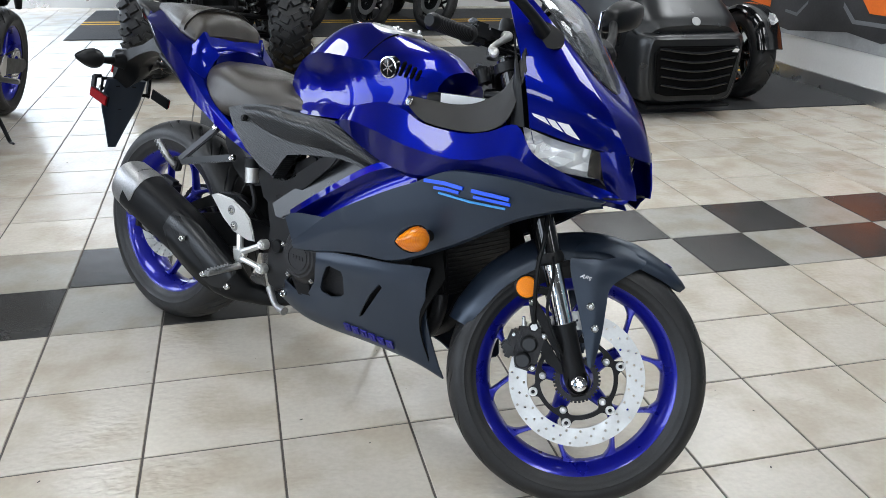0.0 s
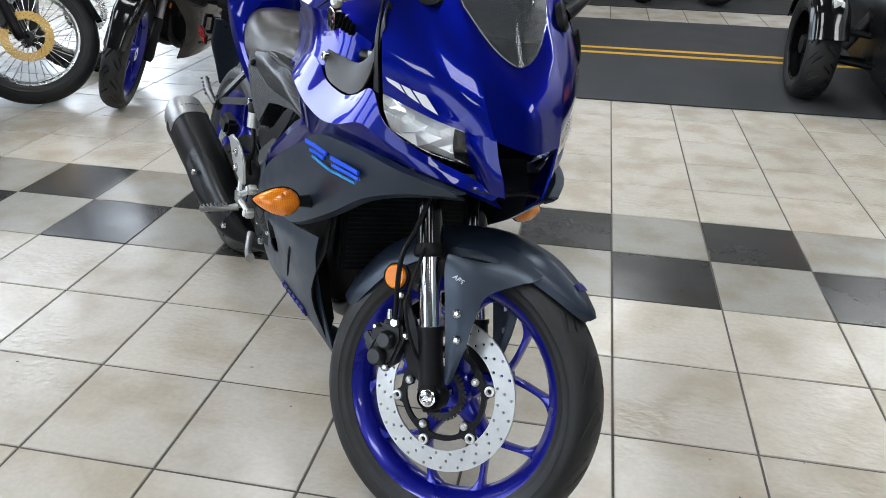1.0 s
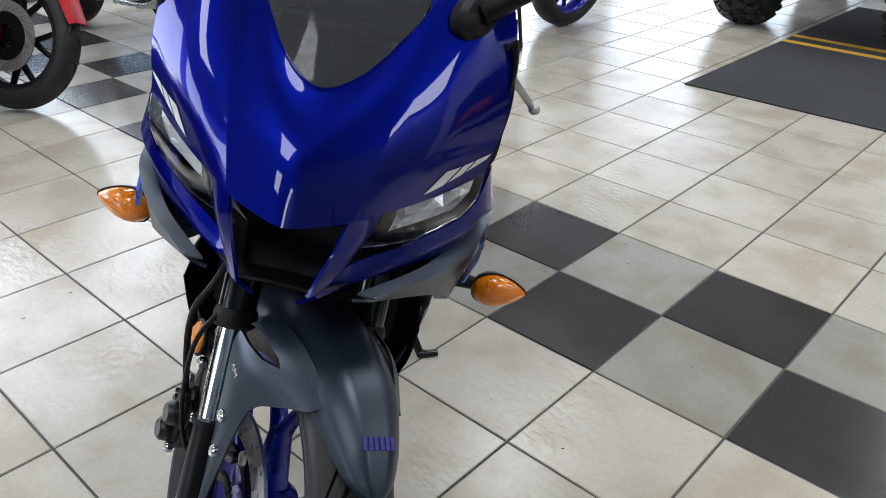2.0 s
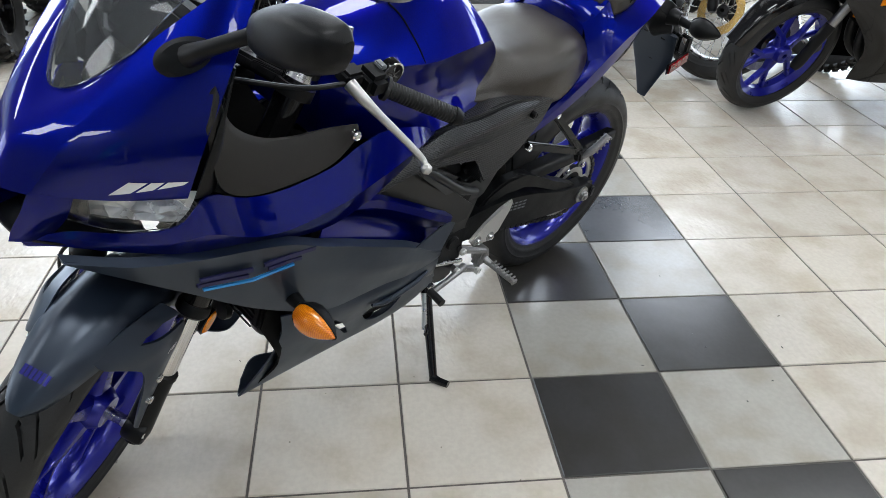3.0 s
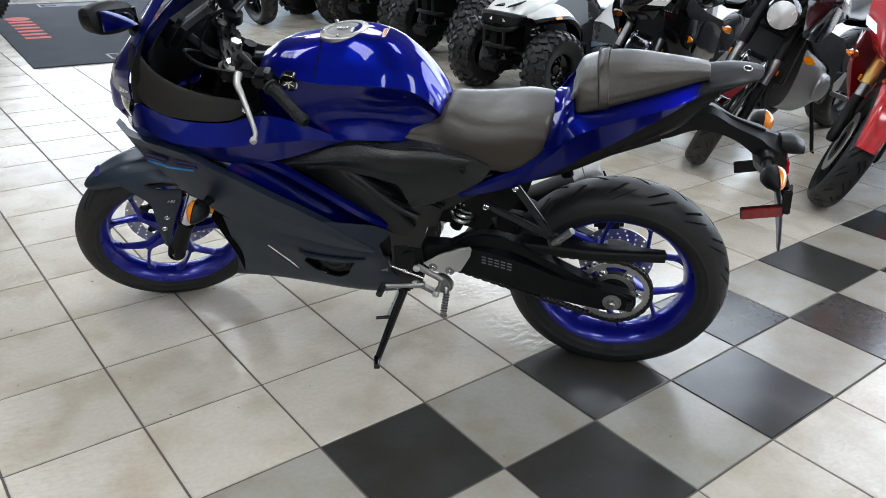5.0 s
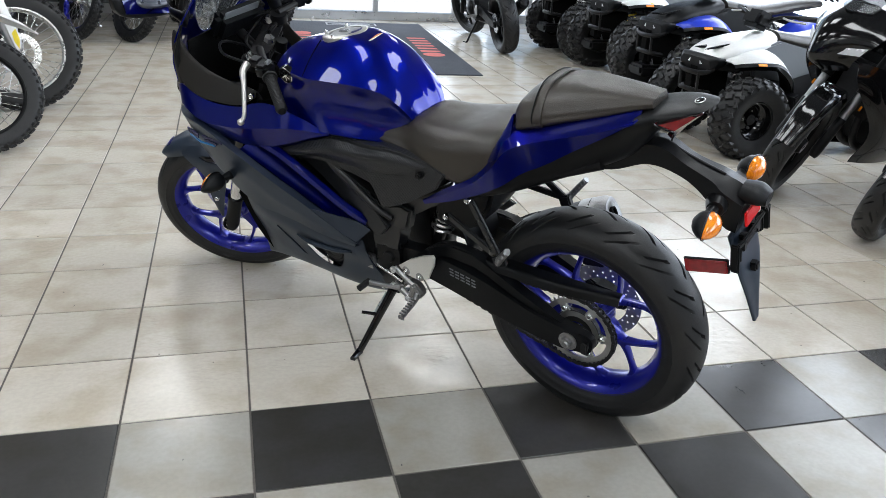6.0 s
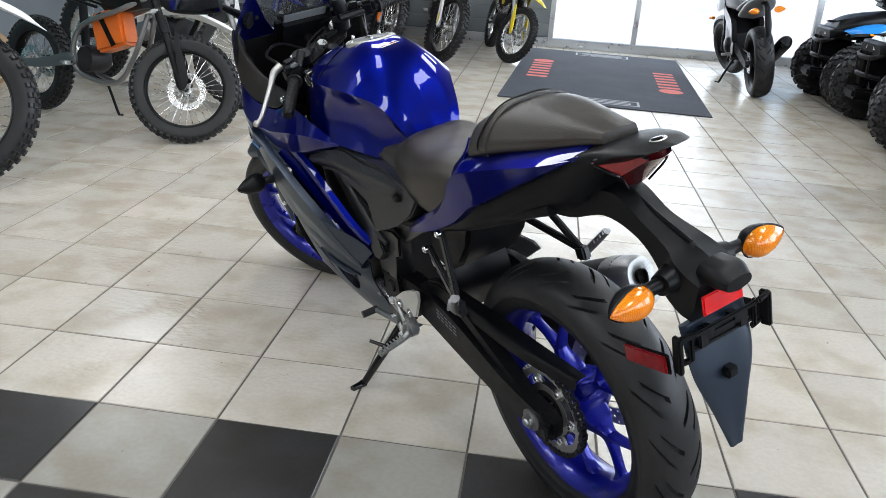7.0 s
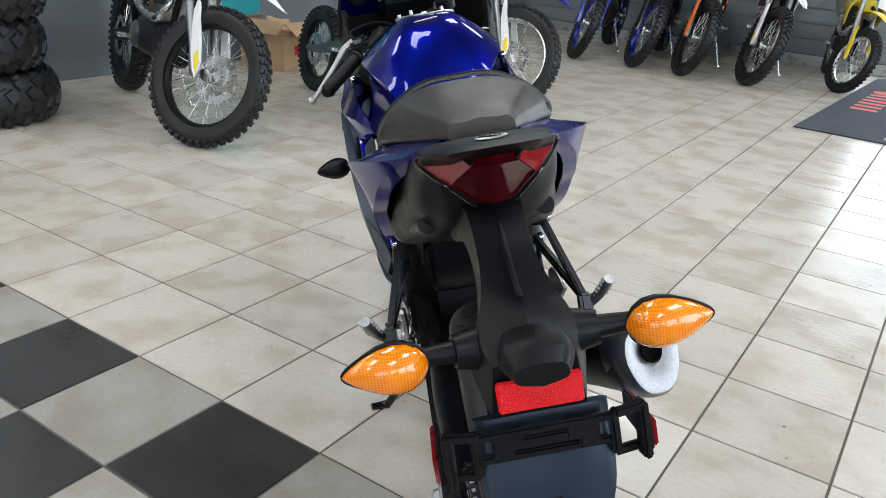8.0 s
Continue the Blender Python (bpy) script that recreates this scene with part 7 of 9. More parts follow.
bp("bottle_cap", rod((0.456, -0.150, 0.575), (0.454, -0.150, 0.600), 0.019, seg=18), "black")
bp("bottle_hose", tube([(0.46, -0.150, 0.53), (0.48, -0.15, 0.48), (0.46, -0.15, 0.44), (0.45, -0.14, 0.40)], 0.006, 8), "black")
# engine
eng = [
    [(0.600, 0, 0.50), (0.600, 0.090, 0.49), (0.600, 0.115, 0.42), (0.600, 0.115, 0.30), (0.600, 0.09, 0.245), (0.600, 0, 0.24)],
    [(0.700, 0, 0.53), (0.700, 0.105, 0.51), (0.700, 0.135, 0.44), (0.700, 0.135, 0.30), (0.700, 0.10, 0.235), (0.700, 0, 0.225)],
    [(0.820, 0, 0.55), (0.820, 0.110, 0.53), (0.820, 0.140, 0.44), (0.820, 0.140, 0.32), (0.820, 0.105, 0.245), (0.820, 0, 0.23)],
    [(0.930, 0, 0.60), (0.930, 0.115, 0.58), (0.935, 0.120, 0.45), (0.940, 0.115, 0.34), (0.945, 0.09, 0.265), (0.945, 0, 0.25)],
    [(0.970, 0, 0.66), (0.970, 0.110, 0.64), (0.985, 0.110, 0.50), (0.975, 0.10, 0.36), (0.960, 0.07, 0.29), (0.960, 0, 0.28)],
]
en = bp("engine", body(eng, 24, 22), "dark_metal", "black engine block")
# near-black box: its colour gives the dark seen between the frame spars
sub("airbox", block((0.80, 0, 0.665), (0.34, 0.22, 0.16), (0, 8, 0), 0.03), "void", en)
for sgn in (-1, 1):
    cx, cz = (0.685, 0.392) if sgn < 0 else (0.798, 0.352)
    dy = 0 if sgn < 0 else -0.030
    cv = sub("side_cover", lathe([(0.0, sgn * (0.182 + dy)), (0.042, sgn * (0.182 + dy)), (0.046, sgn * (0.178 + dy)), (0.052, sgn * (0.178 + dy)), (0.062, sgn * (0.168 + dy)), (0.078, sgn * (0.150 + dy)), (0.080, sgn * (0.12 + dy)), (0.0, sgn * (0.12 + dy))], 40, (cx, 0, cz), closed=False), "dark_metal", en, "round black engine cover")
    bm = lathe([(0.030, sgn * (0.1835 + dy)), (0.034, sgn * (0.1835 + dy)), (0.034, sgn * (0.181 + dy)), (0.030, sgn * (0.181 + dy))], 36, (cx, 0, cz))
    for k in range(4):
        block((cx + 0.011 * (k - 1.5), sgn * (0.1827 + dy), cz), (0.007, 0.0016, 0.010), bm=bm)
    sub("cover_mark", bm, "dark_metal", en, "raised ring and bars", smooth=0)
    sub("cover_lug", plate([(cx - 0.02, cz - 0.05), (cx + 0.03, cz - 0.055), (cx + 0.045, cz - 0.10), (cx - 0.01, cz - 0.105), (cx - 0.05, cz - 0.06)], sgn * (0.125 + dy), sgn * (0.158 + dy), 0.006), "black_metal", en)
    bolts(en, [Vector((cx + 0.068 * math.cos(radians(a)), sgn * (0.166 + dy), cz + 0.068 * math.sin(radians(a)))) for a in (20, 95, 165, 235, 310)], 0.007, "steel", sgn)
sub("sprocket_cover", block((0.575, 0.128, 0.372), (0.11, 0.03, 0.12), (0, 0, 0), 0.02), "black", en, "black sprocket cover")
# radiator; near-black sheets beside it stand for shade in the hollow behind the fork
rad = bp("radiator", block((1.075, 0, 0.545), (0.030, 0.30, 0.27), (0, -12, 0), 0.006), "black_metal", "black radiator core")
bm = bmesh.new()
for k in range(26):
    block((1.0915 + 0.0024 * (k - 13) * -1 * 0.9, 0, 0.545 + (k - 13) * 0.0098), (0.003, 0.27, 0.0022), (0, -12, 0), bm=bm)
fins = sub("radiator_core", bm, "dark_metal", rad, "fine radiator fins", smooth=0)
fins["kind"] = "stuff"
for sgn in (-1, 1):
    bp("side_liner", skin([[(1.14, sgn * 0.190, 0.47), (1.09, sgn * 0.185, 0.35), (1.10, sgn * 0.135, 0.24)], [(1.05, sgn * 0.150, 0.66), (1.03, sgn * 0.140, 0.42), (1.02, sgn * 0.09, 0.25)]], 6, 10, 0.003, hint=(0, -sgn, 0)), "void", "near-black sheet standing for shade behind the fork")
    bp("header_pipe", tube([(0.99, sgn * 0.045, 0.50), (1.035, sgn * 0.048, 0.42), (1.03, sgn * 0.045, 0.30), (0.94, sgn * 0.035, 0.235), (0.80, -0.02, 0.222)], 0.019, 14, 30), "dark_metal", "dark exhaust header")
bp("horn", lathe([(0.0, 0.0), (0.036, 0.0), (0.038, -0.012), (0.02, -0.03), (0.0, -0.03)], 24, (1.105, 0, 0.36), axis="x", closed=False), "black_metal")
# exhaust on the right
path = np.array([(0.56, -0.045, 0.225), (0.50, -0.105, 0.222), (0.45, -0.150, 0.240), (0.39, -0.178, 0.282), (0.30, -0.202, 0.345), (0.19, -0.224, 0.403), (0.10, -0.242, 0.448)])
C = curve_pts(path, 44)
Tn = np.gradient(C, axis=0)
Tn /= np.linalg.norm(Tn, axis=1, keepdims=True)
rx = np.interp(np.linspace(0, 1, 44), [0, 0.25, 0.42, 0.7, 1], [0.022, 0.026, 0.044, 0.053, 0.055])
rz = np.interp(np.linspace(0, 1, 44), [0, 0.25, 0.42, 0.7, 1], [0.022, 0.028, 0.053, 0.066, 0.065])
rings = []
for p, t, a, b in zip(C, Tn, rx, rz):
    s = np.cross(t, (0, 0, 1.0))
    s /= np.linalg.norm(s)
    v = np.cross(s, t)
    w = 2 * np.pi * np.arange(28) / 28
    cw, sw2 = np.sign(np.cos(w)) * abs(np.cos(w)) ** 0.75, np.sign(np.sin(w)) * abs(np.sin(w)) ** 0.75
    rings.append(p + a * cw[:, None] * s + b * sw2[:, None] * v)
bm = bmesh.new()
V = add_grid(bm, np.stack(rings), closed=True)
bm.faces.new(V[0]), bm.faces.new(V[-1][::-1])
muf = bp("silencer", bm, "black", "matte black exhaust silencer", smooth=45)
shield = []
for q in range(17, 33):
    k = (q - 17) / 15.0
    half = np.interp(k, [0, 0.15, 0.75, 1.0], [30, 44, 46, 22])
    w = np.radians(np.linspace(158 - half, 158 + half, 13))
    cw, sw2 = np.sign(np.cos(w)) * abs(np.cos(w)) ** 0.75, np.sign(np.sin(w)) * abs(np.sin(w)) ** 0.75
    sd = np.cross(Tn[q], (0, 0, 1.0))
    sd /= np.linalg.norm(sd)
    shield.append([tuple(p) for p in C[q] + 1.09 * (rx[q] * cw[:, None] * sd + rz[q] * sw2[:, None] * np.cross(sd, Tn[q]))])
sub("heat_shield", skin(shield, 16, 13, 0.004, hint=(0, -1, 0.3)), "charcoal", muf, "dark grey heat shield plate", smooth=30)
bolts(muf, [Vector(tuple(C[14] + np.array((0.0, -0.048, 0.010))))], 0.009, "steel", -1)
end, te = C[-1], Tn[-1]
s = np.cross(te, (0, 0, 1.0))
s /= np.linalg.norm(s)
v = np.cross(s, te)
w = 2 * np.pi * np.arange(32) / 32


def ring_at(d, a, b, up=0.0):
    cw, sw2 = np.sign(np.cos(w)) * abs(np.cos(w)) ** 0.75, np.sign(np.sin(w)) * abs(np.sin(w)) ** 0.75
    b = b * np.where(sw2 < 0, 1.12, 1.0)[:, None]   # the lower edge hangs deeper and narrower
    return end + te * d + up * v + (a * cw * np.where(sw2 < 0, 1 - 0.22 * abs(sw2), 1.0))[:, None] * s + b * sw2[:, None] * v


bm = bmesh.new()
V = add_grid(bm, np.stack([ring_at(-0.036, 0.0560, 0.0660), ring_at(-0.032, 0.0575, 0.0675), ring_at(0.036, 0.0535, 0.0615), ring_at(0.050, 0.0465, 0.0545), ring_at(0.051, 0.041, 0.049), ring_at(0.045, 0.018, 0.0185, 0.010), ring_at(0.044, 0.017, 0.0175, 0.010)]), closed=True)
bm.faces.new(V[0])
bm.faces.new(V[-1][::-1])
sub("end_cap", bm, "cast", muf, "satin metal end cap", smooth=40)
bm = bmesh.new()
V = add_grid(bm, np.stack([ring_at(0.044, 0.0175, 0.0175, 0.010), ring_at(0.054, 0.0175, 0.0175, 0.010), ring_at(0.054, 0.014, 0.014, 0.010), ring_at(0.045, 0.014, 0.014, 0.010)]), closed=True)
bm.faces.new(V[-1])
sub("outlet", bm, "void", muf, "black outlet pipe")
bp("heat_shield", skin([[(0.44, -0.198, 0.285), (0.36, -0.240, 0.340), (0.28, -0.262, 0.395)], [(0.44, -0.206, 0.245), (0.36, -0.250, 0.295), (0.28, -0.272, 0.352)], [(0.43, -0.186, 0.205), (0.36, -0.225, 0.245), (0.28, -0.248, 0.302)]], 10, 14, 0.003, -1 * -1, hint=(0, -1, 0)), "black", "black heat shield")
bolts(muf, [Vector((0.40, -0.236, 0.275)), Vector((0.335, -0.262, 0.36))], 0.008, "steel", -1)
bp("brake_pedal", tube([(0.575, -0.158, 0.275), (0.62, -0.175, 0.245), (0.66, -0.180, 0.240)], [0.010, 0.008, 0.012], 10, 14), "cast", "aluminium brake pedal")
# gear lever
bp("gear_lever", tube([(0.525, 0.160, 0.305), (0.58, 0.168, 0.298), (0.64, 0.172, 0.290)], [0.011, 0.007, 0.008], 10, 14), "cast", "aluminium gear lever")
bp("lever_toe", rod((0.645, 0.168, 0.290), (0.648, 0.212, 0.288), 0.010, seg=14), "rubber", "rubber toe piece")
bp("shift_rod", rod((0.53, 0.150, 0.32), (0.645, 0.140, 0.345), 0.005), "steel")
bp("shift_knuckle", block((0.645, 0.145, 0.35), (0.03, 0.02, 0.05), bevel=0.005), "cast")
# side stand
st0, st1 = np.array((0.600, 0.118, 0.242)), np.array((0.655, 0.250, 0.062))
sd_ = bp("side_stand", tube([st0, st0 * 0.5 + st1 * 0.5, st1], [0.014, 0.012, 0.010], 14, 10), "black_gloss", "black side stand, folded out")
sub("stand_pivot", block((0.600, 0.105, 0.255), (0.05, 0.03, 0.05), bevel=0.008), "black_metal", sd_)
sub("stand_foot", tube([(0.655, 0.244, 0.066), (0.652, 0.262, 0.067), (0.644, 0.288, 0.072)], [0.012, 0.010, 0.009], 12, 10), "black_gloss", sd_)
sub("stand_spring", tube([(0.612, 0.128, 0.235), (0.64, 0.175, 0.165)], 0.007, 10, 2), "steel", sd_)
sub("stand_tang", tube([(0.625, 0.168, 0.17), (0.665, 0.20, 0.185)], [0.006, 0.005], 10, 2), "black_gloss", sd_)

# ---- the other vehicles ----
CACHE = {}


def shared(key, name, make, material, parent, m=None, label="", smooth=38):
    """A part on a mesh that alike parts share."""
    k = (key, material.name)
    if k not in CACHE:
        ob = part(name, make(), material, parent, label, smooth)
        CACHE[k] = ob.data
    else:
        ob = new(name, CACHE[k])
        ob.parent = parent
        if label:
            ob["label"] = label
    if m is not None:
        ob.matrix_basis = m
    return ob


def stand_at(front, heading, wheelbase, lean=9.0):
    """The pose of a bike whose front tyre touches the floor at the given place; it leans to its left on its stand."""
    h = radians(heading)
    x, y = front[0] - wheelbase * math.cos(h), front[1] - wheelbase * math.sin(h)
    return pose(x, y, 0.002, -lean, 0, heading)


def steering(wheelbase, trail, rake, angle):
    hd = Vector((wheelbase + trail, 0, 0))
    return Matrix.Translation(hd) @ Matrix.Rotation(radians(angle), 4, Vector((-math.sin(radians(rake)), 0, math.cos(radians(rake))))) @ Matrix.Translation(-hd)


def spoked_wheel(name, parent, m, R, w, rim_r, rim, hub="steel", disc="steel", kind="knobby", n=32):
    hubob = shared(("hub", w), name, lambda: lathe([(0.012, -0.05), (0.030, -0.05), (0.034, -0.035), (0.022, -0.028), (0.020, 0.028), (0.034, 0.035), (0.030, 0.05), (0.012, 0.05)], 20), M[hub], parent, m, "wire-spoked wheel")
    shared(("tyre", kind, R, w, rim_r), "tyre", lambda: tyre_bm(R, w, rim_r + 0.004, 120 if kind != "street" else 300, kind), M["rubber"], hubob)
    b = w * 0.30
    shared(("rimw", R, w, rim_r), "rim", lambda: lathe([(rim_r + 0.008, -b), (rim_r + 0.008, -b + 0.005), (rim_r - 0.006, -b + 0.012), (rim_r - 0.010, 0), (rim_r - 0.006, b - 0.012), (rim_r + 0.008, b - 0.005), (rim_r + 0.008, b), (rim_r - 0.006, b + 0.001), (rim_r - 0.018, b * 0.45), (rim_r - 0.018, -b * 0.45), (rim_r - 0.006, -b - 0.001)], 72), M[rim], hubob)
    for k in range(n):
        a = 360.0 * k / n
        lean_a = 24 if (k // 2) % 2 else -24
        sy = 0.036 if k % 2 else -0.036
        p = (0.030 * math.cos(radians(a - lean_a)), sy, 0.030 * math.sin(radians(a - lean_a)))
        q = ((rim_r - 0.008) * math.cos(radians(a)), 0.006 * (1 if k % 2 else -1), (rim_r - 0.008) * math.sin(radians(a)))
        key = ("spoke", rim_r, k)
        shared(key, "spoke", lambda p=p, q=q: rod(p, q, 0.0021, seg=5), M["steel"], hubob, None, "", 60)
    if disc:
        shared(("disc", R > 0.34), "brake_disc", lambda: moved(disc_bm(0.085, 0.128, 0.004, 72, 5), Matrix.Translation((0, 0.062 if R > 0.34 else -0.062, 0))), M[disc], hubob, None, "drilled brake disc")
    return hubob


def alloy_wheel(name, parent, m, R, w, rim, disc="disc", spokes=5):
    h = 0.045
    hubob = shared(("ahub", spokes), name, lambda: lathe([(0.012, -h), (0.036, -h), (0.045, -h * 0.6), (0.045, h * 0.6), (0.036, h), (0.012, h)], 24), M[rim], parent, m, "cast alloy wheel")

    def rim_make():
        b = w * 0.36
        bm = lathe([(0.231, -b - 0.004), (0.233, -b), (0.219, -b + 0.012), (0.204, -b * 0.35), (0.204, b * 0.35), (0.219, b - 0.012), (0.233, b), (0.231, b + 0.004), (0.214, b - 0.006), (0.195, b * 0.4), (0.195, -b * 0.4), (0.214, -b + 0.006)], 72)
        for k in range(spokes):
            a = 360 / spokes * k
            if spokes <= 6:
                spoke([(0.036, a, 0.050, 0.05), (0.105, a, 0.030, 0.032)], bm)
                spoke([(0.097, a - 2, 0.024, 0.032), (0.204, a - 16, 0.018, 0.026)], bm)
                spoke([(0.097, a + 2, 0.024, 0.032), (0.204, a + 16, 0.018, 0.026)], bm)
            else:
                spoke([(0.036, a, 0.034, 0.05), (0.204, a, 0.022, 0.028)], bm)
        return bm

    shared(("arim", w, spokes), "rim", rim_make, M[rim], hubob)
    shared(("tyre", "street", R, w, 0.222), "tyre", lambda: tyre_bm(R, w, 0.222, 300), M["rubber"], hubob)
    if disc:
        shared(("adisc",), "brake_disc", lambda: moved(disc_bm(0.100, 0.146, 0.005, 96, 6), Matrix.Translation((0, -0.060, 0))), M[disc], hubob, None, "drilled brake disc")
        shared(("acar",), "disc_carrier", lambda: lathe([(0.050, -0.056), (0.100, -0.057), (0.100, -0.062), (0.050, -0.062)], 28), M["black_metal"], hubob)
    return hubob


def dirt_bike(front, heading, plastic, guard, label, rim="black_metal", fork="cast", seat="seat", second=None, steer=26, lean=8, frame_mat="black_metal", stand=True, slim=False, shell=None, scale=1.0):
    """An off-road bike: long fork, high mudguards, wire wheels with block tyres."""
    WB, RF, RB = 1.46, 0.352, 0.335
    ob = thing("dirt_bike", stand_at(front, heading, WB * scale, lean) @ Matrix.Scale(scale, 4), label, "motorcycle", "dirt bikes on show")
    ST = steering(WB, 0.11, 27, steer)
    second = second or plastic
    P = lambda name, bm, mt, lab="", st=False, smooth=38: _p(ob, name, bm, mt, lab, ST if st else None, smooth)
    spoked_wheel("front_wheel", ob, ST @ Matrix.Translation((WB, 0, RF)), RF, 0.082, 0.262, rim)
    spoked_wheel("rear_wheel", ob, Matrix.Translation((0, 0, RB)), RB, 0.112, 0.232, rim)
    a = Vector((-math.sin(radians(27)), 0, math.cos(radians(27))))
    for sgn in (-1, 1):
        f = Vector((WB - 0.02, sgn * 0.092, RF))
        leg = P("fork_leg", tube([f - a * 0.03, f, f + a * 0.08, f + a * 0.10], [0.016, 0.026, 0.024, 0.022], 14, 8), fork, "fork leg", True)
        _s(leg, "inner_tube", rod(f + a * 0.09, f + a * 0.36, 0.020, seg=14), "black_metal" if fork == "black_metal" else "cast")
        _s(leg, "outer_tube", rod(f + a * 0.36, f + a * 0.86, 0.027, seg=16), fork)
        g = [(f.x + 0.030, f.z - 0.03), (f.x + 0.040, f.z + 0.06), (f.x - 0.050, f.z + 0.26), (f.x - 0.075, f.z + 0.335), (f.x - 0.095, f.z + 0.33), (f.x - 0.075, f.z + 0.22), (f.x - 0.012, f.z + 0.05)]
        gp = P("fork_guard", plate(g, sgn * 0.108, sgn * 0.126, 0.006, smooth=2), guard, "moulded fork guard", True)
        if guard == "white":
            _s(gp, "yellow_mark", plate([(f.x + 0.036, f.z - 0.01), (f.x + 0.036, f.z + 0.05), (f.x + 0.010, f.z + 0.11), (f.x - 0.008, f.z + 0.08), (f.x + 0.008, f.z + 0.03)], sgn * 0.1262, sgn * 0.128, 0.001), "yellow")
    P("caliper", block((WB - 0.075, 0.075, RF + 0.045), (0.07, 0.03, 0.05), (0, 30, 0), 0.008), "cast", "", True)
    t0 = Vector((WB - 0.02, 0, RF))
    for d in (0.50, 0.74):
        P("fork_clamp", block(t0 + a * d + Vector((-0.02, 0, 0)), (0.06, 0.25, 0.03), (0, -27, 0), 0.008), "cast", "", True)
    P("handlebar", tube([t0 + a * 0.80 + Vector((-0.02, -0.09, 0)), t0 + a * 0.86 + Vector((-0.03, -0.20, 0)), t0 + a * 0.93 + Vector((-0.09, -0.39, 0))], 0.011, 10), "black_metal", "", True)
    P("handlebar", tube([t0 + a * 0.80 + Vector((-0.02, 0.09, 0)), t0 + a * 0.86 + Vector((-0.03, 0.20, 0)), t0 + a * 0.93 + Vector((-0.09, 0.39, 0))], 0.011, 10), "black_metal", "", True)
    P("bar_pad", rod(t0 + a * 0.84 + Vector((-0.01, -0.12, 0)), t0 + a * 0.84 + Vector((-0.01, 0.12, 0)), 0.024), "black", "", True)
    for sgn in (-1, 1):
        P("grip", rod(t0 + a * 0.905 + Vector((-0.065, sgn * 0.30, 0)), t0 + a * 0.93 + Vector((-0.09, sgn * 0.40, 0)), 0.016), "rubber", "", True)
        P("lever", tube([t0 + a * 0.89 + Vector((-0.02, sgn * 0.24, 0)), t0 + a * 0.895 + Vector((0.0, sgn * 0.30, 0)), t0 + a * 0.91 + Vector((-0.02, sgn * 0.38, 0))], 0.006, 8), "steel", "", True)
    fx = WB - 0.24
    P("front_mudguard", skin([[(fx + 0.56, -0.012, 0.775), (fx + 0.54, 0, 0.785), (fx + 0.56, 0.012, 0.775)], [(fx + 0.42, -0.055, 0.815), (fx + 0.42, 0, 0.845), (fx + 0.42, 0.055, 0.815)], [(fx + 0.22, -0.068, 0.855), (fx + 0.22, 0, 0.885), (fx + 0.22, 0.068, 0.855)], [(fx + 0.02, -0.066, 0.845), (fx + 0.02, 0, 0.875), (fx + 0.02, 0.066, 0.845)], [(fx - 0.16, -0.050, 0.740), (fx - 0.16, 0, 0.765), (fx - 0.16, 0.050, 0.740)]], 24, 12, 0.003, hint=(0, 0, 1)), plastic, "high front mudguard", True)
    P("number_board", skin([[(fx + 0.10, -0.085, 1.13), (fx + 0.13, 0, 1.14), (fx + 0.10, 0.085, 1.13)], [(fx + 0.14, -0.10, 1.04), (fx + 0.175, 0, 1.05), (fx + 0.14, 0.10, 1.04)], [(fx + 0.16, -0.06, 0.92), (fx + 0.19, 0, 0.92), (fx + 0.16, 0.06, 0.92)]], 10, 12, 0.003, hint=(1, 0, 0)), second if second != plastic else "white", "front number board", True)
    for sgn in (-1, 1):
        if not slim:
            P("radiator_shroud", skin([[(1.20, sgn * 0.10, 0.97), (1.02, sgn * 0.14, 0.98), (0.82, sgn * 0.11, 0.93)], [(1.24, sgn * 0.17, 0.86), (1.05, sgn * 0.18, 0.83), (0.80, sgn * 0.12, 0.84)], [(1.16, sgn * 0.16, 0.68), (1.02, sgn * 0.16, 0.66), (0.84, sgn * 0.12, 0.76)]], 12, 14, 0.003, hint=(0, sgn, 0)), plastic, "radiator shroud")
            P("side_panel", plate([(0.16, 0.90), (0.55, 0.86), (0.62, 0.74), (0.50, 0.62), (0.30, 0.66), (0.18, 0.78)], sgn * 0.085, sgn * 0.112, 0.008, smooth=2), second, "side number panel")
        P("frame_rail", tube([(1.14, sgn * 0.05, 0.90), (0.95, sgn * 0.10, 0.80), (0.60, sgn * 0.11, 0.66), (0.50, sgn * 0.10, 0.46), (0.56, sgn * 0.07, 0.33), (0.90, sgn * 0.07, 0.31), (1.05, sgn * 0.06, 0.48), (1.15, sgn * 0.03, 0.80)], 0.018, 10, 60), frame_mat, "frame rail")
        P("subframe", tube([(0.72, sgn * 0.09, 0.80), (0.40, sgn * 0.09, 0.84), (0.05, sgn * 0.08, 0.90)], 0.011, 8), "black_metal")
        P("swingarm", plate([(0.53, 0.46), (0.40, 0.455), (0.15, 0.38), (-0.05, 0.365), (-0.06, 0.315), (0.15, 0.32), (0.40, 0.37), (0.53, 0.39)], sgn * 0.080, sgn * 0.112, 0.008, smooth=2), "cast" if frame_mat != "black_metal" else "black_metal", "swingarm")
        P("foot_peg", block((0.52, sgn * 0.16, 0.40), (0.05, 0.09, 0.025), bevel=0.004), "steel")
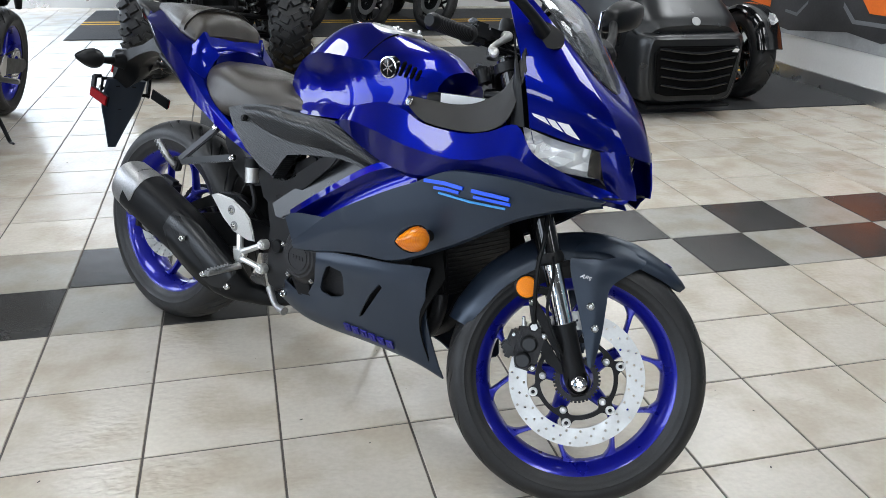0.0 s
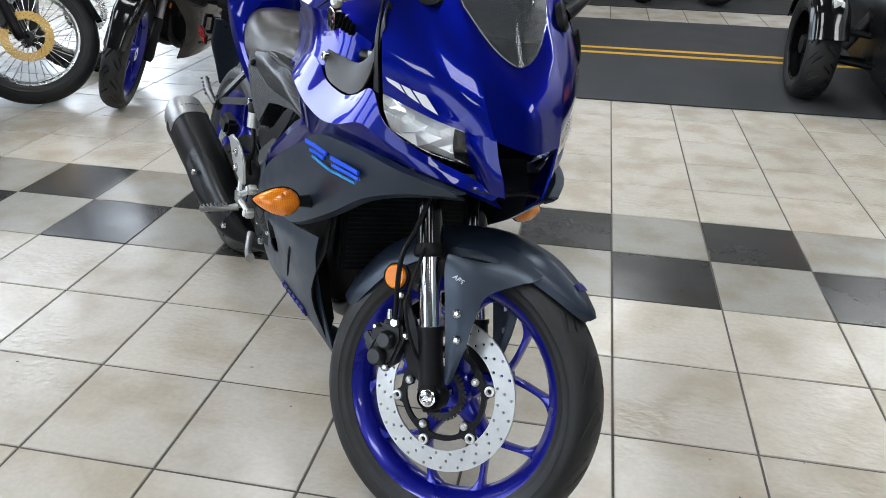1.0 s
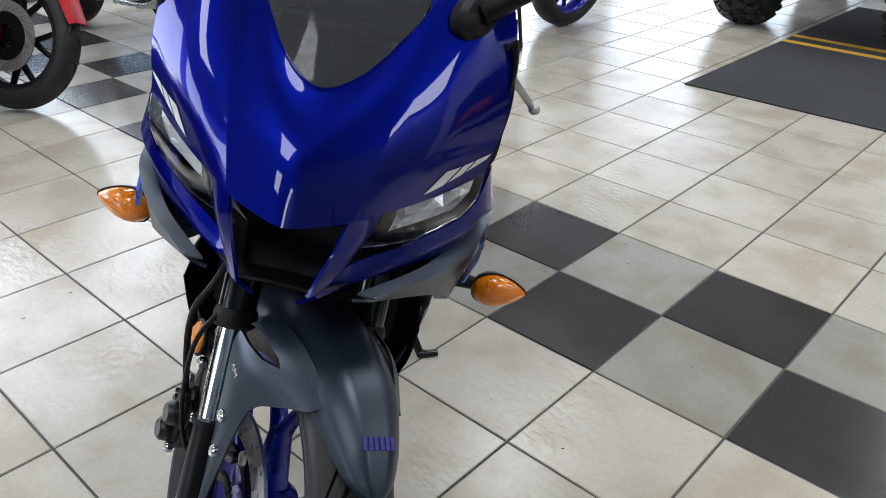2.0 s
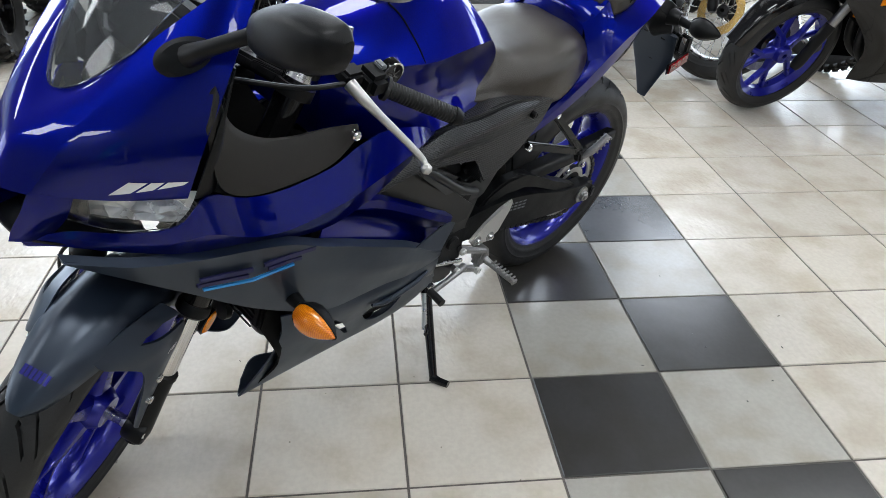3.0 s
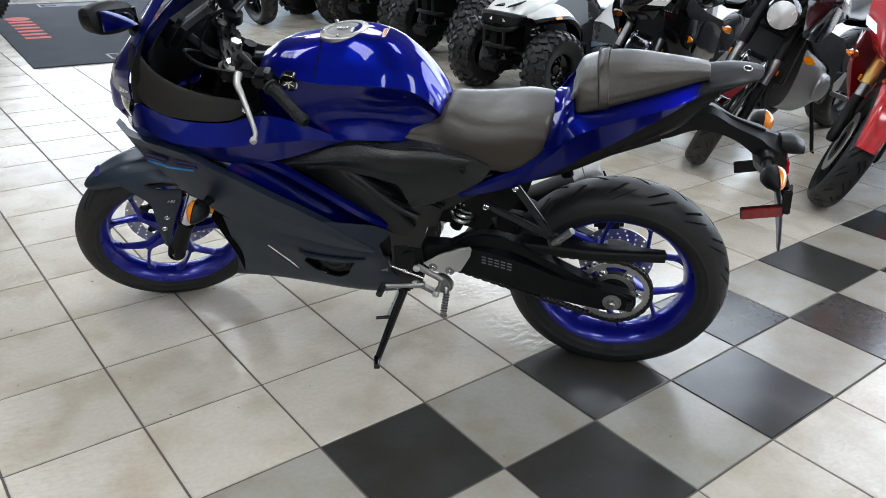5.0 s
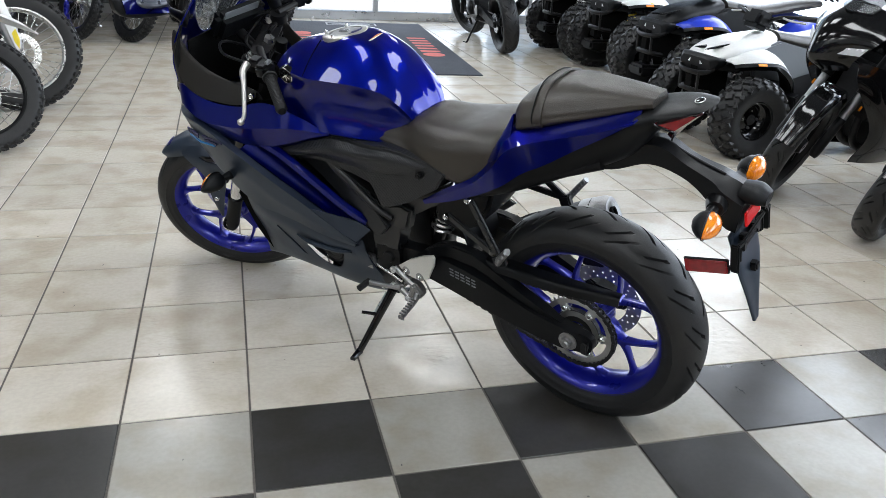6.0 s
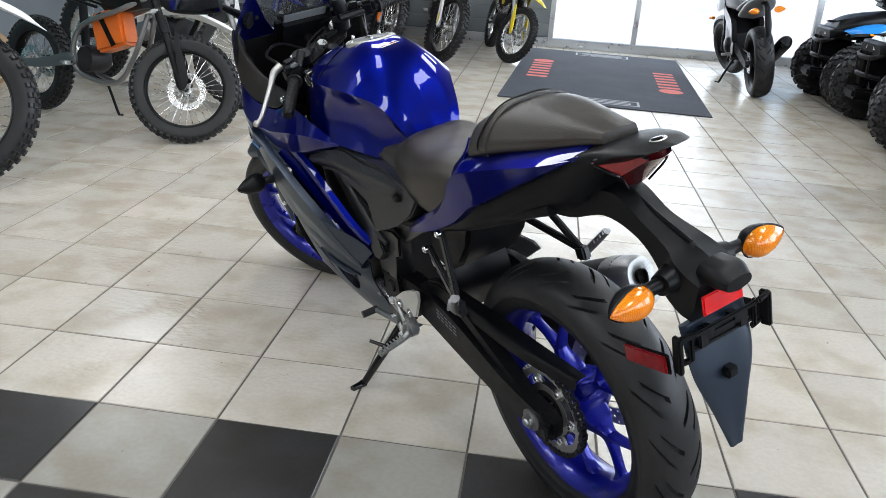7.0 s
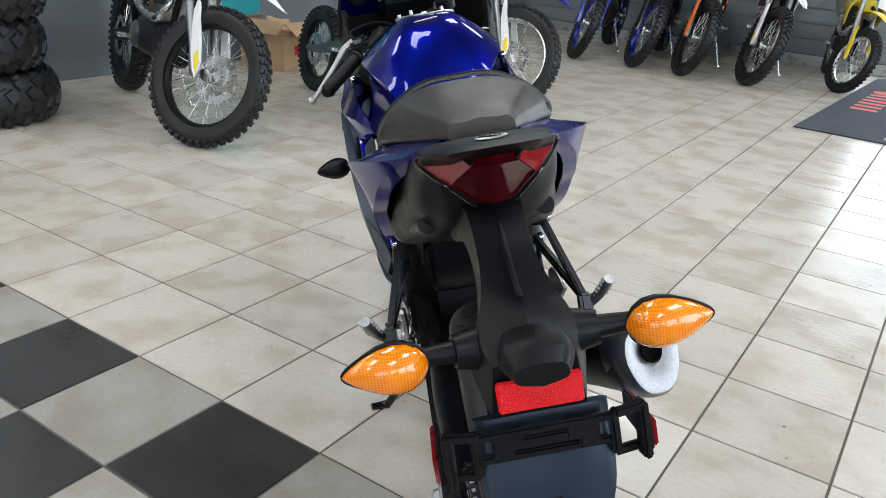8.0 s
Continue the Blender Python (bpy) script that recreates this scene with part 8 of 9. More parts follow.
    P("fuel_tank", body([[(1.12, 0, 0.97), (1.12, 0.06, 0.96), (1.12, 0.09, 0.90), (1.12, 0.05, 0.84), (1.12, 0, 0.84)], [(0.95, 0, 0.985), (0.95, 0.08, 0.97), (0.95, 0.12, 0.89), (0.95, 0.07, 0.80), (0.95, 0, 0.80)], [(0.76, 0, 0.95), (0.76, 0.06, 0.945), (0.76, 0.10, 0.88), (0.76, 0.06, 0.80), (0.76, 0, 0.80)]], 14, 14), plastic if not slim else "black", "slim fuel tank")
    P("seat", body([[(0.98, 0, 1.00), (0.98, 0.05, 0.995), (0.98, 0.07, 0.965), (0.98, 0, 0.95)], [(0.70, 0, 0.965), (0.70, 0.07, 0.955), (0.70, 0.09, 0.90), (0.70, 0, 0.88)], [(0.35, 0, 0.965), (0.35, 0.075, 0.955), (0.35, 0.09, 0.90), (0.35, 0, 0.88)], [(0.02, 0, 0.985), (0.02, 0.055, 0.978), (0.02, 0.065, 0.94), (0.02, 0, 0.93)]], 20, 14), seat, "long flat seat", False, 60)
    P("rear_mudguard", skin([[(0.30, -0.085, 0.88), (0.30, 0, 0.91), (0.30, 0.085, 0.88)], [(0.0, -0.085, 0.915), (0.0, 0, 0.945), (0.0, 0.085, 0.915)], [(-0.20, -0.075, 0.945), (-0.20, 0, 0.97), (-0.20, 0.075, 0.945)], [(-0.34, -0.05, 0.955), (-0.35, 0, 0.965), (-0.34, 0.05, 0.955)]], 16, 10, 0.003, hint=(0, 0, 1)), plastic, "rear mudguard")
    if slim:
        P("battery_box", block((0.80, 0, 0.66), (0.30, 0.14, 0.26), (0, -18, 0), 0.02), shell or "black", "orange and black battery box")
        for sgn in (-1, 1):
            P("box_strap", plate([(0.70, 0.75), (0.74, 0.77), (0.90, 0.57), (0.86, 0.55)], sgn * 0.0715, sgn * 0.080, 0.004), "black_metal")
        P("motor", lathe([(0.0, -0.085), (0.08, -0.085), (0.095, -0.06), (0.095, 0.06), (0.08, 0.085), (0.0, 0.085)], 28, (0.60, 0, 0.44), closed=False), "dark_metal", "round motor housing")
    else:
        P("crankcase", body([[(0.50, 0, 0.52), (0.50, 0.09, 0.50), (0.50, 0.10, 0.36), (0.50, 0, 0.32)], [(0.70, 0, 0.56), (0.70, 0.12, 0.53), (0.70, 0.13, 0.36), (0.70, 0, 0.30)], [(0.92, 0, 0.54), (0.92, 0.10, 0.50), (0.92, 0.10, 0.36), (0.92, 0, 0.32)]], 14, 14), "dark_metal", "engine case")
        P("cylinder", block((0.84, 0, 0.66), (0.16, 0.17, 0.24), (0, 12, 0), 0.02), "cast", "engine cylinder")
        P("clutch_cover", lathe([(0.0, -0.155), (0.055, -0.155), (0.075, -0.14), (0.08, -0.10), (0.0, -0.10)], 28, (0.66, 0, 0.43), closed=False), "cast", "round clutch cover")
        P("exhaust_pipe", tube([(0.94, -0.04, 0.72), (1.06, -0.07, 0.66), (0.98, -0.12, 0.56), (0.70, -0.135, 0.60), (0.45, -0.13, 0.72)], 0.024, 12, 40), "steel", "exhaust header")
        P("silencer", tube([(0.46, -0.135, 0.72), (0.40, -0.14, 0.74), (0.05, -0.15, 0.83), (0.0, -0.15, 0.84)], [0.028, 0.052, 0.052, 0.036], 18, 16), "cast", "exhaust silencer")
        for sgn in (-1, 1):
            P("radiator", block((1.06, sgn * 0.10, 0.76), (0.03, 0.11, 0.24), (0, 12, 0), 0.006), "dark_metal")
    P("shock", rod((0.52, 0, 0.45), (0.47, 0, 0.80), 0.030, seg=14), "gold" if not slim else "black_metal", "rear shock")
    P("chain", tube([(0.50, 0.078, 0.455), (0.25, 0.078, 0.40), (-0.05, 0.078, 0.385), (-0.095, 0.078, 0.335), (-0.05, 0.078, 0.285), (0.25, 0.078, 0.33), (0.50, 0.078, 0.39)], 0.006, 6, 50), "dark_metal")
    P("sprocket", lathe([(0.05, 0.074), (0.10, 0.074), (0.10, 0.082), (0.05, 0.082)], 40, (0, 0, RB)), "steel")
    if stand:
        P("side_stand", tube([(0.56, 0.10, 0.36), (0.57, 0.17, 0.20), (0.585, 0.235, 0.040), (0.61, 0.25, 0.036)], [0.011, 0.010, 0.010, 0.012], 10, 16), "black_metal" if slim else "steel", "side stand, folded out")
    return ob


def _p(ob, name, bm, mt, lab="", st=None, smooth=38):
    o = part(name, bm, M[mt], ob, lab, smooth)
    if st is not None:
        o.matrix_basis = st
    return o


def _s(parent, name, bm, mt, lab="", smooth=38):
    return part(name, bm, M[mt], parent, lab, smooth)


def street_bike(front, heading, paint, label, style="naked", rim="black_metal", fork="black_metal", steer=28, lean=10, spoked=False, guard=None, disc="disc", spokes=5, group="street motorcycles on show", engine="dark_metal"):
    """A road motorcycle; style: naked, sport (with side fairings) or cruiser."""
    WB, RF, RB = 1.40, 0.300, 0.315
    ob = thing("street_motorcycle", stand_at(front, heading, WB, lean), label, "motorcycle", group)
    ST = steering(WB, 0.10, 26, steer)
    P = lambda name, bm, mt, lab="", st=False, smooth=38: _p(ob, name, bm, mt, lab, ST if st else None, smooth)
    guard = guard or paint
    if spoked:
        spoked_wheel("front_wheel", ob, ST @ Matrix.Translation((WB, 0, 0.34)), 0.34, 0.10, 0.245, rim, "dark_metal", disc, "street", 36)
        spoked_wheel("rear_wheel", ob, Matrix.Translation((0, 0, 0.325)), 0.325, 0.14, 0.222, rim, "dark_metal", disc, "street", 36)
        RF = 0.34
    else:
        alloy_wheel("front_wheel", ob, ST @ Matrix.Translation((WB, 0, RF)), RF, 0.116, rim, disc, spokes)
        alloy_wheel("rear_wheel", ob, Matrix.Translation((0, 0, RB)), RB, 0.165, rim, disc, spokes)
    a = Vector((-math.sin(radians(26)), 0, math.cos(radians(26))))
    f0 = Vector((WB - 0.03, 0, RF))
    for sgn in (-1, 1):
        f = f0 + Vector((0, sgn * 0.10, 0))
        upside = fork == "gold"
        leg = P("fork_leg", tube([f - a * 0.03, f, f + a * 0.12, f + a * 0.20], [0.018, 0.027, 0.025, 0.025], 16, 10), "black_metal", "fork leg", True)
        _s(leg, "tube", rod(f + a * 0.19, f + a * 0.34, 0.021, seg=16), "cast")
        _s(leg, "upper_tube", rod(f + a * (0.26 if upside else 0.34), f + a * 0.72, 0.029, seg=18), fork, "fork tube")
        P("caliper", block((WB - 0.10, sgn * 0.085, RF + 0.075), (0.06, 0.035, 0.09), (0, 25, 0), 0.010), "dark_metal", "", True)
        P("reflector", lathe([(0.0, sgn * 0.138), (0.013, sgn * 0.138), (0.015, sgn * 0.130), (0.0, sgn * 0.130)], 20, (WB - 0.19, 0, RF + 0.24), closed=False), "amber_flat", "amber side reflector", True)
    rows = []
    for an, r, hw in ((20, 0.034, 0.045), (55, 0.036, 0.062), (90, 0.036, 0.066), (125, 0.034, 0.062), (150, 0.032, 0.052)):
        ca, sa = math.cos(radians(an)), math.sin(radians(an))
        rows.append([(WB + (RF + r - (0.03 if abs(k) == 1 else 0)) * ca, hw * k, RF + (RF + r - (0.03 if abs(k) == 1 else 0)) * sa) for k in (-1, -0.7, 0, 0.7, 1)])
    P("front_mudguard", skin(rows, 26, 14, 0.003, hint=(0, 0, 1)), guard, "front mudguard", True)
    for d in (0.46, 0.68):
        P("fork_clamp", block(f0 + a * d + Vector((-0.02, 0, 0)), (0.07, 0.26, 0.03), (0, -26, 0), 0.008), "black_metal", "", True)
    hb = f0 + a * 0.74
    for sgn in (-1, 1):
        P("handlebar", tube([hb + Vector((-0.03, sgn * 0.05, 0)), hb + Vector((-0.05, sgn * 0.18, 0.05)), hb + Vector((-0.14, sgn * 0.36, 0.05))], 0.011, 10), "black_metal", "", True)
        P("grip", rod(hb + Vector((-0.10, sgn * 0.26, 0.05)), hb + Vector((-0.145, sgn * 0.37, 0.05)), 0.017), "rubber", "", True)
        P("lever", tube([hb + Vector((-0.03, sgn * 0.20, 0.05)), hb + Vector((-0.02, sgn * 0.28, 0.04)), hb + Vector((-0.07, sgn * 0.36, 0.03))], 0.006, 8), "silver", "", True)
        P("mirror", body([[(hb.x - 0.02, sgn * 0.27, hb.z + 0.17), (hb.x - 0.02, sgn * 0.27 + 0.02, hb.z + 0.15), (hb.x - 0.02, sgn * 0.27, hb.z + 0.13)], [(hb.x - 0.05, sgn * 0.27, hb.z + 0.19), (hb.x - 0.05, sgn * 0.27 + 0.07, hb.z + 0.16), (hb.x - 0.05, sgn * 0.27, hb.z + 0.12)]], 4, 8, both=False), "black", "", True)
    if style == "sport":
        P("nose_fairing", skin([[(1.20, -0.20, 0.98), (1.30, 0, 1.02), (1.20, 0.20, 0.98)], [(1.32, -0.20, 0.88), (1.45, 0, 0.90), (1.32, 0.20, 0.88)], [(1.36, -0.14, 0.78), (1.50, 0, 0.75), (1.36, 0.14, 0.78)], [(1.34, -0.10, 0.71), (1.42, 0, 0.69), (1.34, 0.10, 0.71)]], 16, 20, 0.004, hint=(1, 0, 0.4)), paint, "pointed nose fairing")
        for sgn in (-1, 1):
            P("headlamp", skin([[(1.452, sgn * 0.05, 0.815), (1.36, sgn * 0.185, 0.845)], [(1.465, sgn * 0.045, 0.785), (1.375, sgn * 0.165, 0.805)]], 4, 6, 0.006, hint=(1, 0, 0)), "reflector", "slim headlamp")
            P("side_fairing", skin([[(1.36, sgn * 0.16, 0.78), (1.15, sgn * 0.24, 0.74), (0.90, sgn * 0.23, 0.70), (0.68, sgn * 0.19, 0.62)], [(1.32, sgn * 0.18, 0.66), (1.12, sgn * 0.245, 0.55), (0.90, sgn * 0.23, 0.52), (0.66, sgn * 0.19, 0.48)], [(1.12, sgn * 0.18, 0.42), (1.02, sgn * 0.20, 0.36), (0.85, sgn * 0.19, 0.32), (0.62, sgn * 0.15, 0.34)], [(1.10, sgn * 0.12, 0.22), (0.98, sgn * 0.13, 0.21), (0.80, sgn * 0.12, 0.21), (0.58, sgn * 0.11, 0.25)]], 22, 26, 0.004, hint=(0, sgn, 0)), paint, "side fairing")
        P("windscreen", skin([[(1.32, -0.09, 0.98), (1.38, 0, 0.98), (1.32, 0.09, 0.98)], [(1.16, -0.11, 1.12), (1.20, 0, 1.14), (1.16, 0.11, 1.12)]], 8, 12, 0.003, hint=(1, 0, 1)), "screen", "smoked screen")
    else:
        hl = P("headlamp", lathe([(0.0, 0.055), (0.065, 0.050), (0.085, 0.02), (0.08, -0.05), (0.0, -0.07)], 32, tuple(f0 + a * 0.58 + Vector((0.12, 0, 0))), axis="x", closed=False), "black_gloss" if style == "naked" else "cast", "round headlamp", True)
        _s(hl, "lens", lathe([(0.0, 0.068), (0.050, 0.060), (0.070, 0.050), (0.0, 0.048)], 28, tuple(f0 + a * 0.58 + Vector((0.12, 0, 0))), axis="x", closed=False), "reflector", "bright lens")
        for sgn in (-1, 1):
            P("tank_wing", skin([[(1.16, sgn * 0.12, 0.90), (1.0, sgn * 0.19, 0.88), (0.84, sgn * 0.17, 0.84)], [(1.22, sgn * 0.19, 0.74), (1.05, sgn * 0.20, 0.70), (0.86, sgn * 0.17, 0.74)]], 8, 12, 0.004, hint=(0, sgn, 0)), paint, "painted tank wing")
    P("fuel_tank", body([[(1.05, 0, 0.94), (1.05, 0.07, 0.93), (1.05, 0.11, 0.86), (1.05, 0.10, 0.76), (1.05, 0, 0.76)], [(0.86, 0, 1.0), (0.86, 0.10, 0.985), (0.86, 0.16, 0.90), (0.86, 0.14, 0.75), (0.86, 0, 0.75)], [(0.66, 0, 0.95), (0.66, 0.08, 0.94), (0.66, 0.125, 0.87), (0.66, 0.12, 0.75), (0.66, 0, 0.75)], [(0.52, 0, 0.81), (0.52, 0.05, 0.805), (0.52, 0.075, 0.78), (0.52, 0.08, 0.74), (0.52, 0, 0.74)]], 26, 22), paint, "painted fuel tank")
    P("seat", body([[(0.56, 0, 0.80), (0.56, 0.07, 0.79), (0.56, 0.10, 0.76), (0.56, 0, 0.74)], [(0.40, 0, 0.80), (0.40, 0.09, 0.79), (0.40, 0.13, 0.75), (0.40, 0, 0.72)], [(0.20, 0, 0.86), (0.20, 0.09, 0.85), (0.20, 0.12, 0.81), (0.20, 0, 0.78)], [(-0.12, 0, 0.92), (-0.12, 0.06, 0.91), (-0.12, 0.08, 0.89), (-0.12, 0, 0.87)]], 20, 14), "seat", "black dual seat", False, 60)
    P("tail", body([[(0.30, 0, 0.76), (0.30, 0.11, 0.75), (0.30, 0.13, 0.70), (0.30, 0, 0.67)], [(0.0, 0, 0.86), (0.0, 0.11, 0.85), (0.0, 0.12, 0.80), (0.0, 0, 0.77)], [(-0.24, 0, 0.92), (-0.24, 0.05, 0.915), (-0.24, 0.05, 0.89), (-0.24, 0, 0.88)]], 14, 12), paint if style != "cruiser" else "black", "tail section")
    P("tail_lamp", block((-0.24, 0, 0.895), (0.03, 0.09, 0.035), bevel=0.008), "red_lens", "red tail lamp")
    P("plate_hanger", tube([(-0.14, 0, 0.85), (-0.28, 0, 0.80), (-0.34, 0, 0.68), (-0.37, 0, 0.58)], [0.03, 0.025, 0.03, 0.02], 10, 20), "black", "black plate hanger")
    for sgn in (-1, 1):
        P("rear_indicator", moved(half_drop(1.8), Matrix.Translation((-0.27, sgn * 0.06, 0.79)) @ Matrix.Rotation(radians(90 * sgn), 4, "Z")), "amber", "amber indicator")
        P("front_indicator", moved(half_drop(1.8), Matrix.Translation((1.16, sgn * 0.21, 0.63)) @ Matrix.Rotation(radians(90 * sgn), 4, "Z") @ Matrix.Scale(0.7, 4)), "amber", "amber indicator")
        P("frame_spar", plate([(1.08, 0.84), (1.12, 0.76), (0.80, 0.56), (0.64, 0.50), (0.60, 0.30), (0.53, 0.30), (0.53, 0.55), (0.60, 0.66), (0.85, 0.72)], sgn * 0.10, sgn * 0.150, 0.008, smooth=2), "black_metal", "frame spar")
        P("swingarm", plate([(0.56, 0.44), (0.35, 0.43), (0.05, 0.35), (-0.06, 0.34), (-0.06, 0.28), (0.10, 0.285), (0.35, 0.33), (0.56, 0.36)], sgn * 0.092, sgn * 0.125, 0.008, smooth=2), "black_metal", "swingarm")
        P("foot_peg", block((0.50, sgn * 0.20, 0.34), (0.03, 0.10, 0.025), bevel=0.004), "cast")
        P("heel_guard", plate([(0.53, 0.40), (0.44, 0.46), (0.40, 0.45), (0.43, 0.35), (0.50, 0.34)], sgn * 0.155, sgn * 0.162, 0.003), "silver")
    P("engine", body([[(0.58, 0, 0.52), (0.58, 0.12, 0.50), (0.58, 0.13, 0.32), (0.58, 0.08, 0.26), (0.58, 0, 0.25)], [(0.78, 0, 0.60), (0.78, 0.14, 0.56), (0.78, 0.16, 0.36), (0.78, 0.10, 0.25), (0.78, 0, 0.24)], [(0.98, 0, 0.70), (0.98, 0.12, 0.66), (0.98, 0.13, 0.42), (0.98, 0.09, 0.30), (0.98, 0, 0.28)]], 16, 18), engine, "engine block")
    for sgn in (-1, 1):
        P("engine_cover", lathe([(0.0, sgn * 0.19), (0.05, sgn * 0.19), (0.075, sgn * 0.175), (0.085, sgn * 0.14), (0.0, sgn * 0.14)], 30, (0.70, 0, 0.40), closed=False), engine if engine != "dark_metal" else "black_metal", "round engine cover")
        P("header", tube([(0.98, sgn * 0.05, 0.55), (1.06, sgn * 0.05, 0.48), (1.05, sgn * 0.05, 0.32), (0.92, sgn * 0.04, 0.24), (0.60, -0.05, 0.22)], 0.020, 12, 30), "steel" if style == "cruiser" else "dark_metal", "exhaust header")
    P("radiator", block((1.08, 0, 0.58), (0.03, 0.28, 0.26), (0, -14, 0), 0.006), "dark_metal", "radiator")
    P("silencer", tube([(0.52, -0.10, 0.22), (0.44, -0.16, 0.25), (0.36, -0.19, 0.30), (0.02, -0.22, 0.46), (-0.02, -0.22, 0.475)], [0.022, 0.03, 0.058, 0.062, 0.045], 18, 24), "cast" if style == "cruiser" else "black", "exhaust silencer")
    P("chain", tube([(0.54, 0.085, 0.42), (0.25, 0.085, 0.40), (-0.05, 0.085, 0.39), (-0.10, 0.085, 0.315), (-0.04, 0.085, 0.24), (0.25, 0.085, 0.30), (0.54, 0.085, 0.36)], 0.006, 6, 50), "dark_metal")
    P("sprocket", lathe([(0.05, 0.081), (0.095, 0.081), (0.095, 0.089), (0.05, 0.089)], 40, (0, 0, RB)), "steel")
    P("side_stand", tube([(0.60, 0.11, 0.28), (0.64, 0.20, 0.13), (0.66, 0.245, 0.050), (0.70, 0.275, 0.052)], [0.012, 0.011, 0.011, 0.006], 10, 16), "black_metal", "side stand, folded out")
    return ob


def atv(centre, heading, paint, label, scale=1.0, accent="black", hood=None, spring="steel"):
    """A quad: four fat block tyres standing out beside a narrow body, black nose, painted hood and fenders. The place is under the front axle."""
    ob = thing("quad_bike", pose(centre[0], centre[1], 0, 0, 0, heading) @ Matrix.Scale(scale, 4), label, "quad bike", "quad bikes on show")
    P = lambda name, bm, mt, lab="", smooth=38: _p(ob, name, bm, mt, lab, None, smooth)
    R, Wd, TR, WB = 0.262, 0.215, 0.385, 1.12
    hood = hood or paint

    def short(bm, lift=0.05):
        """Draws the nose back over the axle and up."""
        for v in bm.verts:
            if v.co.x > 0:
                v.co.z += lift * v.co.x / 0.4
                v.co.x *= 0.55
        return bm

    for x in (0, -WB):
        for sgn in (-1, 1):
            hubob = shared(("qhub",), "wheel", lambda: lathe([(0.0, 0.030), (0.035, 0.030), (0.040, 0.012), (0.080, 0.004), (0.100, 0.030), (0.112, 0.036), (0.118, 0.078), (0.128, 0.080), (0.132, 0.070), (0.132, -0.07), (0.118, -0.07), (0.110, -0.03), (0.0, -0.03)], 40, closed=False), M["black_gloss"], ob, Matrix.Translation((x, sgn * TR, R)) @ (Matrix() if sgn > 0 else Matrix.Rotation(math.pi, 4, "Z")), "fat wheel with a black steel rim")
            shared(("qtyre",), "tyre", lambda: tyre_bm(R, Wd, 0.132, 96, "atv"), M["rubber"], hubob, None, "block-tread tyre")
            for k in range(4):
                shared(("qnut", k), "wheel_nut", lambda k=k: moved(bolt_mesh(0.009, 0.012), Matrix.Translation((0.058 * math.cos(k * math.pi / 2), 0.012, 0.058 * math.sin(k * math.pi / 2)))), M["steel"], hubob)
    for sgn in (-1, 1):
        for dz in (0.0, 0.10):
            P("wishbone", tube([(-0.10, sgn * 0.10, 0.25 + dz), (0.02, sgn * 0.28, 0.215 + dz), (0.12, sgn * 0.10, 0.25 + dz)], 0.013, 8), "black_metal", "suspension arm")
        P("hub_carrier", plate([(-0.05, 0.18), (0.05, 0.16), (0.09, 0.22), (0.06, 0.34), (0.0, 0.37), (-0.06, 0.30)], sgn * 0.275, sgn * 0.305, 0.008, smooth=2), accent if accent == "yellow" else "grey_plastic", "yellow hub guard" if accent == "yellow" else "grey hub guard")
        sp0, sp1 = np.array([0.03, sgn * 0.22, 0.27]), np.array([-0.03, sgn * 0.15, 0.60])
        P("shock", rod(sp0, sp1, 0.016, seg=12), "black_metal")
        hel = [sp0 + (sp1 - sp0) * (0.12 + 0.7 * k / 44) + 0.030 * np.array([math.cos(k * 0.8), math.sin(k * 0.8), 0.0]) for k in range(45)]
        P("shock_spring", tube(hel, 0.007, 6, 130), spring, "coil spring")
        inner = [(0.16, sgn * 0.17, 0.600), (0.08, sgn * 0.19, 0.635), (-0.06, sgn * 0.20, 0.680), (-0.22, sgn * 0.19, 0.680), (-0.36, sgn * 0.18, 0.570), (-0.43, sgn * 0.17, 0.40)]
        outer = [(0.08, sgn * 0.24, 0.595), (0.02, sgn * 0.29, 0.612), (-0.08, sgn * 0.335, 0.622), (-0.22, sgn * 0.345, 0.610), (-0.35, sgn * 0.33, 0.515), (-0.42, sgn * 0.29, 0.37)]
        lip = [(x, y + sgn * 0.016, z - 0.020) for x, y, z in outer]
        P("front_fender", skin([inner, [(p[0] * 0.5 + q[0] * 0.5, p[1] * 0.5 + q[1] * 0.5, p[2] * 0.5 + q[2] * 0.5 + 0.015) for p, q in zip(inner, outer)], outer], 12, 30, 0.005, hint=(0, 0, 1)), paint, "moulded front fender")
        P("fender_lip", skin([outer, lip], 5, 30, 0.005, hint=(0, sgn, 0.3)), "black", "black fender edge")
        # the shade under the fender is put into this liner's near-black colour
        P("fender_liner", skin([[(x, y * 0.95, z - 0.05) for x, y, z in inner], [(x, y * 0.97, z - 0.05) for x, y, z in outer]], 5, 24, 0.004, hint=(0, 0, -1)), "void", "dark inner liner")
        if accent == "yellow":
            P("fender_patch", skin([[(p[0], p[1], p[2] + 0.006) for p in (inner[2], inner[3])], [(x, y, z + 0.006) for x, y, z in (outer[2], outer[3])]], 5, 5, 0.003, hint=(0, 0, 1)), "yellow", "yellow fender patch")
        ri = [(-0.74, sgn * 0.15, 0.52), (-0.92, sgn * 0.19, 0.665), (-1.15, sgn * 0.20, 0.70), (-1.36, sgn * 0.19, 0.66)]
        ro = [(-0.76, sgn * 0.33, 0.48), (-0.92, sgn * 0.375, 0.605), (-1.15, sgn * 0.39, 0.635), (-1.36, sgn * 0.36, 0.60)]
